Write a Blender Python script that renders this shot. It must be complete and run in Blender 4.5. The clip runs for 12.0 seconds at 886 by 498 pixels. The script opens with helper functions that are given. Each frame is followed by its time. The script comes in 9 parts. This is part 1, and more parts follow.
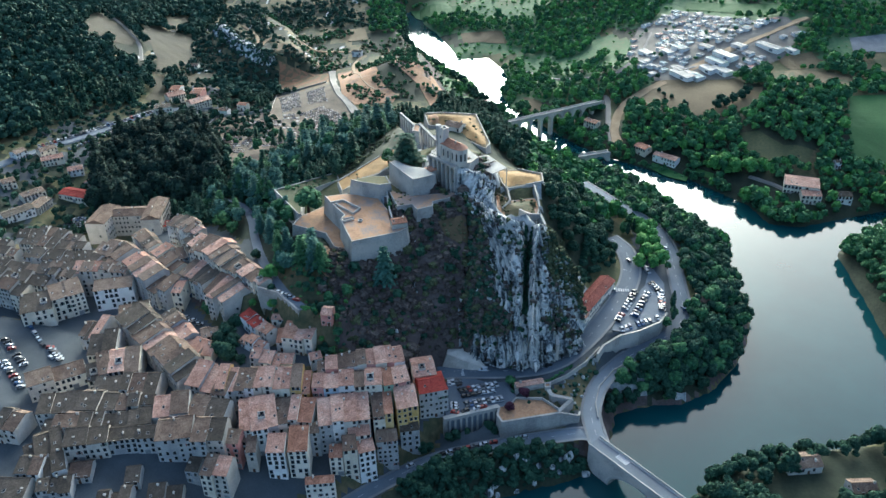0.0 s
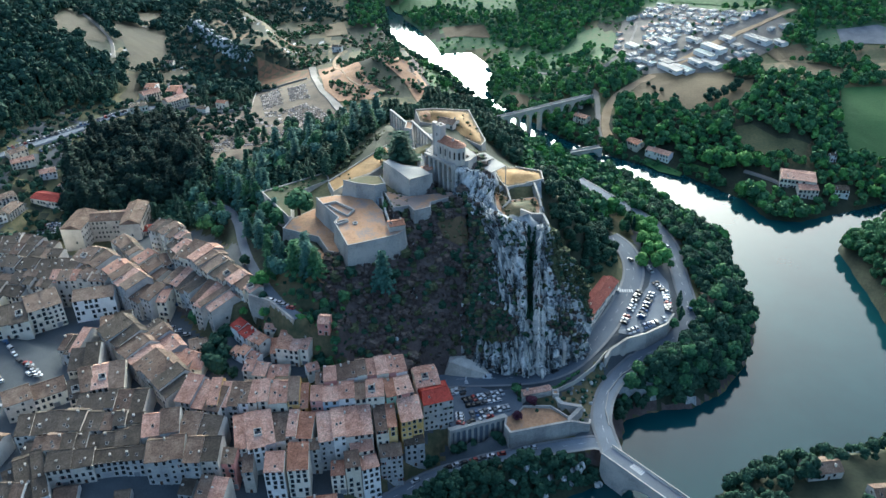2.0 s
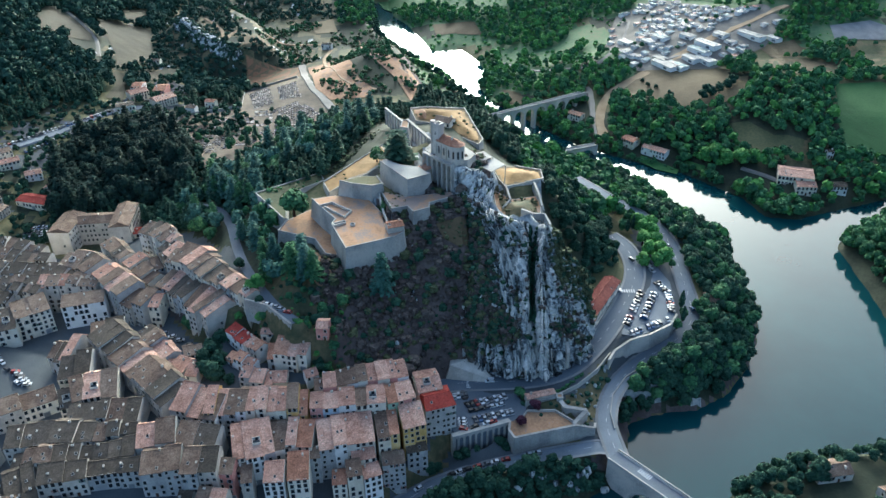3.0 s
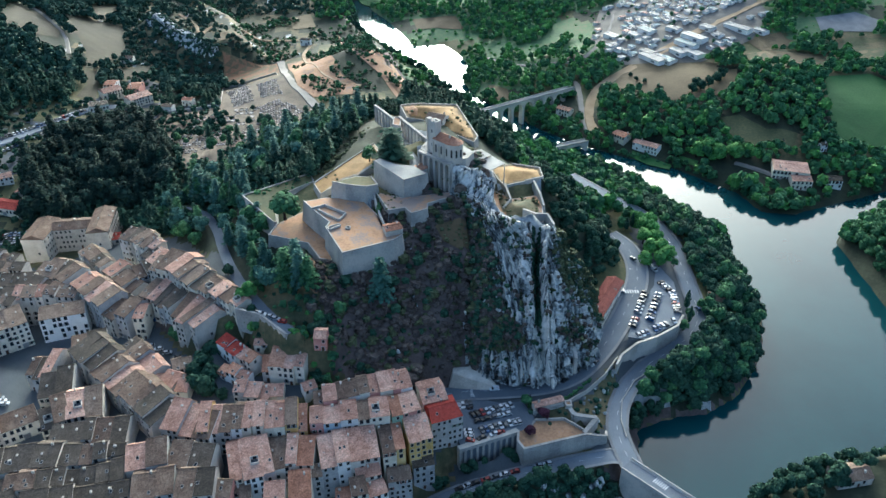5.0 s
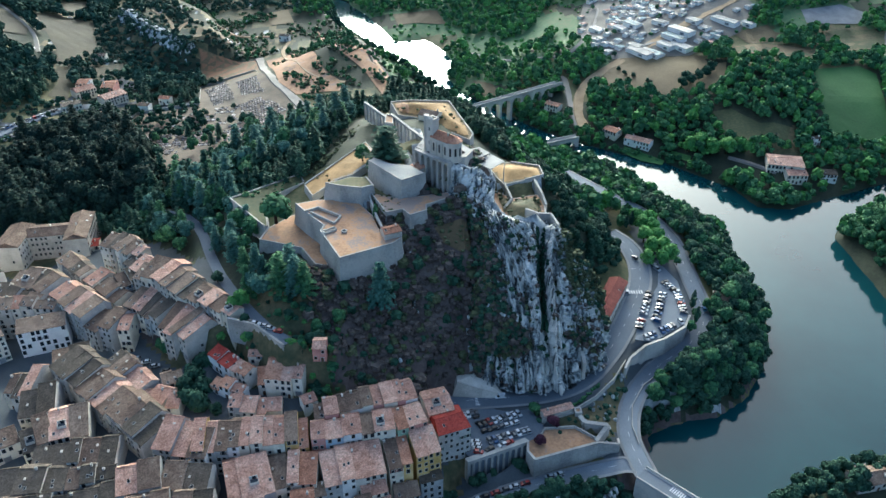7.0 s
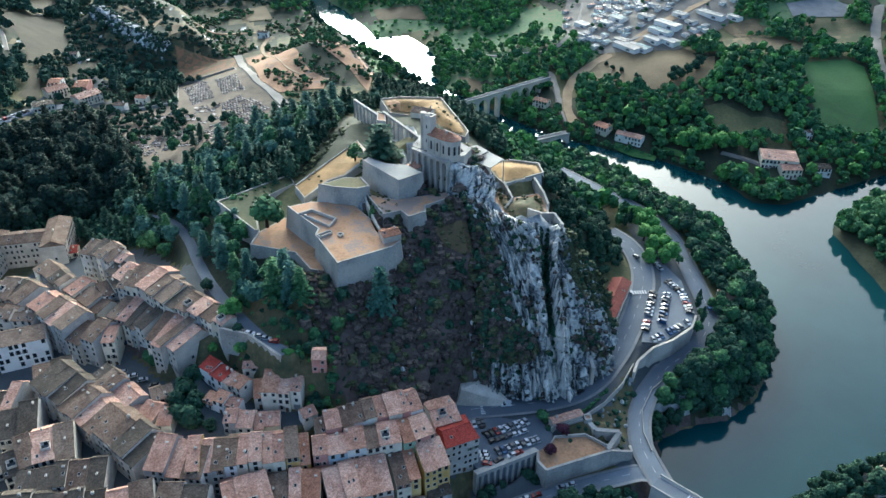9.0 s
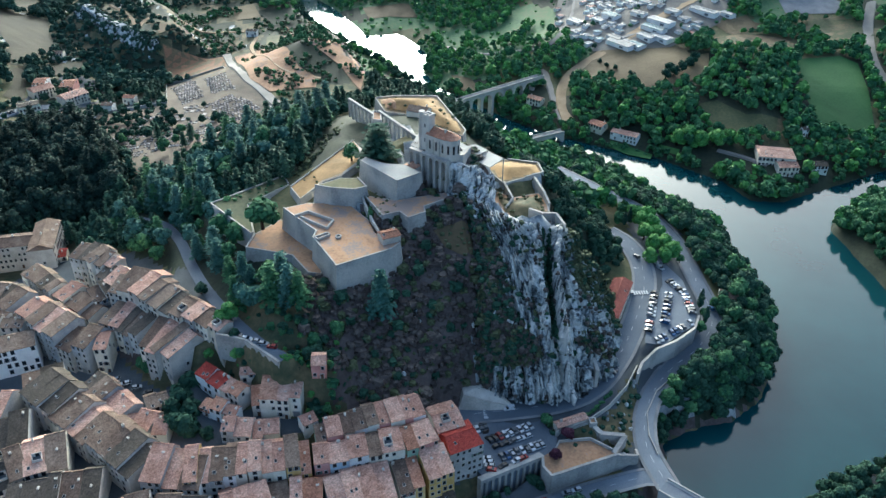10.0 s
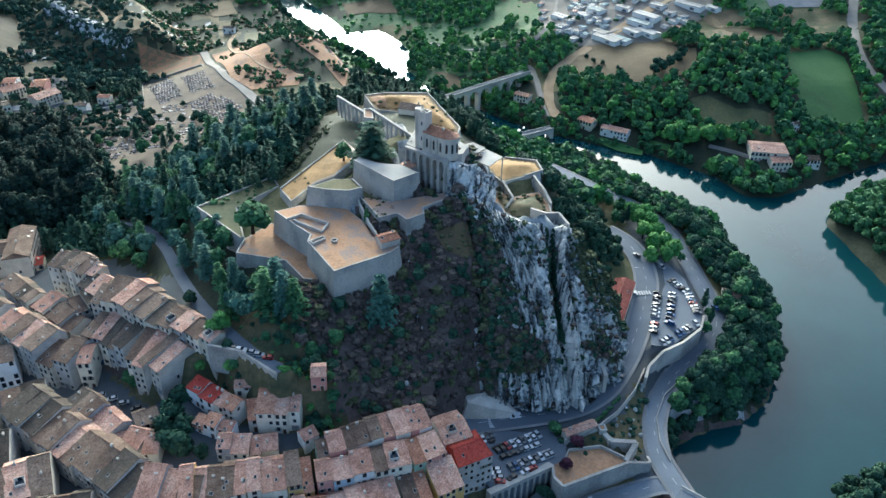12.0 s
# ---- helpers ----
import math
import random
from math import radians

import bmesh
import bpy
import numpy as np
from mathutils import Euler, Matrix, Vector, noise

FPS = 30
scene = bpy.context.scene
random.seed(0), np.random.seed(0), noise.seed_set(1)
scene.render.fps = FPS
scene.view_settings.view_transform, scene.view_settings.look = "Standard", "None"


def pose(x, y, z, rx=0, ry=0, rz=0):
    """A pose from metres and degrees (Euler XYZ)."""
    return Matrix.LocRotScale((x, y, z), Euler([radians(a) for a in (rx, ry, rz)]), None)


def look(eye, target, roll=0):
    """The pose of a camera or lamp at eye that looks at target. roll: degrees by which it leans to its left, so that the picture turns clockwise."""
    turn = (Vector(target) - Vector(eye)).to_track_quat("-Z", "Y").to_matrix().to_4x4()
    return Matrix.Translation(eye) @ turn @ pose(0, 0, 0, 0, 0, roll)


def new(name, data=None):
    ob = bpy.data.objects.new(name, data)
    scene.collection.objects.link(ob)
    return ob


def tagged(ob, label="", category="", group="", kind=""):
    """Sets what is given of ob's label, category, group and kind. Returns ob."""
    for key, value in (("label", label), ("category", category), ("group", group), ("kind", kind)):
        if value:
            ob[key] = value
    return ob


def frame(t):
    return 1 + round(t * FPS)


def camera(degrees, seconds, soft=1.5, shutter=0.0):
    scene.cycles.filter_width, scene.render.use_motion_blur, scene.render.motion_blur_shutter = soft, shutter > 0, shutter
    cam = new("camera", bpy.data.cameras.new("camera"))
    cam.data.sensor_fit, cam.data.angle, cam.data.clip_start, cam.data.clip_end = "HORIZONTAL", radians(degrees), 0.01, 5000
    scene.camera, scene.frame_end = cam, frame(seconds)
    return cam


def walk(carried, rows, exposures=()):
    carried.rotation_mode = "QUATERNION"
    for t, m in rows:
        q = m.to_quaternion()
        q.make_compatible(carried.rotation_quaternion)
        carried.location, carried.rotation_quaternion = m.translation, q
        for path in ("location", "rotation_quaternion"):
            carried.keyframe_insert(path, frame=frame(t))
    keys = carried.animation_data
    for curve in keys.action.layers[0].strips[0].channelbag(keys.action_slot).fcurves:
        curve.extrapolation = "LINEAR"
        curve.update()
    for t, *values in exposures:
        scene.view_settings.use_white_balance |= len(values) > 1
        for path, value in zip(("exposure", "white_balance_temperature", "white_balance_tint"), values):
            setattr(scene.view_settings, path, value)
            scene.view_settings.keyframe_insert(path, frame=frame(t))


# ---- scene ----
cam = camera(58.49, 12.0)
PATH = [
    (0, (5.40, -290.34, 285.03), (5.40, 49.80, 74.54), -1.17),
    (0.5, (2.11, -285.98, 283.47), (5.46, 53.83, 72.47), -1.09),
    (1, (-1.16, -281.64, 281.92), (5.53, 57.80, 70.41), -1.01),
    (1.5, (-4.42, -277.32, 280.38), (5.63, 61.72, 68.36), -0.93),
    (2, (-7.63, -273.05, 278.85), (5.79, 65.56, 66.33), -0.85),
    (2.5, (-10.77, -268.82, 277.36), (6.04, 69.32, 64.34), -0.77),
    (3, (-13.82, -264.64, 275.90), (6.40, 73.00, 62.38), -0.68),
    (5, (-25.62, -248.08, 270.25), (8.25, 87.24, 54.82), -0.31),
    (5.5, (-28.47, -244.01, 268.83), (8.77, 90.68, 52.95), -0.22),
    (6, (-31.21, -240.00, 267.40), (9.36, 94.03, 51.12), -0.13),
    (6.5, (-33.86, -236.07, 265.94), (10.00, 97.30, 49.29), -0.04),
    (7, (-36.39, -232.24, 264.47), (10.72, 100.48, 47.50), 0.06),
    (9, (-45.89, -217.28, 258.60), (14.02, 112.67, 40.56), 0.42),
    (9.5, (-48.13, -213.61, 257.16), (14.97, 115.60, 38.89), 0.52),
    (10, (-50.28, -209.98, 255.74), (16.01, 118.45, 37.24), 0.61),
    (10.5, (-52.37, -206.40, 254.35), (17.07, 121.22, 35.63), 0.71),
    (11, (-54.41, -202.86, 252.96), (18.19, 123.94, 34.03), 0.80),
    (11.5, (-56.40, -199.34, 251.60), (19.35, 126.60, 32.45), 0.90),
    (12, (-58.34, -195.82, 250.24), (20.57, 129.22, 30.88), 1.00),
]
walk(cam, [(t, look(eye, target, roll)) for t, eye, target, roll in PATH], [(0, 1.77, 5300, -3), (12, 1.77, 5300, -3)])

# ---- light ----
SUN_ELEVATION, SUN_TURN = 16.0, 8.0
world = bpy.data.worlds.new("dusk_sky")
scene.world = world
world.use_nodes = True
wn = world.node_tree.nodes
sky = wn.new("ShaderNodeTexSky")
sky.sky_type, sky.sun_disc = "NISHITA", False
sky.sun_elevation, sky.sun_rotation = radians(SUN_ELEVATION), radians(SUN_TURN)
sky.air_density, sky.dust_density, sky.ozone_density = 0.65, 9.0, 1.0
wn["Background"].inputs["Strength"].default_value = 0.15
world.node_tree.links.new(sky.outputs[0], wn["Background"].inputs["Color"])
sun = new("sun", bpy.data.lights.new("sun", "SUN"))
sun.data.energy, sun.data.angle, sun.data.color = 0.7, radians(30), (1.0, 0.93, 0.87)
sun.matrix_world = look((0, 0, 0), (-math.sin(radians(SUN_TURN)) * 100, -math.cos(radians(SUN_TURN)) * 100, -100 * math.tan(radians(SUN_ELEVATION))))


# ---- materials ----
def srgb(h):
    return [((int(h[i:i + 2], 16) / 255 + 0.055) / 1.055) ** 2.4 if int(h[i:i + 2], 16) > 10 else int(h[i:i + 2], 16) / 3294 for i in (0, 2, 4)] + [1]


def material(name, stops, scale=0.15, rough=0.85, bump=0.3, fine=2.0, spread=0.12, island=False, spec=0.25, grain=0.5):
    """Two scales of mottling between the colour stops, a fine relief, and a little change from piece to piece."""
    m = bpy.data.materials.new(name)
    m.use_nodes = True
    n, ln = m.node_tree.nodes, m.node_tree.links.new
    b = n["Principled BSDF"]
    b.inputs["Roughness"].default_value = rough
    b.inputs["Specular IOR Level"].default_value = spec
    geo = n.new("ShaderNodeNewGeometry")
    big, small = n.new("ShaderNodeTexNoise"), n.new("ShaderNodeTexNoise")
    for tex, s, d in ((big, scale, 6), (small, fine, 4)):
        tex.inputs["Scale"].default_value, tex.inputs["Detail"].default_value = s, d
        ln(geo.outputs["Position"], tex.inputs["Vector"])
    add = n.new("ShaderNodeMath")
    add.operation = "MULTIPLY_ADD"
    ln(small.outputs["Fac"], add.inputs[0])
    add.inputs[1].default_value = grain
    ln(big.outputs["Fac"], add.inputs[2])
    off = n.new("ShaderNodeMath")
    off.operation = "MULTIPLY_ADD"
    rnd = geo.outputs["Random Per Island"]
    if not island:
        info = n.new("ShaderNodeObjectInfo")
        rnd = info.outputs["Random"]
    ln(rnd, off.inputs[0])
    off.inputs[1].default_value = spread * 2
    off.inputs[2].default_value = -grain / 2 - spread
    total = n.new("ShaderNodeMath")
    ln(add.outputs[0], total.inputs[0])
    ln(off.outputs[0], total.inputs[1])
    ramp = n.new("ShaderNodeValToRGB")
    els = ramp.color_ramp.elements
    while len(els) < len(stops):
        els.new(0.5)
    for i, c in enumerate(stops):
        els[i].position = 0.27 + 0.46 * i / max(1, len(stops) - 1)
        els[i].color = srgb(c)
    ln(total.outputs[0], ramp.inputs[0])
    ln(ramp.outputs[0], b.inputs["Base Color"])
    if bump:
        bp = n.new("ShaderNodeBump")
        bp.inputs["Strength"].default_value, bp.inputs["Distance"].default_value = bump, 0.3
        ln(small.outputs["Fac"], bp.inputs["Height"])
        ln(bp.outputs[0], b.inputs["Normal"])
    return m


GRASS = material("dry_meadow", ["3b452f", "53563a", "6e6748"], 0.03, fine=0.6)
SCRUB = material("scrub_ground", ["313f2c", "53533c", "74684d"], 0.06, fine=0.5)
FLOOR = material("forest_floor", ["1f2821", "2c3528", "3e4434"], 0.05, fine=0.6)
PAVING = material("worn_asphalt", ["3c4246", "4a5054", "5a5f62"], 0.05, bump=0.1)
ASPHALT = material("asphalt", ["59616a", "69717a", "798189"], 0.04, bump=0.1)
ROCK = material("limestone", ["3f4548", "7d8386", "a9aca9", "c2c2bc"], 0.09, bump=0.9, fine=0.7)
STONE = material("fort_stone", ["8c8b87", "a8a59e", "beb9af"], 0.12, fine=1.2, bump=0.5)
EARTH = material("dry_earth", ["76665a", "98785c", "b08a69", "8f8076"], 0.09, fine=0.8)
FIELD_TAN = material("stubble_field", ["524936", "625640", "74674d"], 0.02, fine=0.7)
# greener stubble colour with the dimness of the western corner darkened in
FIELD_DIM = material("fallow_field", ["2f2e21", "3c392a", "4b4635"], 0.02, fine=0.7)
TILLED = material("tilled_soil", ["6b4f3b", "7f5f47", "916f54"], 0.03, fine=0.7)
FIELD_GREEN = material("green_field", ["2d4f2a", "385d32", "456a3a"], 0.015, fine=0.7)
PAVEMENT = material("pavement_stone", ["6b6e71", "7b7d7f", "8b8c8c"], 0.1)
CONCRETE = material("pale_concrete", ["8d8d88", "a3a29c", "b4b2aa"], 0.1)
WHITE_PAINT = material("road_paint", ["b9bcbd", "cfd1d1"], 0.5, bump=0)
LEAF = material("leaves", ["30513a", "456a48", "5d8255"], 0.11, fine=0.5, bump=0, island=True, spread=0.16, spec=0.12)
LEAF_DARK = material("dark_leaves", ["233b30", "314c3d", "44614c"], 0.11, fine=0.5, bump=0, island=True, spread=0.16, spec=0.12)
LEAF_BRIGHT = material("bright_leaves", ["45723f", "5a8749", "739d58"], 0.11, fine=0.5, bump=0, island=True, spread=0.16, spec=0.12)
LEAF_CEDAR = material("cedar_needles", ["37544a", "496a5d", "5f7f70"], 0.11, fine=0.5, bump=0, island=True, spread=0.16, spec=0.12)
LEAF_OLIVE = material("olive_leaves", ["3d4632", "50573f", "666c50"], 0.11, fine=0.5, bump=0, island=True, spread=0.16, spec=0.12)
LEAF_GROVE = material("pine_needles", ["1b2c27", "253830", "33483c"], 0.11, fine=0.5, bump=0, island=True, spread=0.16, spec=0.12)
LEAF_HILL = material("shaded_hill_leaves", ["2a4037", "375043", "486351"], 0.11, fine=0.5, bump=0, island=True, spread=0.16, spec=0.12)
HILL_GRASS = material("green_hillside", ["38523a", "476344", "58744e", "6b7153"], 0.02, fine=0.3)
LEAF_PLUM = material("plum_leaves", ["3a2430", "4b2f3c", "5c3c49"], 0.11, fine=0.5, bump=0, island=True, spread=0.16, spec=0.12)
STRAW = material("straw_grass", ["7a6440", "987a50", "b09060"], 0.12, fine=0.8)
BARK = material("bark", ["2e2620", "43372c"], 0.8)


def streaked_rock():
    """Limestone in upright ribs: the mottling is drawn out along z, its dark streaks also standing for crevice shade.
    """
    m = bpy.data.materials.new("ribbed_limestone")
    m.use_nodes = True
    n, ln = m.node_tree.nodes, m.node_tree.links.new
    b = n["Principled BSDF"]
    b.inputs["Roughness"].default_value = 0.9
    geo, mp = n.new("ShaderNodeNewGeometry"), n.new("ShaderNodeMapping")
    mp.inputs["Scale"].default_value = (1, 1, 0.06)
    ln(geo.outputs["Position"], mp.inputs["Vector"])
    streak, grit, patch = n.new("ShaderNodeTexNoise"), n.new("ShaderNodeTexNoise"), n.new("ShaderNodeTexNoise")
    for tex, s, d in ((streak, 0.42, 8), (grit, 1.4, 6), (patch, 0.07, 4)):
        tex.inputs["Scale"].default_value, tex.inputs["Detail"].default_value = s, d
    tex = None
    ln(mp.outputs[0], streak.inputs["Vector"])
    ln(geo.outputs["Position"], grit.inputs["Vector"])
    ln(geo.outputs["Position"], patch.inputs["Vector"])
    s1, s2 = n.new("ShaderNodeMath"), n.new("ShaderNodeMath")
    s1.operation = s2.operation = "MULTIPLY_ADD"
    ln(grit.outputs["Fac"], s1.inputs[0])
    s1.inputs[1].default_value = 0.28
    ln(streak.outputs["Fac"], s1.inputs[2])
    ln(patch.outputs["Fac"], s2.inputs[0])
    s2.inputs[1].default_value = 0.5
    ln(s1.outputs[0], s2.inputs[2])
    ramp = n.new("ShaderNodeValToRGB")
    els = ramp.color_ramp.elements
    for _ in range(3):
        els.new(0.5)
    for e, (p, c) in zip(els, ((0.71, "25292b"), (0.775, "575e61"), (0.83, "8a9091"), (0.89, "b4b7b4"), (0.97, "d3d2cc"))):
        e.position, e.color = p / 1.6, srgb(c)
    div = n.new("ShaderNodeMath")
    div.operation = "DIVIDE"
    ln(s2.outputs[0], div.inputs[0])
    div.inputs[1].default_value = 1.6
    ln(div.outputs[0], ramp.inputs[0])
    ln(ramp.outputs[0], b.inputs["Base Color"])
    bp = n.new("ShaderNodeBump")
    bp.inputs["Strength"].default_value, bp.inputs["Distance"].default_value = 1.0, 0.8
    ln(s1.outputs[0], bp.inputs["Height"])
    ln(bp.outputs[0], b.inputs["Normal"])
    return m


CLIFF = streaked_rock()
BROWN_FLOOR = material("brown_undergrowth", ["433d3a", "544b48", "6a605a"], 0.08, fine=0.8)
TWIGS = material("bare_twigs", ["47413e", "58514d", "6c645c"], 0.12, fine=0.6, bump=0, island=True, spread=0.2, spec=0.1)


def water_material():
    m = bpy.data.materials.new("river_water")
    m.use_nodes = True
    n, ln = m.node_tree.nodes, m.node_tree.links.new
    b = n["Principled BSDF"]
    b.inputs["Roughness"].default_value = 0.07
    b.inputs["IOR"].default_value = 1.44
    b.inputs["Specular IOR Level"].default_value = 0.5
    geo = n.new("ShaderNodeNewGeometry")
    big, rip = n.new("ShaderNodeTexNoise"), n.new("ShaderNodeTexNoise")
    big.inputs["Scale"].default_value, big.inputs["Detail"].default_value = 0.012, 5
    rip.inputs["Scale"].default_value, rip.inputs["Detail"].default_value = 0.25, 3
    for tex in (big, rip):
        ln(geo.outputs["Position"], tex.inputs["Vector"])
    ramp = n.new("ShaderNodeValToRGB")
    els = ramp.color_ramp.elements
    els[0].position, els[1].position = 0.35, 0.65
    els[0].color, els[1].color = srgb("12343a"), srgb("1f4549")
    ln(big.outputs["Fac"], ramp.inputs[0])
    ln(ramp.outputs[0], b.inputs["Base Color"])
    bp = n.new("ShaderNodeBump")
    bp.inputs["Strength"].default_value, bp.inputs["Distance"].default_value = 0.05, 0.3
    ln(rip.outputs["Fac"], bp.inputs["Height"])
    ln(bp.outputs[0], b.inputs["Normal"])
    return m


WATER = water_material()


# ---- mesh helpers ----
def fast_mesh(name, verts, faces, mats, index=None, smooth=False):
    """A mesh from arrays: verts (n, 3), faces (m, 3) or (m, 4)."""
    me = bpy.data.meshes.new(name)
    verts, faces = np.asarray(verts, np.float32), np.asarray(faces, np.int32)
    k = faces.shape[1]
    me.vertices.add(len(verts))
    me.vertices.foreach_set("co", verts.ravel())
    me.loops.add(faces.size)
    me.loops.foreach_set("vertex_index", faces.ravel())
    me.polygons.add(len(faces))
    me.polygons.foreach_set("loop_start", np.arange(0, faces.size, k, dtype=np.int32))
    if index is not None:
        me.polygons.foreach_set("material_index", np.asarray(index, np.int32))
    me.polygons.foreach_set("use_smooth", np.full(len(faces), smooth))
    for mt in (mats if isinstance(mats, (list, tuple)) else [mats]):
        me.materials.append(mt)
    me.update(calc_edges=True)
    me.validate()
    return me


def bm_mesh(name, bm, mats):
    me = bpy.data.meshes.new(name)
    bm.normal_update()
    bm.to_mesh(me)
    bm.free()
    for mt in (mats if isinstance(mats, (list, tuple)) else [mats]):
        me.materials.append(mt)
    return me


def part(name, bm, mats, parent=None, label=""):
    me = bm if isinstance(bm, bpy.types.Mesh) else bm_mesh(name, bm, mats)
    ob = new(name, me)
    if parent is not None:
        ob.parent = parent
    return tagged(ob, label)


def thing(name, label, category, at=None, group="", kind=""):
    ob = new(name)
    if at is not None:
        ob.matrix_basis = at
    return tagged(ob, label, category, group, kind)


def add_box(bm, m, sx, sy, sz, mat=0):
    """A box on its base: centred in x and y, from 0 to sz."""
    vs = [bm.verts.new(m @ Vector((x * sx / 2, y * sy / 2, z * sz))) for z in (0, 1) for x, y in ((-1, -1), (1, -1), (1, 1), (-1, 1))]
    for f in ((3, 2, 1, 0), (4, 5, 6, 7), (0, 1, 5, 4), (1, 2, 6, 5), (2, 3, 7, 6), (3, 0, 4, 7)):
        bm.faces.new([vs[i] for i in f]).material_index = mat
    return vs


def inside(x, y, poly):
    """Which points lie in the polygon, and their distance from its edge."""
    x, y = np.asarray(x, float), np.asarray(y, float)
    hit, dist = np.zeros(x.shape, bool), np.full(x.shape, 1e9)
    for (ax, ay), (bx, by) in zip(poly, poly[1:] + poly[:1]):
        cut = (ay > y) != (by > y)
        hit ^= cut & (x < (bx - ax) * (y - ay) / (by - ay + 1e-12) + ax)
        dx, dy = bx - ax, by - ay
        u = np.clip(((x - ax) * dx + (y - ay) * dy) / (dx * dx + dy * dy + 1e-9), 0, 1)
        dist = np.minimum(dist, np.hypot(x - ax - u * dx, y - ay - u * dy))
    return hit, dist


def line_distance(x, y, pts):
    dist = np.full(np.shape(x), 1e9)
    for (ax, ay), (bx, by) in zip(pts, pts[1:]):
        dx, dy = bx - ax, by - ay
        u = np.clip(((x - ax) * dx + (y - ay) * dy) / (dx * dx + dy * dy + 1e-9), 0, 1)
        dist = np.minimum(dist, np.hypot(x - ax - u * dx, y - ay - u * dy))
    return dist


def wobble(x, y, s, seed=0.0):
    """Smooth waves of about one metre for uneven ground, s metres long."""
    a, b = np.asarray(x) / s + seed, np.asarray(y) / s - seed
    return (np.sin(a * 1.7 + 1.3 * np.sin(b * 1.1)) + np.sin(b * 2.3 + 1.7 * np.sin(a * 0.9)) + 0.6 * np.sin(a * 4.1 + b * 3.3) + 0.4 * np.sin(a * 7.7 - b * 6.1)) / 3


# ---- ground ----
RIVER_SOUTH = [(-17.1, -79), (12.1, -52.1), (27.7, -45.2), (48.9, -39.2), (62.4, -35.5), (75.9, -30.1)]
RIVER_WEST = [(88.2, -2.9), (91.2, 7.2), (107, 12.1), (125.2, 12.7), (145.6, 22.8), (163, 41.2), (176.7, 61.9), (185.6, 82.9), (187.4, 109.7), (191.9, 139), (197.3, 161.3), (189.4, 181.2), (175.9, 210.2), (165.2, 237.9), (155.8, 261.1), (136.9, 277.5), (120.9, 301.1), (95.3, 328.3), (78.5, 364.1), (66, 402.6), (54.5, 437.5), (34.7, 499.5), (4.8, 550.2), (-16.7, 593.2), (-29.7, 630.4), (-31.6, 689), (-38.4, 775.9)]
RIVER_EAST = [(-20.9, 773.6), (-12.5, 709.8), (2.4, 673.3), (20.2, 604), (26.5, 569), (59.7, 574), (72.8, 536.2), (76.6, 502.2), (66, 464.8), (72.8, 421.4), (90.8, 393), (101.8, 373.1), (117.3, 344.2), (134.8, 320), (156.5, 299.6), (181.1, 278.6), (199.2, 267.7), (216.1, 244.5), (232.1, 222.6), (237.5, 194.6), (256.8, 189.1), (276.2, 195.2), (305.6, 203.5), (340.7, 214), (411.8, 233.4)]
SPIT = [(388.6, 201.2), (321.8, 184), (296.1, 173.7), (279.2, 164.9), (267.4, 152.5), (266.2, 138), (262.7, 111.8), (262.1, 100.3), (256.6, 64), (282.7, 32.8)]
RIVER_BANK = [(249.7, -10.8), (192.4, -21.5), (173.7, -22.5), (155.8, -26.6), (143.7, -30.1), (126.8, -36.1), (111.3, -53), (82.5, -75.9), (27, -116.9)]
RIVER = RIVER_SOUTH + RIVER_WEST + RIVER_EAST + SPIT + RIVER_BANK

TOWN_SPOTS = [(-190, 50, 30), (-160, 5, 33), (-150, 75, 32), (-122, 50, 34), (-125, 96, 44), (-85, 45, 50), (-100, -5, 33), (-126, -40, 30),
              (-105, -60, 22), (-78, -25, 24), (-62, 0, 31), (-38, 5, 30), (-18, 8, 34), (0, -2, 20), (25, 5, 20), (-30, -38, 15), (-50, -60, 12),
              (20, -28, 15.5), (70, -28, 15), (-80, -90, 10), (-180, -60, 30), (-240, 20, 30), (-66, 32, 58), (-100, 70, 52), (-110, 120, 44), (-300, -100, 35)]
ROCK_SPOTS = [(-42, 48, 66), (-77, 85, 60), (-97, 130, 56), (-45, 125, 72), (-20, 70, 74), (0, 80, 78), (14, 86, 84), (-20, 130, 80), (0, 140, 88),
              (22, 112, 95), (40, 95, 82), (64, 120, 74), (54, 62, 82), (40, 135, 78), (-22, 215, 70), (40, 240, 60), (20, 180, 82), (-40, 20, 44),
              (0, 25, 34), (20, 32, 30), (-15, 45, 56), (12, 55, 62), (50, 22, 23), (75, 45, 25), (60, 45, 60), (85, 90, 32)]
EAST_SPOTS = [(100, 130, 30), (82, 110, 52), (78, 150, 50), (95, 200, 28), (65, 260, 36), (100, 60, 26), (120, 75, 27), (118, 106, 29), (105, 48, 26),
              (30, 22, 20), (60, 16, 20.5), (87, 30, 23), (72, -5, 16), (95, 15, 18), (125, 45, 20), (140, 65, 22), (135, 90, 25), (125, 115, 28)]
VALLEY_SPOTS = [(-69, 298, 37), (-148, 239, 36), (-150, 445, 10), (-104, 471, 13), (-138, 560, 8), (-36, 418, 50), (76, 347, 8), (132, 313, 20), (153, 256, 22),
                (231, 181, 40), (263, 192, 50), (231, 348, 57), (270, 304, 66), (323, 271, 66), (359, 387, 78), (178, 440, 45), (128, 520, 43), (267, 575, 49)]
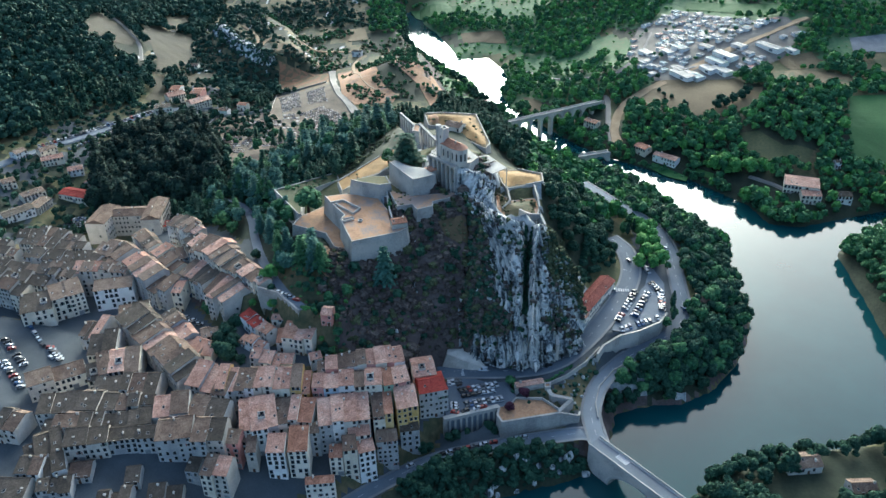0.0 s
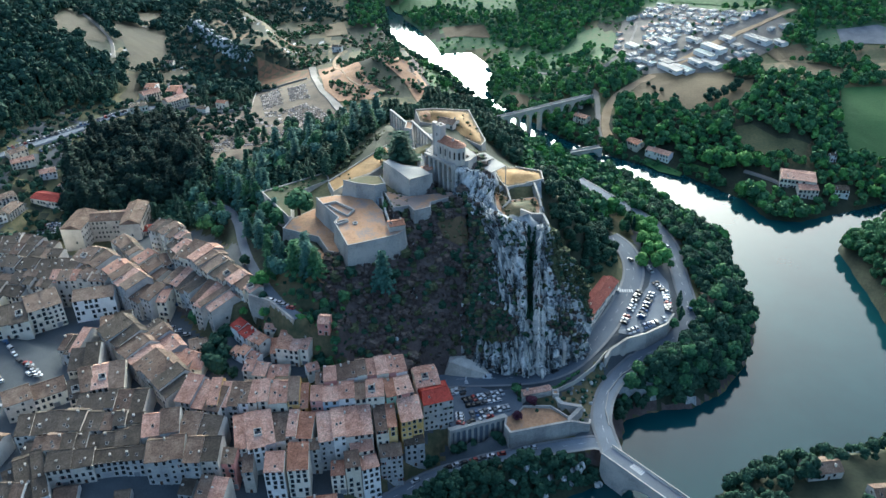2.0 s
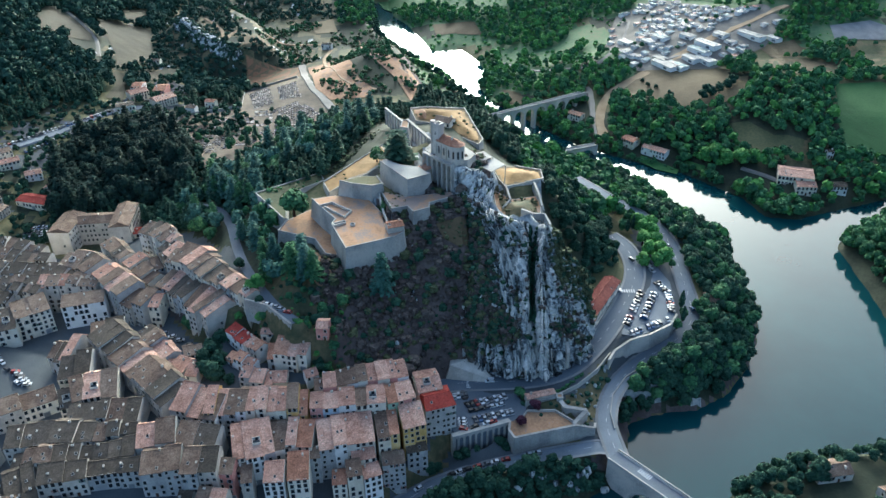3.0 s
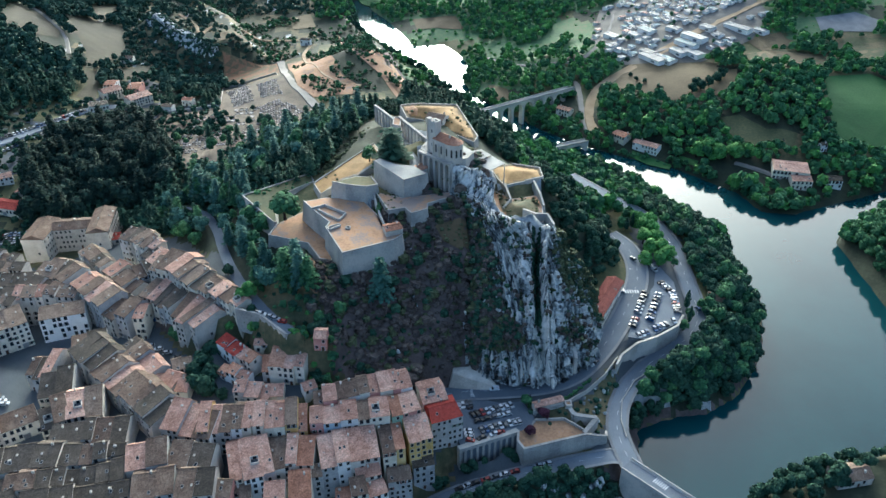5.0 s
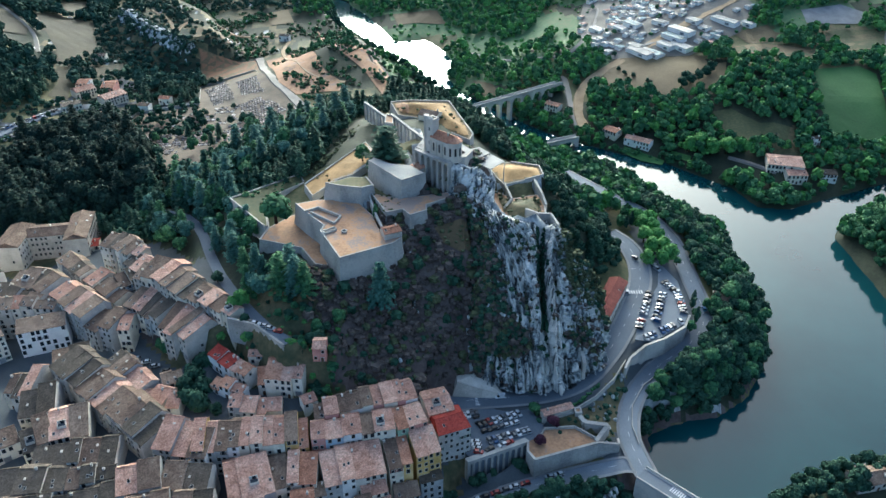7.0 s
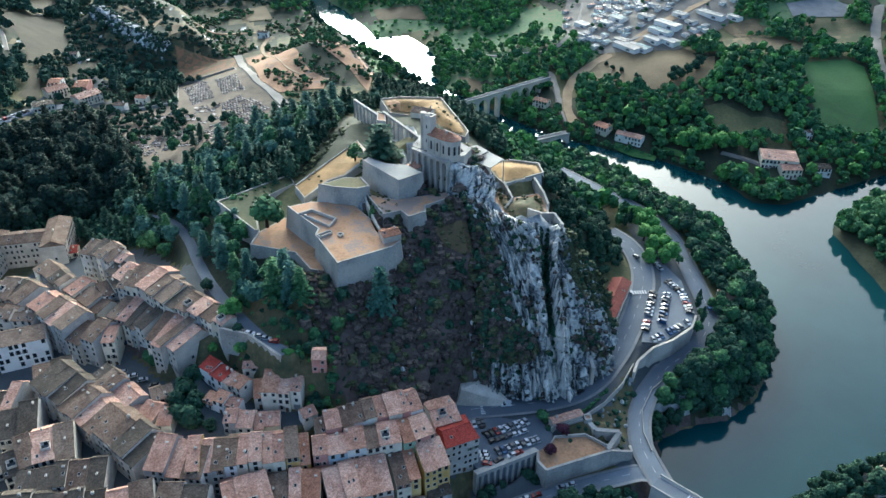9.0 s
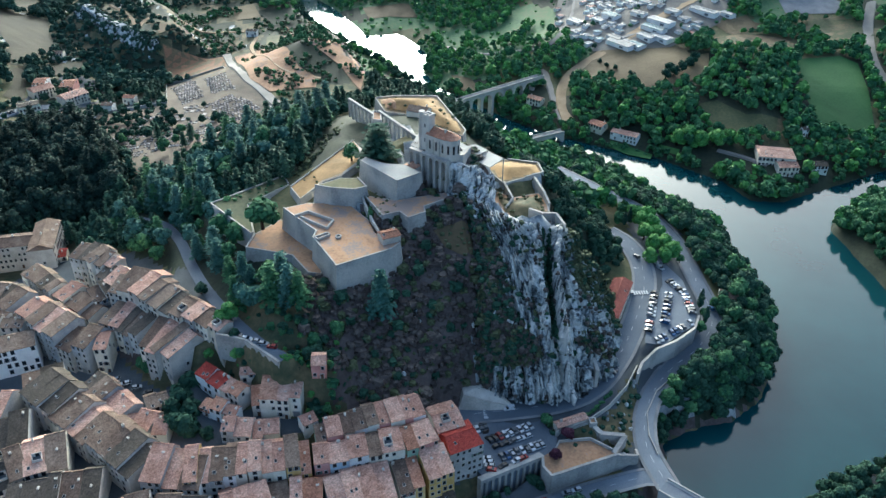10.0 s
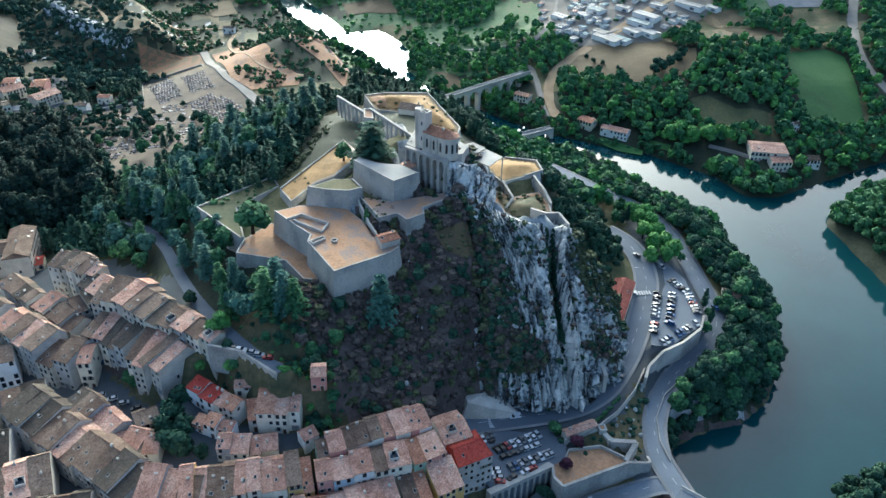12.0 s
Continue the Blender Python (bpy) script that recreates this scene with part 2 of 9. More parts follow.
FAR_SPOTS = [(-190, 190, 17), (-240, 260, 22), (-260, 140, 22), (-350, 350, 40), (-450, 500, 90), (-230, 690, 6), (-420, 900, 30), (-60, 700, 22), (100, 800, 70),
             (500, 500, 80), (500, 200, 40), (420, 60, 8), (600, 900, 90), (300, -150, 20), (-700, 100, 120), (-40, 560, 14), (340, 120, 6), (-900, 1200, 200), (900, 1300, 120), (0, 1300, 120)]
SPOTS = np.array(TOWN_SPOTS + ROCK_SPOTS + EAST_SPOTS + VALLEY_SPOTS + FAR_SPOTS, float)


MAIN_ROAD = [(1.5, 18.4, 20), (11.9, 19.3, 20), (24.5, 18.3, 20.5), (39.8, 17.7, 21), (53.2, 19.2, 21.5), (65.2, 24.8, 22), (75.8, 34.2, 23), (86, 45.4, 24.5), (98.3, 62.1, 26), (109.9, 81.3, 27), (115, 95, 28), (116.4, 107.2, 29), (114.6, 119, 30), (109, 130, 30.5)]
QUAY_ROAD = [(104, 206, 30), (113.5, 189.5, 30), (119, 180.7, 29.5), (126.2, 170.7, 28.5), (136.1, 157.2, 27.5), (142.6, 141, 26.8), (144.6, 123, 26), (143, 104.2, 25), (141.2, 87.6, 23.5), (139.5, 70.2, 21.5), (134.6, 56.1, 20), (121.5, 43.1, 18.5), (103.9, 33.2, 17), (90.6, 21.5, 16.5), (81, 8.4, 16), (75.9, -4.5, 15.5), (74.9, -12.3, 15.2), (75.6, -27.8, 15)]
TOWN_ROAD = [(73.5, -22.5, 15), (68.8, -20.8, 14.7), (61, -20.6, 13.6), (48, -20.9, 11.8), (34.4, -22, 10.4), (21, -23.6, 9), (7.7, -26.4, 8), (-5.6, -31, 7.5), (-18.4, -38.2, 7), (-30, -46, 7), (-46, -58, 7.5), (-72, -70, 9), (-92, -80, 10)]
BRIDGE_LINE = [(73.7, -26.3, 15), (85, -39, 15.2), (95.7, -52.6, 15.2), (103.9, -63.6, 15.2), (119.9, -84.2, 15), (131.4, -96.2, 15)]
HILL_ROAD = [(-139.9, 172.1, 40), (-123.2, 158.3, 43), (-111.7, 133.1, 47), (-103.7, 105.2, 50), (-95, 79.6, 53), (-83.3, 53.7, 56), (-72.1, 34.6, 57), (-63.3, 24.7, 57)]
ROADS = [("main_road", MAIN_ROAD, 9.5), ("quay_road", QUAY_ROAD, 7.5), ("town_road", TOWN_ROAD, 6.2), ("hill_road", HILL_ROAD, 5.0)]
CLIFF_TOP = [(17.7, 98.1, 88), (22.7, 89.2, 85), (29.1, 82.6, 82), (35.7, 76.7, 80), (42.7, 71.2, 79), (50.3, 68.8, 78), (59.7, 67.9, 76), (64, 61.2, 68), (70.6, 56, 55), (75.7, 48.3, 42)]
CLIFF_UPPER = [(21.9, 77, 74), (25.6, 71.2, 71), (30.8, 65.4, 68), (37.2, 60.4, 66), (43.1, 56.4, 65), (49.4, 54.7, 64), (57, 52.9, 63), (63.2, 49.4, 57), (70, 45.8, 46), (75.9, 43, 36)]
CLIFF_MID = [(18.4, 48.8, 55), (23.6, 44.9, 51), (28.8, 40.5, 49), (34.8, 37.5, 47.5), (42.1, 35, 46.5), (48.5, 33, 45.5), (55, 32, 45), (61.5, 32.9, 42), (68.4, 34.2, 37), (75.7, 38.6, 31)]
CLIFF_LOW = [(16.2, 35.8, 36), (21.8, 31.5, 33), (28.1, 28.4, 31), (34.7, 26.2, 30.5), (42.1, 24.7, 31), (49, 24.6, 32), (55.7, 24.6, 33), (62.1, 26.9, 32), (69.4, 32.8, 29), (76.2, 38.4, 26)]
CLIFF_FOOT = [(15.8, 31.8, 26), (21.5, 28.1, 22.5), (28.2, 23.9, 20), (35, 21.6, 20), (42.8, 21.4, 20), (50.8, 22.1, 20.5), (58.4, 25.2, 21), (64.8, 29.5, 22), (71.8, 35.5, 23), (77.3, 39.4, 24)]
CLIFF_AREA = [p[:2] for p in CLIFF_TOP] + [p[:2] for p in CLIFF_FOOT[::-1]]
FORT_PADS = [(78.5, [(36.8, 127.7), (49.6, 126.7), (62.7, 120.4), (62.8, 111.5), (53.4, 108.9), (42, 105.5), (39.4, 111.9)], 4.0), (73.5, [(35.3, 107.8), (40.9, 100.5), (57.1, 98.4), (58, 89.7), (54.5, 72.2), (39.9, 76.6), (35, 87)], 5.0), (65.0, [(-40.9, 51.6), (-12.3, 66.9), (-23.3, 78.5), (-25.9, 96), (-47.6, 104.5), (-62.5, 99.5), (-52.8, 80.6)], 3.0), (63.0, [(-76.6, 88.4), (-74.5, 97.6), (-55.9, 96.9), (-50.3, 75.5), (-45.1, 60.6), (-52.3, 65.2), (-58.2, 80.5)], 3.0),
             (80.0, [(-22.4, 91.1), (-19.7, 80.9), (0.3, 82.7), (13.3, 89.9), (-2.5, 95.3), (-15.3, 108.7), (-25.9, 122.4), (-40.3, 111.9), (-29.6, 98.8)], 4.0), (79.5, [(-1.3, 129.8), (1.4, 101.5), (13.3, 90.2), (19.6, 99.2), (18.3, 114.5), (9.6, 124.5), (0.6, 134.9)], 2.0), (77.0, [(-23.3, 191), (-8.1, 172.5), (3.1, 161.3), (2.2, 152.7), (-8.1, 151.1), (-18.3, 162.5), (-25.8, 169.4)], 4.0), (96.5, [(1.8, 114.7), (8.4, 106.2), (15.5, 99.1), (20.9, 102.1), (21.8, 112.1), (9.8, 129.8)], 2.0)]
CAR_PARK = [(3.5, 12), (18.2, 14.1), (35.6, 11), (39.5, 0), (37, -5.5), (30.9, -7.9), (6.2, -14.9), (3.5, -8)]
TERRACE = [(30.9, -7.9), (29.6, -13.3), (31.5, -18.0), (48.2, -14.7), (59.3, -12.9), (59, -10.4), (52, -3.2), (39.5, -2.2), (37, -5.5)]
UPPER_PARK = [(116.2, 90.6), (128.4, 105.5), (132, 84.4), (126.5, 57.9), (121.6, 49.9), (101.8, 39.2), (93.8, 41.9)]
PADS = [(8.5, [(-4, -18), (4, -13), (29, -5.5), (33, -14), (50, -13), (64, -12), (62, -24), (30, -26), (4, -30)], 1.5),
        (19.6, [(6, 11), (18.2, 14.1), (34.5, 10), (37, 0), (30.5, -3.4), (9.5, -9.2), (6, -5)], 0.5),
        (19.5, [(41, -4), (51, -5.5), (56, -9.5), (48, -9.5), (37, -10), (36, -8)], 0.5),
        (21.2, [(40.5, 2), (53.5, 5.5), (58, 3), (64, 1), (60, -3), (52, -0.5), (42, 0)], 1.5),
        (32.0, [(-240, 604), (-213, 556), (-188, 521), (-170, 507), (-150, 520), (-170, 600), (-225, 690)], 34.0),
        (28.5, [(74, 52), (96, 84), (103, 79), (82, 48)], 3.0),
        (26.5, [(116.2, 90.6), (128.4, 105.5), (132, 84.4), (126.5, 57.9), (121.6, 49.9), (101.8, 39.2), (93.8, 41.9)], 4.0),
        (18.0, [(-261.1, 180.6), (-237.8, 196.8), (-161.6, 197.2), (-164.1, 230), (-183.1, 236.2), (-195.3, 184.9), (-225.7, 158.2), (-254.3, 161.8)], 8.0),
        (34.0, [(-131.9, 60.9), (-115.9, 65.2), (-99.7, 48.7), (-112.3, 40.5), (-122.6, 43.7)], 6.0),
        (33.0, [(-235, 57.1), (-217.2, 51.4), (-187, 35.9), (-187.8, 9.3), (-191.1, -14.5), (-201.8, -14.2), (-243.6, 37.7)], 6.0), (38.0, [(-99.7, 54), (-90.3, 48.7), (-69.3, 32.4), (-51.5, 28.3), (-51.4, 3.6), (-91.1, 8.5)], 5.0), (50.0, [(-135.1, 100.9), (-117.3, 91.7), (-95.6, 65.7), (-89.5, 49.5), (-97.4, 47.2), (-114.1, 61), (-134.7, 81.4)], 5.0), (44.0, [(-143.5, 90.5), (-126.1, 90.7), (-111.1, 79.4), (-101.7, 62.6), (-99.9, 51.9), (-111.8, 48.1), (-121.3, 60.8)], 5.0), (14.8, [(6.2, -18.7), (35.7, -9.7), (37.6, -16.2), (58.3, -16), (66.5, -13.2), (66.7, -20.5), (39.3, -29.1), (15.4, -33.3), (0, -32.7), (3.7, -23.2)], 1.5), (54.0, [(-56.3, 29.3), (-45.3, 27.9), (-45.4, 19.6), (-56.2, 21)], 6.0)]


def kernel(d):
    return np.sqrt(d * d + 64.0)


def solve_heights():
    d = np.hypot(SPOTS[:, None, 0] - SPOTS[None, :, 0], SPOTS[:, None, 1] - SPOTS[None, :, 1])
    n = len(SPOTS)
    a = np.zeros((n + 1, n + 1))
    a[:n, :n] = kernel(d)
    a[:n, n] = a[n, :n] = 1
    return np.linalg.solve(a, np.append(SPOTS[:, 2], 0))


WEIGHTS = solve_heights()


def road_distance(x, y, pts):
    """Distance from a road's middle line, and the road's height there."""
    dist, z = np.full(np.shape(x), 1e9), np.zeros(np.shape(x))
    for (ax, ay, az), (bx, by, bz) in zip(pts, pts[1:]):
        dx, dy = bx - ax, by - ay
        u = np.clip(((x - ax) * dx + (y - ay) * dy) / (dx * dx + dy * dy + 1e-9), 0, 1)
        d = np.hypot(x - ax - u * dx, y - ay - u * dy)
        near = d < dist
        dist, z = np.where(near, d, dist), np.where(near, az + u * (bz - az), z)
    return dist, z


def ground(x, y):
    """Height of the ground."""
    x, y = np.asarray(x, float), np.asarray(y, float)
    h = np.full(x.shape, WEIGHTS[-1])
    for (sx, sy, _), w in zip(SPOTS, WEIGHTS):
        h = h + w * kernel(np.hypot(x - sx, y - sy))
    h = np.maximum(h, 3.0)
    for z, poly, edge in PADS + FORT_PADS:
        hit, d = inside(x, y, poly)
        w = np.where(hit, 1.0, np.clip(1 - d / edge, 0, 1))
        h = h + (z - h) * w * w * (3 - 2 * w)
    for _, pts, width in ROADS:
        d, zr = road_distance(x, y, pts)
        w = np.clip(1 - (d - width / 2 - 1.0) / 6.0, 0, 1)
        h = h + (zr - h) * w * w * (3 - 2 * w)
    hit, d = inside(x, y, CLIFF_AREA)
    h = h - np.where(hit, np.minimum(19.0, d * 2.6), 0)
    wet, d = inside(x, y, RIVER)
    far = np.clip((y - 90) / 90, 0, 1) * np.clip((x - 20) / 60 + (y > 300), 0, 1)
    bank = 1.3 - 0.95 * far - 0.12 * np.clip((y - 300) / 100, 0, 1)
    return np.where(wet, -np.minimum(4, 0.3 + d * 0.5), np.minimum(h, 0.3 + d * bank))


def gz(x, y):
    return float(ground(x, y))


def axis(lo, a, b, hi, step, grow):
    out = list(np.arange(a, b + step, step))
    s, v = step, b
    while v < hi:
        s *= grow
        v += s
        out.append(v)
    s, v, front = step, a, []
    while v > lo:
        s *= grow
        v -= s
        front.append(v)
    return np.array(front[::-1] + out)


gx_axis, gy_axis = axis(-2600, -250, 340, 2600, 2.6, 1.035), axis(-900, -110, 330, 3200, 2.6, 1.03)
GX, GY = np.meshgrid(gx_axis, gy_axis)
GZ = ground(GX, GY)
slope_y, slope_x = np.gradient(GZ, gy_axis, gx_axis)
steep = np.hypot(slope_x, slope_y)
relief = np.clip((steep - 0.7) / 0.8, 0, 1) * ((GX > -60) & (GX < 130) & (GY < 160))
GZ = GZ + relief * (2.6 * wobble(GX, GY, 7) + 1.4 * wobble(GX, GY, 2.6, 3)) + 0.25 * wobble(GX, GY, 9, 5) * (GZ > 1)
verts = np.stack([GX, GY, GZ], -1).reshape(-1, 3)
ny, nx = GX.shape
ids = np.arange(ny * nx).reshape(ny, nx)
faces = np.stack([ids[:-1, :-1], ids[:-1, 1:], ids[1:, 1:], ids[1:, :-1]], -1).reshape(-1, 4)
cx, cy = verts[faces, 0].mean(1), verts[faces, 1].mean(1)
cs = np.maximum(steep[:-1, :-1], steep[1:, 1:]).reshape(-1)
TOWN_AREA = [(-274.5, 140.1), (-243.2, 160.2), (-215.5, 144.7), (-178.1, 165), (-131.9, 141.4), (-63.8, 55.3), (-49.5, 35.2), (3.1, 15.4), (64.8, 13.4), (71.9, -11.4), (66, -46.9), (-30.3, -63.1), (-35.8, -100.8), (-163.8, -97.8), (-266.5, -37.8), (-384.5, 144.4)]
zone = np.where(cs > 1.15, np.where((cx > -60) & (cx < 130) & (cy > 15) & (cy < 170), 4, 5), np.where(wobble(cx, cy, 60) > 0.1, 1, 0))
woods = (wobble(cx, cy, 90, 2) > -0.1) & (cy > 150)
zone = np.where(woods & (cs < 1.15), 2, zone)
zone = np.where(inside(cx, cy, TOWN_AREA)[0] & (cs < 0.9), 3, zone)
SLOPES = [([(-53.8, 64.8), (-43.2, 72.7), (-32, 85.9), (-9.4, 106.9), (5.2, 119.3), (32.4, 137.3), (36, 103.9), (23.6, 64.4), (14.3, 38.9), (11, 1.3), (1.6, 0.8), (-12.2, 0.8), (-23.1, 9.1), (-34.7, 10.5), (-48.6, 15.8), (-57.1, 31.8)], 5),
          ([(-152.9, 170.1), (-132.8, 203.1), (-109.7, 205.5), (-85.2, 249), (-56, 261), (-26.4, 238.9), (-34.6, 206.2), (-60.1, 186.4), (-99.7, 163.4), (-79.9, 109.8), (-59.4, 85.4), (-47.1, 65.7), (-52.2, 44.6), (-63.4, 46), (-76.4, 56.1), (-83.4, 48.5), (-97.2, 86.2), (-114.6, 116.9), (-131.9, 136.1)], 2)]
SLOPES.append(([(17.5, 122.1), (29.7, 115.4), (37.2, 93.2), (42.1, 75.8), (59.2, 63.2), (56.7, 51), (34.7, 58.7), (22.5, 70.4), (16.2, 87.3)], 4))
SLOPES.append(([(4.4, 20.9), (55.7, 18.3), (82.2, 40.7), (101.6, 74.5), (120.1, 111.8), (130.1, 157.2), (152, 179.1), (150.8, 131.8), (141.1, 72), (131.1, 49.7), (98.9, 28.3), (78.9, 4.4), (69.5, -21), (44.1, -26.9), (3.4, -21.8)], 3))
SLOPES.append(([(36.5, -14.3), (59.1, -6.8), (62.7, -13.2), (56.8, -19.4), (34, -20.2)], 0))
SLOPES.append(([(-97.7, 73.1), (-53.9, 58.7), (-44, 17.6), (-62.6, 12.8), (-91.2, 23.5), (-98.6, 47.4)], 1))
SLOPES.append(([(42.1, 2.7), (55, 5.7), (67.1, 12.4), (77.5, 22.4), (84.7, 28.1), (79.9, 11.5), (74.8, -1.3), (64.6, -10.1), (59.6, -5.2), (45.6, -6.5)], 1))
SUBURB = [(-336.6, 277.1), (-290.6, 365.4), (-247.4, 399.5), (-224.3, 494.7), (-185.4, 375), (-146.5, 383.8), (-121.5, 275.9), (-171.7, 297.7), (-246.6, 331.7), (-265.9, 232.6), (-227.6, 180.6), (-278.1, 143.6), (-336.9, 127.8), (-386.2, 218.8)]
zone = np.where(inside(cx, cy, SUBURB)[0], np.where(wobble(cx, cy, 14, 7) > 0.05, 2, np.where(wobble(cx, cy, 22, 3) > 0, 3, 0)), zone)
zone = np.where((cx > 210) & (cy < 230) | (cx > 110) & (cy < -30), 2, zone)
zone = np.where((cx + 40 * wobble(cx, cy, 30) > -10) & (cy + 30 * wobble(cx, cy, 25, 4) > 420) & (zone < 3), np.where(wobble(cx, cy, 40, 9) > -0.5, 6, zone), zone)
zone = np.where(inside(cx, cy, TOWN_AREA)[0] & (cs > 0.9) & (cy < 60) & (cx < 20), 1, zone)
FIN_BANK = [(57, 73), (64, 90), (74, 97), (77, 80), (80, 62), (76, 50), (64, 52), (57, 62)]
SLOPES.append(([(60, 75), (66, 140), (80, 160), (112, 150), (112, 118), (92, 92), (80, 85)], 2))
SLOPES.append((FIN_BANK, 1))
SLOPES.append(([(-24, -52), (10, -33), (36, -26), (62, -24), (74, -28), (76, -36), (50, -44), (20, -54), (-10, -66)], 2))
SLOPES.append(([(108, 30), (132, 30), (150, 45), (140, 20), (108, 13)], 2))
zone = np.where((cx > -300) & (cx < -70) & (cy > 440) & (zone != 3), np.where(wobble(cx, cy, 16, 3) > 0.1, 1, np.where(wobble(cx, cy, 9, 8) > 0.62, 4, 2)), zone)
for poly, k in SLOPES:
    zone = np.where(inside(cx + 3 * wobble(cx, cy, 8), cy, poly)[0], k, zone)
tagged(new("ground", fast_mesh("ground", verts, faces, [GRASS, SCRUB, FLOOR, PAVING, ROCK, BROWN_FLOOR, HILL_GRASS, STONE], zone, True)), "dry grassland, woodland floor and pale rock of the valley", "ground", kind="structure")
wx0, wy0, wx1, wy1 = -2600, -900, 2600, 3200
tagged(new("water", fast_mesh("water", [(wx0, wy0, 0), (wx1, wy0, 0), (wx1, wy1, 0), (wx0, wy1, 0)], [(0, 1, 2, 3)], WATER)), "calm blue-green river reflecting the pale sky", "river", kind="structure")

# ---- fields ----
FIELDS = [("garden_lawn", FIELD_GREEN, [(177.2, 291.9), (188.1, 280.1), (200.4, 268.7), (196.6, 262.7), (183.3, 272.2), (174, 286.8)]),
          ("garden_lawn", FIELD_GREEN, [(208.4, 276.4), (218.9, 264.3), (215.6, 259.3), (205.4, 271.3)]),
          ("stubble_field", FIELD_TAN, [(316.2, 417.9), (336.2, 422.3), (357.1, 414.9), (357.7, 404.4), (321.5, 394.8)]),
          ("stubble_field", FIELD_TAN, [(-170.2, 538.9), (-98.9, 537.7), (-106.3, 522.6), (-149.6, 523), (-161.5, 511.6)]),
          ("stubble_field", FIELD_TAN, [(-158.7, 500.8), (-110.3, 501.6), (-100.9, 449.8), (-103.2, 419.7), (-142.5, 456.9), (-154.3, 451.7)]),
          ("dry_pasture", EARTH, [(-99.1, 495.5), (-69.5, 495.1), (-44.7, 380), (-31.7, 360), (-34.3, 345.1), (-67, 346.4), (-81.3, 377.3)]),
          ("fallow_field", FIELD_DIM, [(-333.8, 589), (-319.9, 611.9), (-293.8, 611.6), (-277, 609.3), (-253.5, 523.6), (-256.4, 496.8), (-273.1, 469.9), (-283.8, 503.5), (-302.4, 547.5)]),
          ("fallow_field", FIELD_DIM, [(-374.9, 609), (-341.1, 580.4), (-315.8, 544), (-312.4, 523.8), (-336.1, 518.7), (-362.7, 518.6)]),
          ("fallow_field", FIELD_DIM, [(-320.8, 674.9), (-302.1, 692.1), (-288.1, 644.6), (-300.2, 616.6), (-318.1, 643.9)]),
          ("fallow_field", FIELD_DIM, [(-253.3, 463.3), (-224.5, 493.9), (-219.1, 478.9), (-236.8, 450.7)]),
          ("fallow_field", FIELD_DIM, [(-271.4, 453.7), (-259.5, 460), (-254.1, 428.4), (-246.9, 390.4), (-263.5, 397.2), (-262.3, 426.1)]),
          ("stubble_field", FIELD_TAN, [(213.4, 415.2), (244.4, 402.6), (275.2, 391.7), (275.4, 373.5), (288.2, 369.5), (274.2, 339.1), (248.2, 333.6), (230.4, 335.5), (212, 350), (202, 366.2), (184.1, 375.1), (192.4, 395.1)]),
          ("pale_meadow", GRASS, [(308.5, 399.4), (344, 377.7), (380.6, 377.6), (367.6, 363.4), (333.2, 356.2), (297.4, 374.2)]),
          ("green_field", FIELD_GREEN, [(351.8, 343.3), (396.2, 350.2), (404.2, 337.2), (389, 297.5), (368.2, 254.6), (323.1, 256.9), (329.3, 288.7)]),
          ("pale_meadow", GRASS, [(248.5, 304.7), (262.2, 300.8), (273.9, 276.6), (293.3, 266.6), (283.5, 251.1), (259.2, 260.9), (247.4, 278.7)]),
          ("stubble_field", FIELD_TAN, [(327.2, 419.8), (352.8, 429.2), (350.9, 407), (319.4, 401.3)]),
          ("dry_pasture", SCRUB, [(370.8, 409.6), (446.9, 410.7), (432.6, 373.1), (402.2, 369.8), (389, 392.9)]),
          ("green_field", FIELD_GREEN, [(-32.6, 775.5), (45.6, 748.2), (33.8, 722.4), (-5.9, 714.8), (-24.4, 738.2)]),
          ("green_field", FIELD_GREEN, [(281.7, 598.1), (356.4, 528.6), (352.4, 510), (333.3, 510.1), (274.1, 580.7)]),
          ("stubble_field", FIELD_TAN, [(31.3, 649.9), (78.7, 628.8), (84, 598.2), (34.5, 613.3)]),
          ("stubble_field", FIELD_TAN, [(-107.5, 650.6), (-82.7, 652.8), (-75.5, 610.9), (-99.6, 611.8)]),
          ("stubble_field", FIELD_TAN, [(86.2, 440.8), (101.3, 424), (102.6, 403.1), (90.4, 404.8)]),
          ("dry_pasture", EARTH, [(-51.5, 577.4), (-20, 427.6), (3, 420.3), (11.7, 409.9), (-1.8, 342.8), (-12.9, 380.9), (-34.5, 411.5)]),
          ("quarry_floor", PAVEMENT, [(397.9, 455.0), (440.6, 461.6), (456.5, 443.8), (439.0, 426.4), (392.6, 432.2)]),
          ("stubble_field", FIELD_TAN, [(307.2, 396.5), (350.6, 390.6), (377.3, 376.6), (356.3, 361.7), (301.8, 373.2)]),
          ("pale_meadow", GRASS, [(404.8, 418.2), (449.2, 415.2), (450.0, 380.7), (399.0, 382.5)]),
          ("tilled_field", TILLED, [(-158, 500), (-106, 504), (-104, 470), (-150, 448)])]
FIELD_WORDS = {"quarry_floor": "pale grey gravel floor of a quarry", "fallow_field": "dull brown field between woods, darkened for a dim corner", "tilled_field": "reddish-brown tilled field above the cemetery", "garden_lawn": "green garden lawn beside the river", "stubble_field": "harvested tan stubble field", "dry_pasture": "dry bare pasture with sparse grass", "pale_meadow": "pale mown meadow", "green_field": "bright green crop field"}


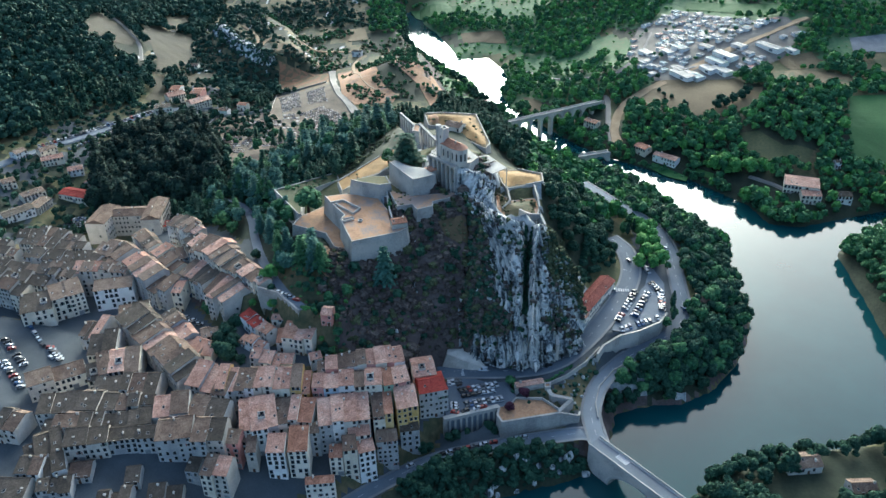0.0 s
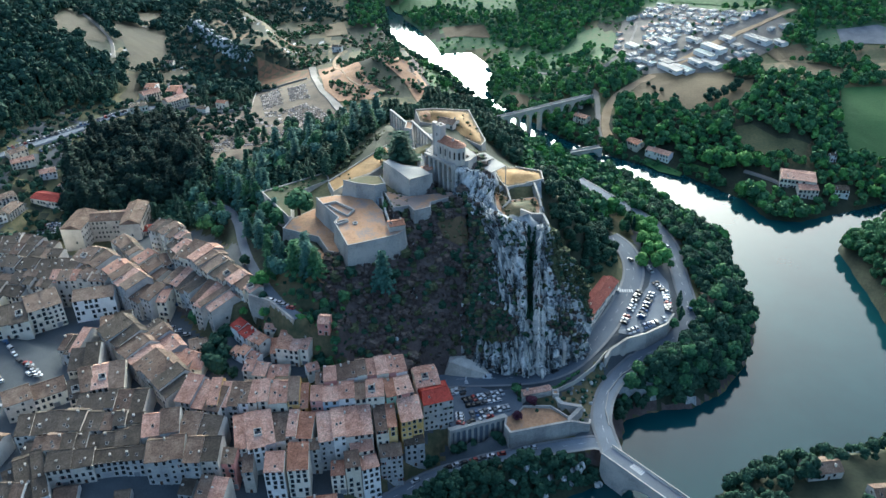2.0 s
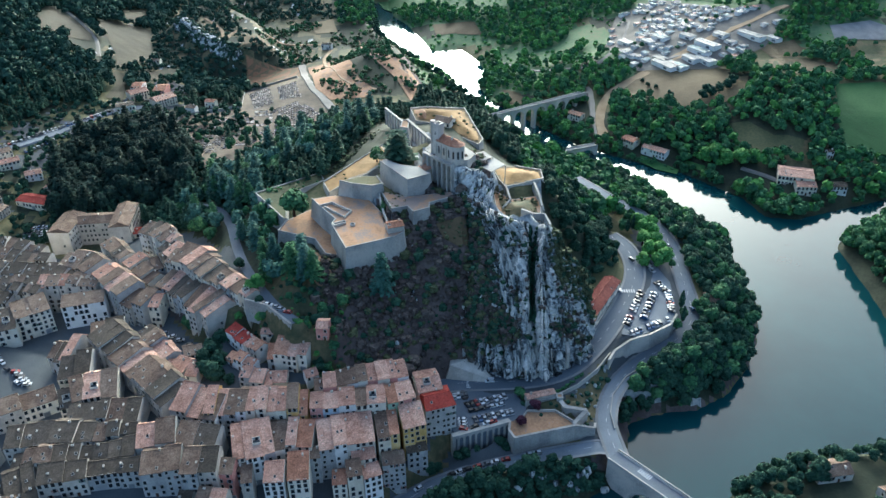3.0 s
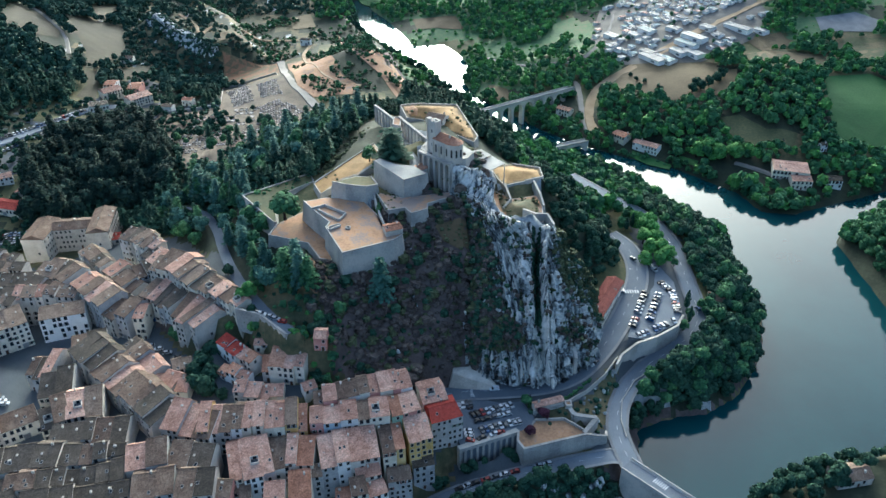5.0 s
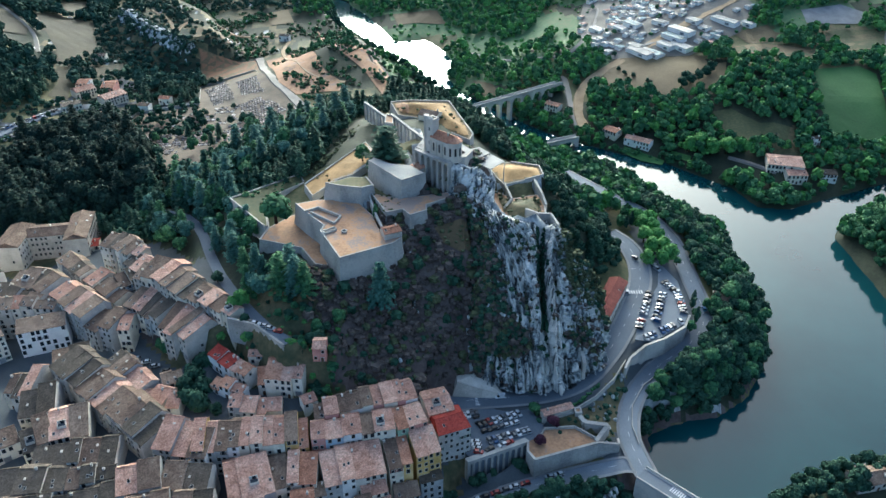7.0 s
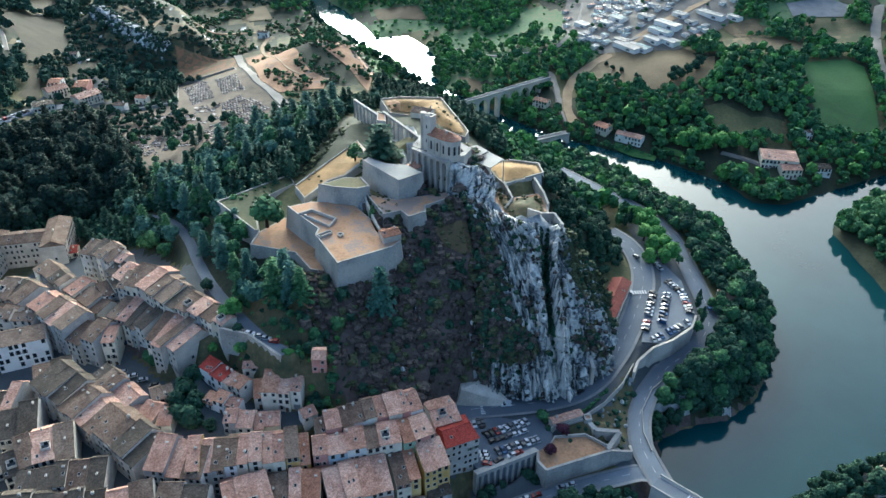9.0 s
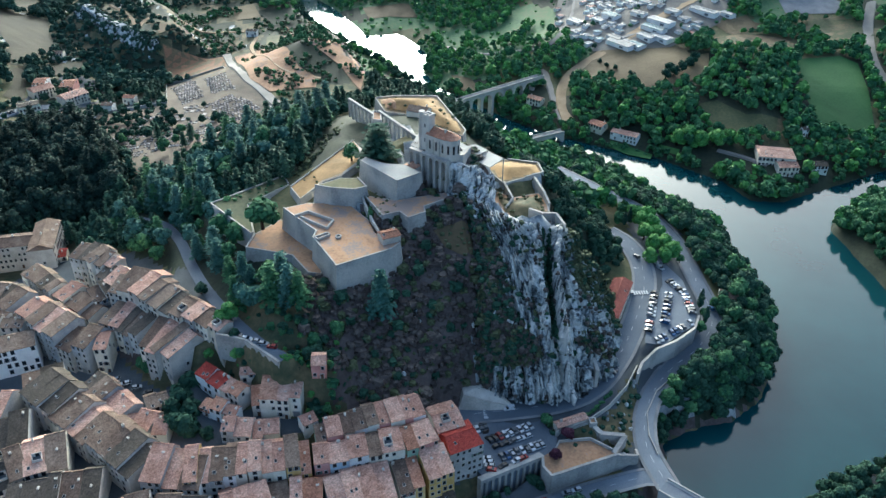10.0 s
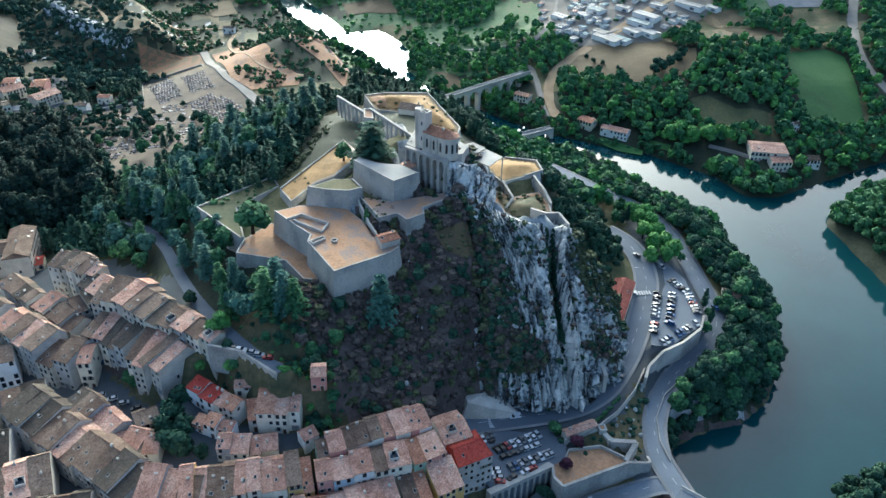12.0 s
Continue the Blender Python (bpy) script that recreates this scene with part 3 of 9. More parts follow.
def drape(name, poly, mat, lift, step=6.0):
    """A patch of ground cover that follows the ground, cut to the polygon's outline."""
    bm = bmesh.new()
    bm.faces.new([bm.verts.new((x, y, 0)) for x, y in poly])
    lo, hi = np.min(poly, 0), np.max(poly, 0)
    for axis_, n in ((0, Vector((1, 0, 0))), (1, Vector((0, 1, 0)))):
        v = lo[axis_] + step
        while v < hi[axis_]:
            bmesh.ops.bisect_plane(bm, geom=bm.verts[:] + bm.edges[:] + bm.faces[:], plane_co=n * v, plane_no=n)
            v += step
    bmesh.ops.triangulate(bm, faces=bm.faces)
    xs, ys = np.array([v.co.x for v in bm.verts]), np.array([v.co.y for v in bm.verts])
    for v, z in zip(bm.verts, ground(xs, ys) + 0.25 * wobble(xs, ys, 9, 5)):
        v.co.z = max(z, 0.2) + lift
    bmesh.ops.recalc_face_normals(bm, faces=bm.faces)
    if sum(f.normal.z for f in bm.faces) < 0:
        bmesh.ops.reverse_faces(bm, faces=bm.faces)
    return part(name, bm, mat)


for name, mat, poly in FIELDS:
    tagged(drape(name, poly, mat, 0.5, 7.0), FIELD_WORDS[name], "field", kind="structure")

# ---- trees ----
trng = np.random.default_rng(11)
CUBE = [(0, 3, 2, 1), (4, 5, 6, 7), (0, 1, 5, 4), (1, 2, 6, 5), (2, 3, 7, 6), (3, 0, 4, 7)]


def leaf_quads(centres, normals, size, gen):
    """Small tilted quads, one for each tuft of leaves."""
    n = len(centres)
    tilt = normals + gen.normal(0, 0.26, (n, 3))
    tilt /= np.linalg.norm(tilt, axis=1)[:, None]
    a = np.cross(tilt, gen.normal(size=(n, 3)))
    a /= np.linalg.norm(a, axis=1)[:, None]
    b = np.cross(tilt, a)
    s = (size * gen.uniform(0.6, 1.4, n))[:, None]
    v = np.stack([centres - a * s - b * s * 0.7, centres + a * s - b * s * 0.6, centres + a * s * 0.8 + b * s * 0.7, centres - a * s * 0.7 + b * s * 0.8], 1).reshape(-1, 3)
    return v, np.arange(4 * n).reshape(n, 4)


def core(centre, r, gen):
    """A dark lumpy heart so that a crown is not see-through."""
    v = np.array([(x, y, z) for z in (-1, 1) for x, y in ((-1, -1), (1, -1), (1, 1), (-1, 1))], float) * 0.58
    v = v * np.asarray(r) * gen.uniform(0.85, 1.15, (8, 1)) + centre
    return v, np.array(CUBE)


def pack(parts):
    vs, fs, at = [], [], 0
    for v, f in parts:
        vs.append(v)
        fs.append(f + at)
        at += len(v)
    return np.concatenate(vs), np.concatenate(fs)


def crown(kind, n, seed, leaf):
    """Crown of a tree one metre in radius; stands on z = 0."""
    gen = np.random.default_rng(seed)
    parts = []
    if kind == "round":
        k = 7
        lobes = [(np.array((0, 0, 1.3)), 0.72)] + [(np.array((math.cos(a) * gen.uniform(0.4, 0.6), math.sin(a) * gen.uniform(0.4, 0.6), gen.uniform(0.7, 1.5))), gen.uniform(0.36, 0.55)) for a in np.linspace(0, 6.28, k, False) + gen.uniform(0, 1)]
        for c, r in lobes:
            m = max(4, int(n * r * r / 2.2))
            d = gen.normal(size=(m, 3))
            d /= np.linalg.norm(d, axis=1)[:, None]
            d[:, 2] = np.where(d[:, 2] < -0.5, -d[:, 2], d[:, 2])
            parts.append(leaf_quads(c + d * r * gen.uniform(0.8, 1.12, (m, 1)), d, leaf, gen))
            parts.append(core(c, r, gen))
    elif kind == "cedar":
        for z, r in zip(np.linspace(0.5, 2.9, 9), np.linspace(1.0, 0.2, 9)):
            arms = 9
            a0 = gen.uniform(0, 6)
            for i in range(arms):
                a = a0 + i * 6.283 / arms + gen.uniform(-0.3, 0.3)
                rr = r * gen.uniform(0.75, 1.15)
                m = max(3, int(n / 60 * (0.4 + r)))
                u = np.sqrt(gen.uniform(0.05, 1, m)) * rr
                c = np.stack([np.cos(a) * u + gen.normal(0, 0.09, m), np.sin(a) * u + gen.normal(0, 0.09, m), z - u * 0.18 + gen.normal(0, 0.04, m)], 1)
                parts.append(leaf_quads(c, np.tile((math.cos(a) * 0.3, math.sin(a) * 0.3, 1.0), (m, 1)), leaf, gen))
            parts.append(core(np.array((0, 0, z)), np.array((r * 0.55, r * 0.55, 0.2)), gen))
    elif kind == "column":
        m = n
        z = gen.uniform(0, 1, m)
        a = gen.uniform(0, 6.283, m)
        r = np.sin(np.clip(z, 0.04, 1) ** 0.7 * 3.05) * gen.uniform(0.75, 1.1, m)
        c = np.stack([np.cos(a) * r, np.sin(a) * r, 0.3 + z * 6.5], 1)
        parts.append(leaf_quads(c, np.stack([np.cos(a), np.sin(a), 0.5 + 0 * a], 1), leaf, gen))
        for z in (1.5, 3.2, 4.8):
            parts.append(core(np.array((0, 0, z)), np.array((1.05, 1.05, 1.5)) * (0.9 if z < 4 else 0.6), gen))
    else:
        m = n
        d = gen.normal(size=(m, 3))
        d /= np.linalg.norm(d, axis=1)[:, None]
        d[:, 2] = np.abs(d[:, 2])
        rad = 0.8 + 0.25 * np.sin(d[:, :1] * 5 + seed) * np.cos(d[:, 1:2] * 6)
        parts.append(leaf_quads(d * rad * np.array((1, 1, 0.8)), d, leaf, gen))
        parts.append(core(np.array((0, 0, 0.3)), np.array((0.9, 0.9, 0.6)), gen))
    return pack(parts)


LOW = {k: [crown(k, n, 20 + i, leaf) for i in range(4)] for k, n, leaf in (("round", 62, 0.3), ("cedar", 120, 0.16), ("shrub", 26, 0.32), ("column", 40, 0.4))}
FINE = {k: [crown(k, n, 40 + i, leaf) for i in range(4)] for k, n, leaf in (("round", 430, 0.13), ("cedar", 1300, 0.085), ("shrub", 90, 0.2), ("column", 220, 0.25))}


def wood(name, places, kinds, mat, label, sizes, templates=LOW, category="woodland", rise=0.35):
    """Many trees in one object: places (n, 2), each a crown of a random kind and size."""
    vs, fs, at = [], [], 0
    z = ground(places[:, 0], places[:, 1])
    for (x, y), gzv in zip(places, z):
        v, f = templates[kinds[trng.integers(len(kinds))]][trng.integers(4)]
        s = trng.uniform(*sizes) * trng.choice((0.7, 0.9, 1.0, 1.0, 1.25))
        a = trng.uniform(0, 6.283)
        c, sn = math.cos(a), math.sin(a)
        w = np.stack([(v[:, 0] * c - v[:, 1] * sn) * s + x, (v[:, 0] * sn + v[:, 1] * c) * s + y, v[:, 2] * s * trng.uniform(0.85, 1.2) + gzv + rise * s - 0.4], 1)
        vs.append(w)
        fs.append(f + at)
        at += len(v)
    if not vs:
        return None
    return tagged(new(name, fast_mesh(name, np.concatenate(vs), np.concatenate(fs), mat)), label, category, kind="stuff")


def scatter(poly, spacing, keep=1.0):
    """Jittered places inside a polygon, about one every spacing metres."""
    lo, hi = np.min(poly, 0), np.max(poly, 0)
    gx, gy = np.meshgrid(np.arange(lo[0], hi[0] + spacing, spacing), np.arange(lo[1], hi[1] + spacing, spacing))
    p = np.stack([gx.ravel(), gy.ravel()], 1) + trng.uniform(-0.45, 0.45, (gx.size, 2)) * spacing
    ok = inside(p[:, 0], p[:, 1], poly)[0] & (trng.uniform(size=len(p)) < keep)
    return p[ok]


INDUSTRY = [(190.7, 480.7), (221.4, 559.6), (268.5, 581.6), (320, 502.8), (351.9, 492.7), (355.8, 463.2), (322, 418.8), (266.9, 395.3), (206.7, 417.3)]
CEMETERY = [(-194.7, 317.6), (-190.6, 358.3), (-143.5, 363.3), (-151.4, 432.2), (-106.8, 457.5), (-64, 308), (-79.4, 262.6), (-82.3, 205.9), (-154.7, 234.3), (-168.3, 286.1)]
PLATEAU = [(-206.2, 654.6), (-121.3, 674.4), (-63.3, 589.5), (-16, 612.9), (18.1, 430.5), (-3.5, 315), (-57.8, 305.4), (-104.5, 494.6), (-163.5, 551.1)]
FORT_AREA = [(-91.8, 120.3), (-57.1, 144.2), (-40.3, 170.2), (-21.7, 234.7), (32.8, 237.3), (37.9, 175.6), (70.8, 138.2), (63, 75.4), (38, 73.3), (1, 78), (-11.7, 69.4), (-41.9, 36.8), (-56.4, 51.5), (-76, 72.6)]
LEFT_SUBURB = [(-336.6, 277.1), (-290.6, 365.4), (-247.4, 399.5), (-224.3, 494.7), (-185.4, 375), (-146.5, 383.8), (-121.5, 275.9), (-171.7, 297.7), (-246.6, 331.7), (-265.9, 232.6), (-227.6, 180.6), (-278.1, 143.6), (-336.9, 127.8), (-386.2, 218.8)]
RIVERSIDE_ROAD = [(115.4, 112.4), (168, 224.6), (166.3, 123.7), (152.2, 60.9), (129.5, 28.6), (74.1, -21.5), (39.2, -46), (-38.1, -36.4), (7.4, 43.8), (67.5, 53.2), (83.4, 79.2)]
KEEP_OUT = [p for _, _, p in FIELDS] + [INDUSTRY, CEMETERY, PLATEAU, FORT_AREA, LEFT_SUBURB, RIVERSIDE_ROAD, TOWN_AREA]
LANES = []


def free(p, margin=1.5, out=None, wet_margin=1.0):
    ok = np.ones(len(p), bool)
    for poly in (KEEP_OUT if out is None else out):
        hit, d = inside(p[:, 0], p[:, 1], poly)
        ok &= ~hit & (d > margin)
    wet, d = inside(p[:, 0], p[:, 1], RIVER)
    ok &= ~wet & (d > wet_margin)
    for pts, half in LANES:
        ok &= line_distance(p[:, 0], p[:, 1], pts) > half
    return p[ok]
# ---- roads ----
def smooth_line(pts, step=3.0):
    """Points along a soft curve through pts."""
    p = [Vector(q) for q in pts]
    p = [p[0] * 2 - p[1]] + p + [p[-1] * 2 - p[-2]]
    out = []
    for i in range(1, len(p) - 2):
        n = max(2, int((p[i + 1] - p[i]).length / step))
        for k in range(n):
            t = k / n
            out.append(0.5 * ((2 * p[i]) + (p[i + 1] - p[i - 1]) * t + (2 * p[i - 1] - 5 * p[i] + 4 * p[i + 1] - p[i + 2]) * t * t + (3 * p[i] - p[i - 1] - 3 * p[i + 1] + p[i + 2]) * t ** 3))
    return out + [p[-2]]


def ribbon(line, offsets, lifts):
    """A strip along the line: one rail for each sideways offset, at its own lift."""
    bm = bmesh.new()
    rails = []
    for i, q in enumerate(line):
        t = (line[min(i + 1, len(line) - 1)] - line[max(i - 1, 0)])
        side = Vector((t.y, -t.x, 0)).normalized()
        rails.append([bm.verts.new((q.x + side.x * o, q.y + side.y * o, q.z + l)) for o, l in zip(offsets, lifts)])
    for a, b in zip(rails, rails[1:]):
        for i in range(len(offsets) - 1):
            bm.faces.new((a[i], a[i + 1], b[i + 1], b[i]))
    bmesh.ops.recalc_face_normals(bm, faces=bm.faces)
    if sum(f.normal.z * f.calc_area() for f in bm.faces) < 0:
        bmesh.ops.reverse_faces(bm, faces=bm.faces)
    return bm


def dashes(line, offset, on, off, width, lift):
    bm = bmesh.new()
    run, start = 0.0, None
    fine = []
    for a, b in zip(line, line[1:]):
        n = max(1, int((b - a).length))
        fine += [a.lerp(b, k / n) for k in range(n)]
    seg = []
    for i, (a, b) in enumerate(zip(fine, fine[1:])):
        if run % (on + off) < on:
            t = (b - a).normalized()
            s = Vector((t.y, -t.x, 0))
            bm.faces.new([bm.verts.new(p + s * (offset + w * width / 2) + Vector((0, 0, lift))) for p, w in ((a, -1), (a, 1), (b, 1), (b, -1))])
        run += (b - a).length
    bmesh.ops.recalc_face_normals(bm, faces=bm.faces)
    if sum(f.normal.z for f in bm.faces) < 0:
        bmesh.ops.reverse_faces(bm, faces=bm.faces)
    return bm


for name, pts, width in ROADS:
    line = smooth_line(pts)
    h = width / 2
    ob = tagged(part("road", ribbon(line, (-h, -h / 2, 0, h / 2, h), (0.3, 0.34, 0.36, 0.34, 0.3)), ASPHALT), "grey asphalt road curving round the foot of the rock", "road", kind="structure")
    if name != "hill_road":
        part("centre_line", dashes(line, 0, 3, 5, 0.15, 0.4), WHITE_PAINT, ob, "broken white line")
        for s in (-1, 1):
            k = tagged(part("kerb", ribbon(line, (s * h, s * (h + 0.02), s * (h + 0.2), s * (h + 1.3)), (0.2, 0.45, 0.47, 0.45)), PAVEMENT), "grey stone kerb and narrow pavement beside the road", "kerb", kind="structure")
for name, poly, z, deep, mat, label in (("parking_ground", CAR_PARK, 20.33, 13, ASPHALT, "worn grey asphalt of a car park"), ("terrace_ground", TERRACE, 20.2, 13, EARTH, "dry earth of a ruined terrace"), ("parking_ground", UPPER_PARK, 26.83, 0.5, ASPHALT, "worn grey asphalt of a car park")):
    bm = bmesh.new()
    top = bm.faces.new([bm.verts.new((x, y, z)) for x, y in poly])
    if top.normal.z < 0:
        top.normal_flip()
    low = bmesh.ops.extrude_face_region(bm, geom=[top], use_keep_orig=True)
    bmesh.ops.translate(bm, verts=[v for v in low["geom"] if isinstance(v, bmesh.types.BMVert)], vec=(0, 0, -deep))
    bmesh.ops.recalc_face_normals(bm, faces=bm.faces)
    tagged(part(name, bm, mat), label, "parking" if mat is ASPHALT else "terrace", kind="structure")


def crossing(at, along, across, turn, n=7):
    """White bars of a pedestrian crossing."""
    x, y, z = at
    root = thing("pedestrian_crossing", "white painted bars of a pedestrian crossing", "crossing", Matrix.LocRotScale((x, y, z + 0.42), Euler((0, 0, turn)), None))
    for i in range(n):
        bm = bmesh.new()
        add_box(bm, Matrix.Translation(((i + 0.5 - n / 2) * across / n, 0, 0)), across / n * 0.55, along, 0.02)
        part("bar", bm, WHITE_PAINT, root)


crossing((115.4, 98.2, 28), 3.0, 9, 0.05)
crossing((106, 77.8, 27), 3.0, 9, -0.1)
crossing((92.7, 57, 25.2), 3.0, 9, -0.25)
crossing((84.4, -38.1, 15), 3.0, 6.5, 0.62 + 1.5708)
crossing((15.1, 18.9, 20), 3.0, 7, 1.45)


# ---- walls beside the roads ----
def wall_run(name, pts, tops, bottom, thick, mat, label, coping=0.25, category="wall"):
    """A masonry wall along pts, its top at the heights given, with a coping."""
    root = thing(name, label, category)
    for (a, b), (za, zb) in zip(zip(pts, pts[1:]), zip(tops, tops[1:])):
        a, b = Vector(a), Vector(b)
        s = Vector((b.y - a.y, a.x - b.x)).normalized() * thick / 2
        bm = bmesh.new()
        vs = [bm.verts.new((p.x + k * s.x, p.y + k * s.y, z)) for z4 in ((bottom, bottom), (za, zb)) for p, z, k in ((a, z4[0], -1), (b, z4[1], -1), (b, z4[1], 1), (a, z4[0], 1))]
        for f in ((3, 2, 1, 0), (4, 5, 6, 7), (0, 1, 5, 4), (1, 2, 6, 5), (2, 3, 7, 6), (3, 0, 4, 7)):
            bm.faces.new([vs[i] for i in f])
        bmesh.ops.recalc_face_normals(bm, faces=bm.faces)
        part("masonry", bm, mat, root)
        if coping:
            bm = bmesh.new()
            vs = [bm.verts.new((p.x + k * s.x * 1.12, p.y + k * s.y * 1.12, z + dz)) for dz in (0.0, coping) for p, z, k in ((a, za, -1), (b, zb, -1), (b, zb, 1), (a, za, 1))]
            for f in ((3, 2, 1, 0), (4, 5, 6, 7), (0, 1, 5, 4), (1, 2, 6, 5), (2, 3, 7, 6), (3, 0, 4, 7)):
                bm.faces.new([vs[i] for i in f])
            bmesh.ops.recalc_face_normals(bm, faces=bm.faces)
            part("coping", bm, STONE, root)
    return root


def arched_wall(name, a, b, top, bottom, arches, mat, label, thick=1.2, pier=0.22, category="wall", crown=0.8, span_bottom=None, deep=None):
    """A wall from a to b with a row of round-headed arches cut through it (or sunk, with a back)."""
    a, b = Vector((a[0], a[1])), Vector((b[0], b[1]))
    run = (b - a).length
    turn = math.atan2(b.y - a.y, b.x - a.x)
    root = thing(name, label, category, Matrix.LocRotScale((a.x, a.y, 0), Euler((0, 0, turn)), None))
    pitch = run / arches
    w = pitch * (1 - pier)
    for i in range(arches):
        bm = bmesh.new()
        x0, x1 = i * pitch, (i + 1) * pitch
        cx, r = (x0 + x1) / 2, w / 2
        spring = top - crown - r
        foot = bottom if span_bottom is None else span_bottom
        inner = [(cx - r, foot)] + [(cx - r * math.cos(k * math.pi / 10), spring + r * math.sin(k * math.pi / 10)) for k in range(11)] + [(cx + r, foot)]
        outer = [(x0, foot)] + [(x0 + pitch * k / 10, top) for k in range(11)] + [(x1, foot)]
        faces_ = []
        for y in (-thick / 2, thick / 2):
            vi = [bm.verts.new((x, y, z)) for x, z in inner]
            vo = [bm.verts.new((x, y, z)) for x, z in outer]
            faces_.append((vi, vo))
            for k in range(len(vi) - 1):
                bm.faces.new((vi[k], vi[k + 1], vo[k + 1], vo[k]))
        (i0, o0), (i1, o1) = faces_
        for k in range(len(i0) - 1):
            bm.faces.new((i0[k], i0[k + 1], i1[k + 1], i1[k]))
            bm.faces.new((o0[k], o0[k + 1], o1[k + 1], o1[k]))
        bmesh.ops.recalc_face_normals(bm, faces=bm.faces)
        part("arch", bm, mat, root)
    if deep is not None:
        bm = bmesh.new()
        add_box(bm, Matrix.Translation((run / 2, thick / 2 + deep / 2, bottom)), run, deep, top - bottom - 0.3)
        part("back_wall", bm, mat, root)
    bm = bmesh.new()
    add_box(bm, Matrix.Translation((run / 2, 0, top)), run, thick + 0.15, 0.25)
    part("coping", bm, STONE, root)
    return root


arched_wall("retaining_wall", (4.2, -15.5), (30.9, -7.9), 20.9, 8.0, 10, STONE, "pale stone retaining wall with tall blind arches below the car park", 1.3, 0.34, crown=1.6, deep=1.5)
wall_run("retaining_wall", [(30.9, -7.9), (29.6, -13.3), (31.5, -18.0), (48.2, -14.7)], (20.9, 20.7, 20.6, 20.6), 8, 0.9, STONE, "tall grey stone wall of a ruined terrace")
wall_run("retaining_wall", [(48.2, -14.7), (59.3, -12.9), (68.1, -13.7), (69.5, -9)], (20.6, 20.9, 19.5, 17.5), 9, 0.9, STONE, "tall grey stone wall stepping down to the quay road")
wall_run("terrace_wall", [(37, -5.5), (39.5, -2.2), (52, -3.2), (59, -10.4)], (21.2, 21.3, 21.6, 21.3), 18, 0.5, STONE, "low broken stone wall round a dry terrace", 0.1)
wall_run("stair_wall", [(55.5, 1.5), (56.6, -2.1), (66.2, -4.7), (58.8, -11.5)], (22.5, 22.2, 21.8, 20.4), 15, 1.7, STONE, "pale stone walls of a ruined stair", 0.15)
wall_run("terrace_wall", [(39.2, 1.6), (53.6, 4.0)], (22.6, 22.6), 19, 0.6, STONE, "dark stone wall under a lean-to roof", 0.0)
wall_run("parapet", [(55.5, 6.3), (65.5, 11.6), (76.5, 20.2), (85.5, 30.5)], (22.3, 22.8, 23.9, 25), 20.3, 0.4, CONCRETE, "pale low parapet along the upper road", 0.1)
wall_run("retaining_wall", [(83.3, 24.8), (87.3, 30.3), (96.7, 36.5), (107.8, 40.2), (120.4, 47.3), (126.5, 55.6)], (25, 26, 27.3, 27.3, 27.3, 27.3), 15, 1.0, STONE, "pale stone retaining wall above the quay road")
wall_run("parapet", [(77.9, -11.8), (78.4, -1.9), (82.5, 10), (91.6, 21.2), (102.9, 28.4)], (16.4, 16.6, 17, 17.4, 17.8), 13, 0.35, STONE, "low stone parapet along the quay road", 0.1)
wall_run("retaining_wall", [(-89.7, 44.4), (-78.3, 38.1), (-65.5, 22.3)], (57.5, 58, 58), 45, 0.9, STONE, "old stone retaining wall under the hill road")

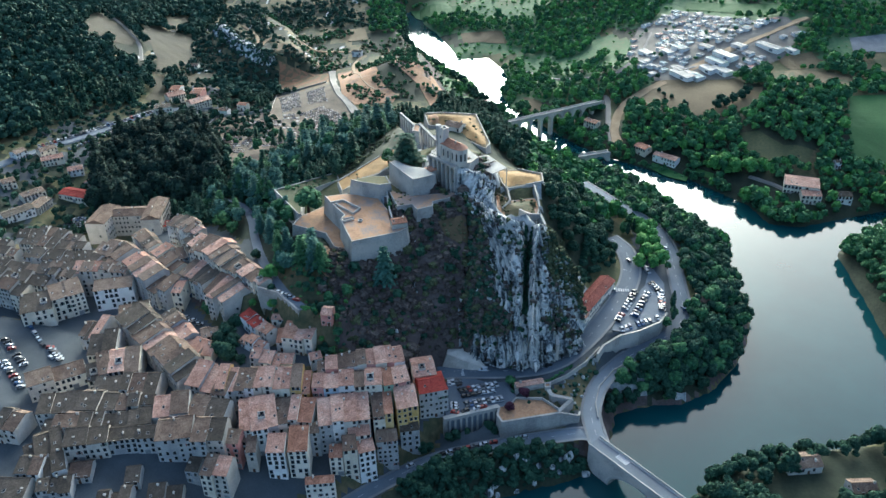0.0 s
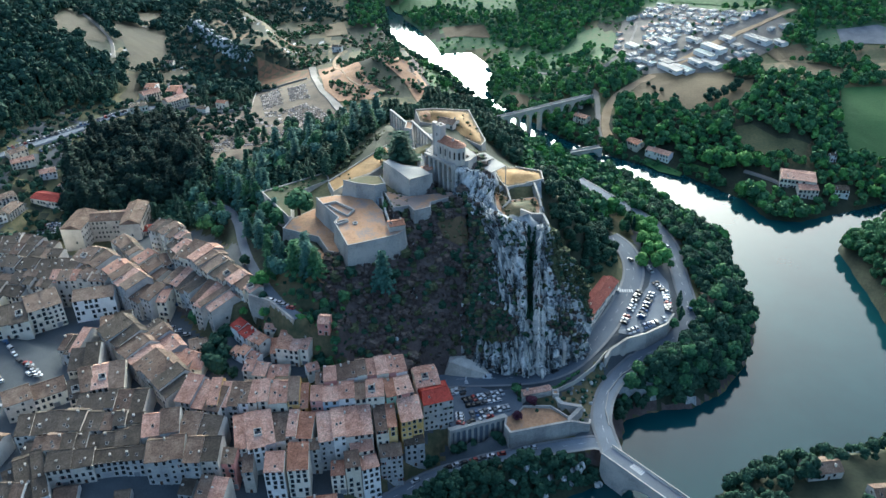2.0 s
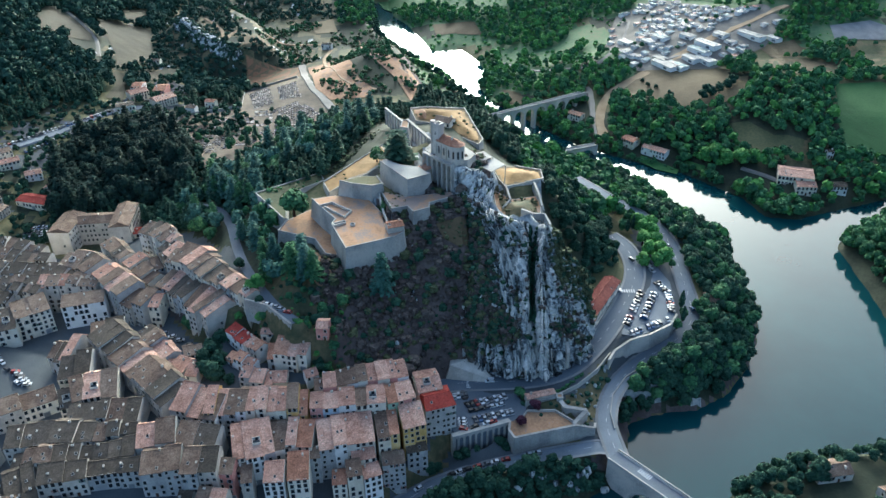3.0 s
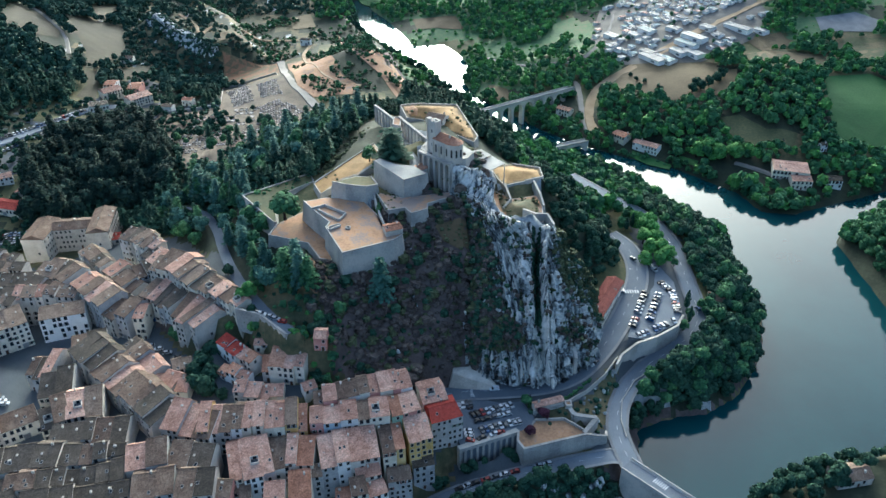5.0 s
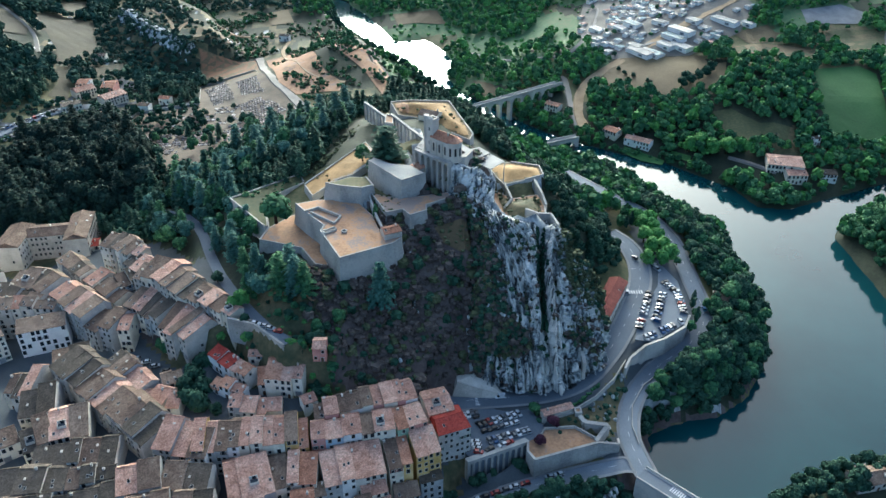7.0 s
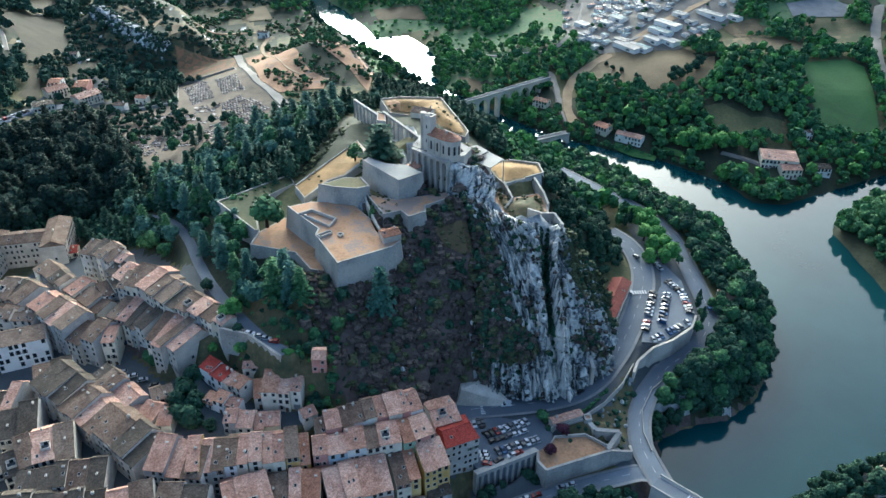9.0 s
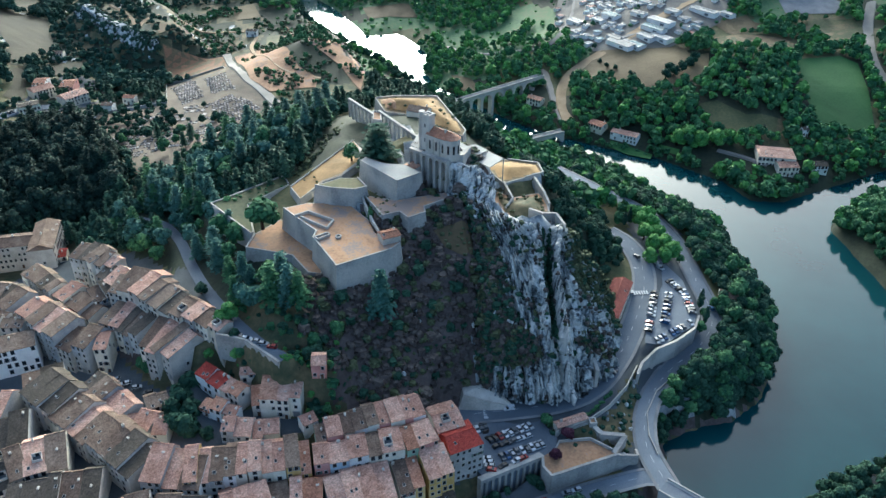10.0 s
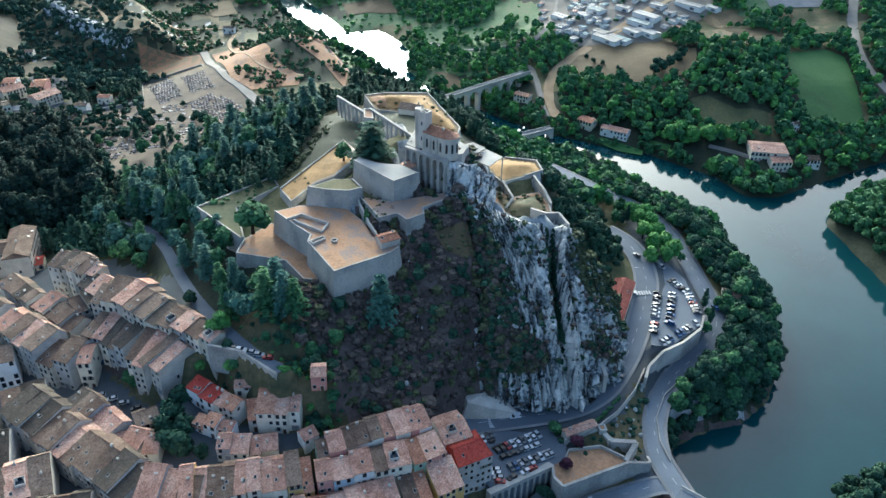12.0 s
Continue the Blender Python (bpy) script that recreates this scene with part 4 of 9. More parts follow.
# ---- road bridge ----
def road_bridge():
    a, b = Vector(BRIDGE_LINE[0][:2]), Vector(BRIDGE_LINE[4][:2])
    run = (b - a).length
    turn = math.atan2(b.y - a.y, b.x - a.x)
    root = thing("road_bridge", "pale stone road bridge with one wide arch over the river", "bridge", Matrix.LocRotScale((a.x, a.y, 0), Euler((0, 0, turn)), None))
    deck = 15.1
    span0, span1, rise_ = 13.0, 45.0, 10.5
    cx, r = (span0 + span1) / 2, (span1 - span0) / 2
    n = 20
    inner = [(0, -4), (span0, -4)] + [(cx - r * math.cos(k * math.pi / n), 0.5 + rise_ * math.sin(k * math.pi / n)) for k in range(n + 1)] + [(span1, -4), (run, -4)]
    m = len(inner)
    bm = bmesh.new()
    sides = []
    for y in (-3.9, 3.9):
        lo = [bm.verts.new((x, y, z)) for x, z in inner]
        hi = [bm.verts.new((x, y, deck)) for x, _ in inner]
        sides.append((lo, hi))
        for k in range(m - 1):
            if abs(inner[k][0] - inner[k + 1][0]) > 1e-4:
                bm.faces.new((lo[k], lo[k + 1], hi[k + 1], hi[k]))
    for k in range(m - 1):
        bm.faces.new((sides[0][0][k], sides[0][0][k + 1], sides[1][0][k + 1], sides[1][0][k]))
    bmesh.ops.remove_doubles(bm, verts=bm.verts, dist=1e-4)
    bmesh.ops.recalc_face_normals(bm, faces=bm.faces)
    part("arch", bm, STONE, root)
    bm = bmesh.new()
    add_box(bm, Matrix.Translation((run / 2, 0, deck)), run, 7.0, 0.3)
    part("deck", bm, ASPHALT, root, "grey asphalt carriageway")
    for y in (-3.7, 3.7):
        bm = bmesh.new()
        add_box(bm, Matrix.Translation((run / 2, y, deck)), run, 0.5, 1.25)
        part("parapet", bm, CONCRETE, root, "pale stone parapet")
        bm = bmesh.new()
        add_box(bm, Matrix.Translation((run / 2, y * 0.86, deck + 0.3)), run, 0.9, 0.15)
        part("pavement", bm, CONCRETE, root)
    for k in range(n):
        bm = bmesh.new()
        q = [(cx - rr * math.cos(t * math.pi / n), 0.5 + (rise_ + rr - r) * math.sin(t * math.pi / n)) for rr, t in ((r, k + 0.04), (r, k + 0.96), (r + 0.9, k + 0.96), (r + 0.9, k + 0.04))]
        f0 = [bm.verts.new((x, -4.05, z)) for x, z in q]
        f1 = [bm.verts.new((x, -3.85, z)) for x, z in q]
        bm.faces.new(f0)
        for i in range(4):
            bm.faces.new((f0[i], f0[(i + 1) % 4], f1[(i + 1) % 4], f1[i]))
        bmesh.ops.recalc_face_normals(bm, faces=bm.faces)
        part("arch_stone", bm, CONCRETE, root)


road_bridge()
LANES += [([p[:2] for p in pts], w / 2 + 1.5) for _, pts, w in ROADS] + [([p[:2] for p in BRIDGE_LINE], 6.0)]
# ---- the cliff ----


def cliff(lines, nu, nv, label, relief_=1.0, gash=1.0):
    """A rock face lofted from its top edge to its foot, then broken into upright ribs, ledges and clefts."""
    rows = [np.array(r) for r in lines]
    u = np.linspace(0, len(rows[0]) - 1, nu)
    grid = np.stack([np.stack([np.interp(u, np.arange(len(r)), r[:, k]) for k in range(3)], 1) for r in rows])
    v = np.linspace(0, len(rows) - 1, nv)
    i = np.clip(v.astype(int), 0, len(rows) - 2)
    f = (v - i)[:, None, None]
    f = f * f * (3 - 2 * f) * 0.4 + f * 0.6
    p = grid[i] * (1 - f) + grid[i + 1] * f
    du, dv = np.gradient(p, axis=1), np.gradient(p, axis=0)
    nrm = np.cross(dv, du)
    nrm /= np.linalg.norm(nrm, axis=2)[:, :, None] + 1e-9
    if nrm[nv // 2, nu // 2] @ np.array((0, -1, 0.5)) < 0:
        nrm = -nrm
    s = np.cumsum(np.linalg.norm(du, axis=2), axis=1)
    z = p[:, :, 2]
    rag = np.array([noise.fractal(Vector(q) * 0.23, 1.0, 2.0, 5) for q in p.reshape(-1, 3)]).reshape(nv, nu)
    rag = rag * 1.6 + 0.7 * np.array([noise.fractal(Vector(q) * 0.8, 1.0, 2.0, 4) for q in p.reshape(-1, 3)]).reshape(nv, nu)
    lean = 0.55 * rag + s + 1.2 * np.sin(z / 17.0) + 0.1 * z
    rib = np.abs(np.sin(lean * 0.55 + 0.8 * np.sin(lean * 0.23))) ** 0.7 * 2.6 + np.abs(np.sin(lean * 1.45 + 0.6 * np.sin(z / 9))) * 1.5 + 0.4 * np.sin(lean * 4.1 + np.sin(z / 3.1))
    ledge = 0.5 * np.sin(z * 0.55 + 1.5 * np.sin(s * 0.21)) + 0.4 * np.abs(np.sin(z * 1.3 + 2 * np.sin(s * 0.33)))
    at_u, at_v = np.linspace(0, 1, nu)[None, :], np.linspace(0, 1, nv)[:, None]
    cleft = -13.0 * gash * np.exp(-((at_u - 0.565 + 0.09 * at_v) / 0.021) ** 2) * np.clip((0.62 - at_v) / 0.25, 0, 1)
    fin = 5.5 * gash * np.exp(-((at_u - 0.61 + 0.07 * at_v) / 0.013) ** 2) + 2.6 * gash * np.exp(-((at_u - 0.50 + 0.06 * at_v) / 0.02) ** 2)
    edge = np.minimum(1, np.minimum(np.arange(nu), np.arange(nu)[::-1]) / 12)[None, :] * np.minimum(1, np.minimum(np.arange(nv), np.arange(nv)[::-1]) / 8)[:, None]
    out = p + nrm * (relief_ * (rib + ledge + cleft + fin + 1.5 * rag) * edge + 1.3 - 3.0 * (1 - edge))[:, :, None]
    ids_ = np.arange(nu * nv).reshape(nv, nu)
    quads = np.stack([ids_[:-1, :-1], ids_[1:, :-1], ids_[1:, 1:], ids_[:-1, 1:]], -1).reshape(-1, 4)
    tagged(new("cliff", fast_mesh("cliff", out.reshape(-1, 3), quads, CLIFF)), label, "cliff", kind="structure")
    return out


cliff_points = cliff((CLIFF_TOP, CLIFF_UPPER, CLIFF_MID, CLIFF_LOW, CLIFF_FOOT), 300, 240, "pale grey limestone cliff in upright ribs below the citadel")
CRAG_TOP = [(12.3, 97.4, 97.5), (16.5, 97.9, 97), (21.1, 99.7, 95.5), (26.6, 102.5, 91), (31.4, 103.2, 86), (35.7, 101.3, 82)]
CRAG_MID = [(13, 98.7, 88), (16.7, 97, 88), (20.5, 92.6, 87), (24.9, 89.2, 84.5), (29.2, 84.8, 82), (33.6, 81.3, 80)]
CRAG_FOOT = [(13.4, 97, 79.5), (15.7, 93.6, 79), (18.7, 88.9, 78), (23.3, 83, 76), (27.9, 77.5, 74.5), (33.3, 74.1, 73)]
cliff((CRAG_TOP, CRAG_MID, CRAG_FOOT), 110, 60, "pale limestone crag below the chapel terrace", 0.7, 0.0)
RIDGE_FOOT = [(-252, 600, 12), (-241, 582, 12), (-226, 556, 11), (-213, 536, 11), (-199, 514, 10), (-186, 500, 9), (-172, 490, 8), (-164, 488, 8)]
RIDGE_MID = [(x + 3, y + 7, z + 14 + 3 * (k % 2)) for k, (x, y, z) in enumerate(RIDGE_FOOT)]
RIDGE_TOP = [(x + 6, y + 17, z + (20, 26, 27, 24, 28, 25, 22, 16)[k]) for k, (x, y, z) in enumerate(RIDGE_FOOT)]
ridge_face = cliff((RIDGE_TOP, RIDGE_MID, RIDGE_FOOT), 150, 50, "weathered grey limestone face of a far ridge", 1.0, 0.0)
gen_ = np.random.default_rng(5)
ridge_face = ridge_face.reshape(-1, 3)[gen_.integers(0, 7500, 520)]
vs, fs = [], []
for k, q in enumerate(ridge_face):
    v, f = LOW["shrub"][k % 4]
    vs.append(v * gen_.uniform(0.8, 2.2) + q)
    fs.append(f + sum(len(a) for a in vs[:-1]))
tagged(new("ridge_shrubs", fast_mesh("ridge_shrubs", np.concatenate(vs), np.concatenate(fs), LEAF_HILL)), "dark shrubs clinging to the rock of a far ridge", "scrub", kind="stuff")
flat = cliff_points.reshape(-1, 3)
pick = gen_.integers(0, len(flat), 11000)
tufts = flat[pick]
along, down = (pick % 300) / 299, (pick // 300) / 239
green = wobble(tufts[:, 0], tufts[:, 2], 6, 1)
# bare rock keeps to a band that narrows downwards and to the ledges at the foot
left_ = np.interp(down, (0.0, 0.12, 0.25, 0.45, 0.55, 0.66, 0.72, 1.0), (0.0, 0.10, 0.20, 0.25, 0.38, 0.38, 0.10, 0.04))
edge_ = np.clip((left_ - along) / 0.05 + 0.4, 0, 1)
right_ = np.clip((along - 0.64) / 0.05, 0, 1) * np.clip(1.4 - 3.2 * down, 0, 1)
low_ = 0.55 * (np.clip((along - 0.64) / 0.04, 0, 1) + (along < 0.42)) * (down > 0.45) * np.where(down > 0.68, 0.3, 0.75)
cleft_ = (np.abs(along - 0.565 + 0.09 * down) < 0.016) * (down < 0.5) * (down > 0.04)
keep_ = green * 0.3 + 3.0 * cleft_ + 1.3 * right_ + 1.6 * edge_ + low_ * np.clip(0.5 + green, 0, 1) + gen_.uniform(-0.9, 0.25, len(pick)) - 0.3 * (down > 0.64) > 0.15
rim = cliff_points[30:, :9].reshape(-1, 3)[gen_.integers(0, 210 * 9, 420)] + gen_.normal(0, 1.2, (420, 3))
# extra shrubs, all dark, packed in to stand for the cleft's shade
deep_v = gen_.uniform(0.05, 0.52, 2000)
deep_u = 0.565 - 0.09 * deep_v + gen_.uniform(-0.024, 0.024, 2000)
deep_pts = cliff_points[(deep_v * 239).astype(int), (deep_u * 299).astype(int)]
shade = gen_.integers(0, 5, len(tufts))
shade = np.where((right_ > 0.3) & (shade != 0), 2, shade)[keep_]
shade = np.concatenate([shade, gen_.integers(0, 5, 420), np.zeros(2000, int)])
tufts, grown = np.concatenate([tufts[keep_], rim, deep_pts]), np.concatenate([(1 + 0.1 * right_ + 0.5 * edge_)[keep_], np.full(420, 1.9), np.full(2000, 0.9)])
for mat, pick_, label in ((LEAF_DARK, shade < 2, "dark shrubs on the cliff, packed into the cleft to darken it"), (LEAF_OLIVE, shade == 2, "olive scrub on the ledges of the cliff"), (TWIGS, shade > 2, "leafless brown scrub on the cliff")):
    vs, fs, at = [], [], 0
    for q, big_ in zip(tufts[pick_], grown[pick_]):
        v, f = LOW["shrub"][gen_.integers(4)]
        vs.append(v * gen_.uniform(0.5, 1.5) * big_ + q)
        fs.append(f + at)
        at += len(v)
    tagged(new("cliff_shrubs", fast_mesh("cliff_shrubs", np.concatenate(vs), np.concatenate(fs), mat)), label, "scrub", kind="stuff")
wall_run("rock_fort", [(52.5, 26.5), (56.7, 27.6), (61.9, 25.3), (61.5, 18.4)], (37.5, 38, 37.5, 36), 27, 1.4, STONE, "small ruined stone fort on a ledge of the cliff")
wall_run("rock_wall", [(46.5, 78.7), (51.4, 73.8), (57.3, 73.6), (58.7, 65)], (80.5, 80.5, 80, 79), 72, 0.9, STONE, "pale stone wall on the edge of the cliff")
# ---- town houses ----
def tile_material(name, stops):
    m = material(name, stops, 0.25, fine=2.6, bump=0, spread=0.16, grain=0.9)
    n, ln = m.node_tree.nodes, m.node_tree.links.new
    tc, wave = n.new("ShaderNodeTexCoord"), n.new("ShaderNodeTexWave")
    wave.inputs["Scale"].default_value, wave.inputs["Distortion"].default_value = 1.1, 1.5
    wave.inputs["Detail"].default_value = 2
    speck, dark, mul = n.new("ShaderNodeTexNoise"), n.new("ShaderNodeMapRange"), n.new("ShaderNodeMix")
    speck.inputs["Scale"].default_value, speck.inputs["Detail"].default_value, speck.inputs["Roughness"].default_value = 1.3, 8, 0.8
    ln(tc.outputs["Object"], speck.inputs["Vector"])
    ln(speck.outputs["Fac"], dark.inputs["Value"])
    dark.inputs["From Min"].default_value, dark.inputs["From Max"].default_value = 0.36, 0.62
    dark.inputs["To Min"].default_value, dark.inputs["To Max"].default_value = 0.42, 1.3
    mul.data_type, mul.blend_type = "RGBA", "MULTIPLY"
    mul.inputs["Factor"].default_value = 1.0
    base = n["Principled BSDF"].inputs["Base Color"].links[0].from_socket
    ln(base, mul.inputs["A"])
    ln(dark.outputs[0], mul.inputs["B"])
    ln(mul.outputs["Result"], n["Principled BSDF"].inputs["Base Color"])
    bp = n.new("ShaderNodeBump")
    bp.inputs["Strength"].default_value, bp.inputs["Distance"].default_value = 0.7, 0.12
    ln(tc.outputs["Object"], wave.inputs["Vector"])
    ln(wave.outputs["Fac"], bp.inputs["Height"])
    ln(bp.outputs[0], n["Principled BSDF"].inputs["Normal"])
    return m


TILES = {"pink": tile_material("rose_tiles", ["a67e6b", "c29884", "d6b29d"]),
         "brown": tile_material("brown_tiles", ["665448", "7b6859", "907e6e"]),
         # grey-brown tiles, darkened further to carry the vignetting over the west
         "grey": tile_material("dim_grey_tiles", ["4a433a", "595147", "695f54"]),
         "maroon": tile_material("maroon_tiles", ["5f2f2b", "743b35", "864a42"]),
         "red": tile_material("new_red_tiles", ["842f27", "9e3f35", "ad4f44"]),
         "orange": tile_material("orange_tiles", ["966b55", "af7f67", "c4997f"])}
WALLS = {k: material(k + "_render", v, 0.2, fine=1.6, bump=0.15, spread=0.15) for k, v in {
    "stone": ["aca69b", "c3bcb0", "d3ccc1"], "cream": ["cdc3ae", "dfd6c3", "eae2d2"], "white": ["d6d4cf", "e5e2dc", "efece6"],
    "ochre": ["bd9c5c", "d2b272", "ddc389"], "pink": ["ab756a", "c48d82", "d2a398"], "blue": ["90a2ae", "aabac4", "bac8d0"],
    "green": ["8ba58f", "a3b9a4", "b5c7b4"], "grey": ["979797", "afaeab", "c0beb9"]}.items()}
GLASS = bpy.data.materials.new("window_glass")
GLASS.use_nodes = True
GLASS.node_tree.nodes["Principled BSDF"].inputs["Base Color"].default_value = (0.02, 0.025, 0.03, 1)
GLASS.node_tree.nodes["Principled BSDF"].inputs["Roughness"].default_value = 0.12
FRAME = material("window_frame_paint", ["a5a39c", "c2c0b8"], 1.0, bump=0)
SHUTTERS = [material("shutter_" + k, v, 1.0, bump=0.1) for k, v in (("brown", ["4a362a", "5c4536"]), ("green", ["3c5548", "4d6a59"]), ("grey", ["77797b", "8f9192"]), ("blue", ["566a7c", "6c8092"]), ("red", ["6e3a30", "86483c"]))]


def window_mesh(w, h):
    """A window seen from -y: a raised surround round a recessed dark pane, in one piece."""
    bm = bmesh.new()
    rings = []
    for gx_, gz_, y in ((w / 2 + 0.14, 0.14, 0.03), (w / 2 + 0.14, 0.14, -0.1), (w / 2, 0, -0.1), (w / 2, 0, -0.015)):
        rings.append([bm.verts.new((sx * gx_, y, h / 2 + sz * (h / 2 + gz_))) for sx, sz in ((-1, -1), (1, -1), (1, 1), (-1, 1))])
    for a, b in zip(rings, rings[1:]):
        for i in range(4):
            j = (i + 1) % 4
            bm.faces.new((a[i], a[j], b[j], b[i]))
    bm.faces.new(rings[-1]).material_index = 1
    bmesh.ops.recalc_face_normals(bm, faces=bm.faces)
    return bm_mesh("window", bm, [FRAME, GLASS])


def shutter_mesh(w, h, mat):
    bm = bmesh.new()
    add_box(bm, Matrix.Translation((0, -0.05, 0)), w, 0.07, h)
    return bm_mesh("shutter", bm, mat)


WINDOW_MESHES = [window_mesh(1.25, 1.9), window_mesh(1.1, 1.5), window_mesh(1.4, 2.1)]
SHUTTER_MESHES = [shutter_mesh(0.5, 1.5, m) for m in SHUTTERS]


def door_mesh(w, h, mat):
    bm = bmesh.new()
    for x, z, sx, sz in ((0, h, w + 0.4, 0.2), (-w / 2 - 0.1, 0, 0.2, h), (w / 2 + 0.1, 0, 0.2, h)):
        add_box(bm, Matrix.Translation((x, -0.05, z)), sx, 0.16, sz, 0)
    add_box(bm, Matrix.Translation((0, 0, 0)), w, 0.08, h, 1)
    return bm_mesh("door", bm, [FRAME, mat])


DOOR_MESHES = [door_mesh(1.2, 2.2, SHUTTERS[0]), door_mesh(2.4, 2.6, SHUTTERS[2])]


def chimney_mesh():
    bm = bmesh.new()
    add_box(bm, Matrix.Identity(4), 0.9, 0.6, 1.6)
    add_box(bm, Matrix.Translation((0, 0, 1.6)), 1.1, 0.8, 0.14)
    for x in (-0.25, 0.25):
        bmesh.ops.create_cone(bm, cap_ends=True, segments=8, radius1=0.15, radius2=0.12, depth=0.4, matrix=Matrix.Translation((x, 0, 1.92)))
    return bm_mesh("chimney", bm, WALLS["stone"])


def skylight_mesh():
    bm = bmesh.new()
    add_box(bm, Matrix.Identity(4), 1.0, 1.3, 0.12, 0)
    add_box(bm, Matrix.Translation((0, 0, 0.1)), 0.8, 1.1, 0.05, 1)
    return bm_mesh("skylight", bm, [FRAME, GLASS])


def terrace_mesh():
    """An open terrace let into a roof: pale walls round a dark floor, with a door at the back."""
    bm = bmesh.new()
    for x, y, sx, sy, h in ((0, -1.2, 3.2, 0.2, 0.9), (0, 1.2, 3.2, 0.2, 1.9), (-1.5, 0, 0.2, 2.2, 1.3), (1.5, 0, 0.2, 2.2, 1.3)):
        add_box(bm, Matrix.Translation((x, y, -0.4)), sx, sy, h + 0.4, 0)
    add_box(bm, Matrix.Translation((0, 0, -0.4)), 2.8, 2.2, 0.75, 1)
    add_box(bm, Matrix.Translation((0.2, 1.06, 0.35)), 1.3, 0.12, 1.4, 2)
    return bm_mesh("roof_terrace", bm, [WALLS["stone"], PAVING, GLASS])


CHIMNEY, SKYLIGHT, TERRACE = chimney_mesh(), skylight_mesh(), terrace_mesh()
rng = random.Random(7)
HOUSES = []


def put_part(name, me, parent, m):
    ob = new(name, me)
    ob.parent = parent
    ob.matrix_basis = m
    return ob


def gable_roof(w, d, rise, ridge, over=0.35, thick=0.22, hip=0.0):
    """Two tiled slopes on a w by d plan, ridge along x at y = ridge, with eaves, thickness and a ridge roll."""
    bm = bmesh.new()
    fy, by, ex = -d / 2 - over, d / 2 + over, w / 2 + 0.08
    zf, zb = -rise * over / (d / 2 + ridge), -rise * over / (d / 2 - ridge)
    top = [(-ex, fy, zf), (ex, fy, zf), (ex - hip, ridge, rise), (-ex + hip, ridge, rise), (ex, by, zb), (-ex, by, zb)]
    hi = [bm.verts.new((x, y, z + thick)) for x, y, z in top]
    lo = [bm.verts.new((x, y, z)) for x, y, z in top]
    for f in ((0, 1, 2, 3), (3, 2, 4, 5)):
        bm.faces.new([hi[i] for i in f])
        bm.faces.new([lo[i] for i in f[::-1]])
    ring = (0, 1, 2, 4, 5, 3) if not hip else (0, 1, 4, 5)
    for i, j in zip(ring, ring[1:] + ring[:1]):
        bm.faces.new((lo[i], lo[j], hi[j], hi[i]))
    if hip:
        bm.faces.new((hi[1], hi[4], hi[2]))
        bm.faces.new((hi[5], hi[0], hi[3]))
    add_box(bm, Matrix.Translation((0, ridge, rise + thick - 0.05)), 2 * (ex - hip), 0.35, 0.16)
    bmesh.ops.recalc_face_normals(bm, faces=bm.faces)
    return bm


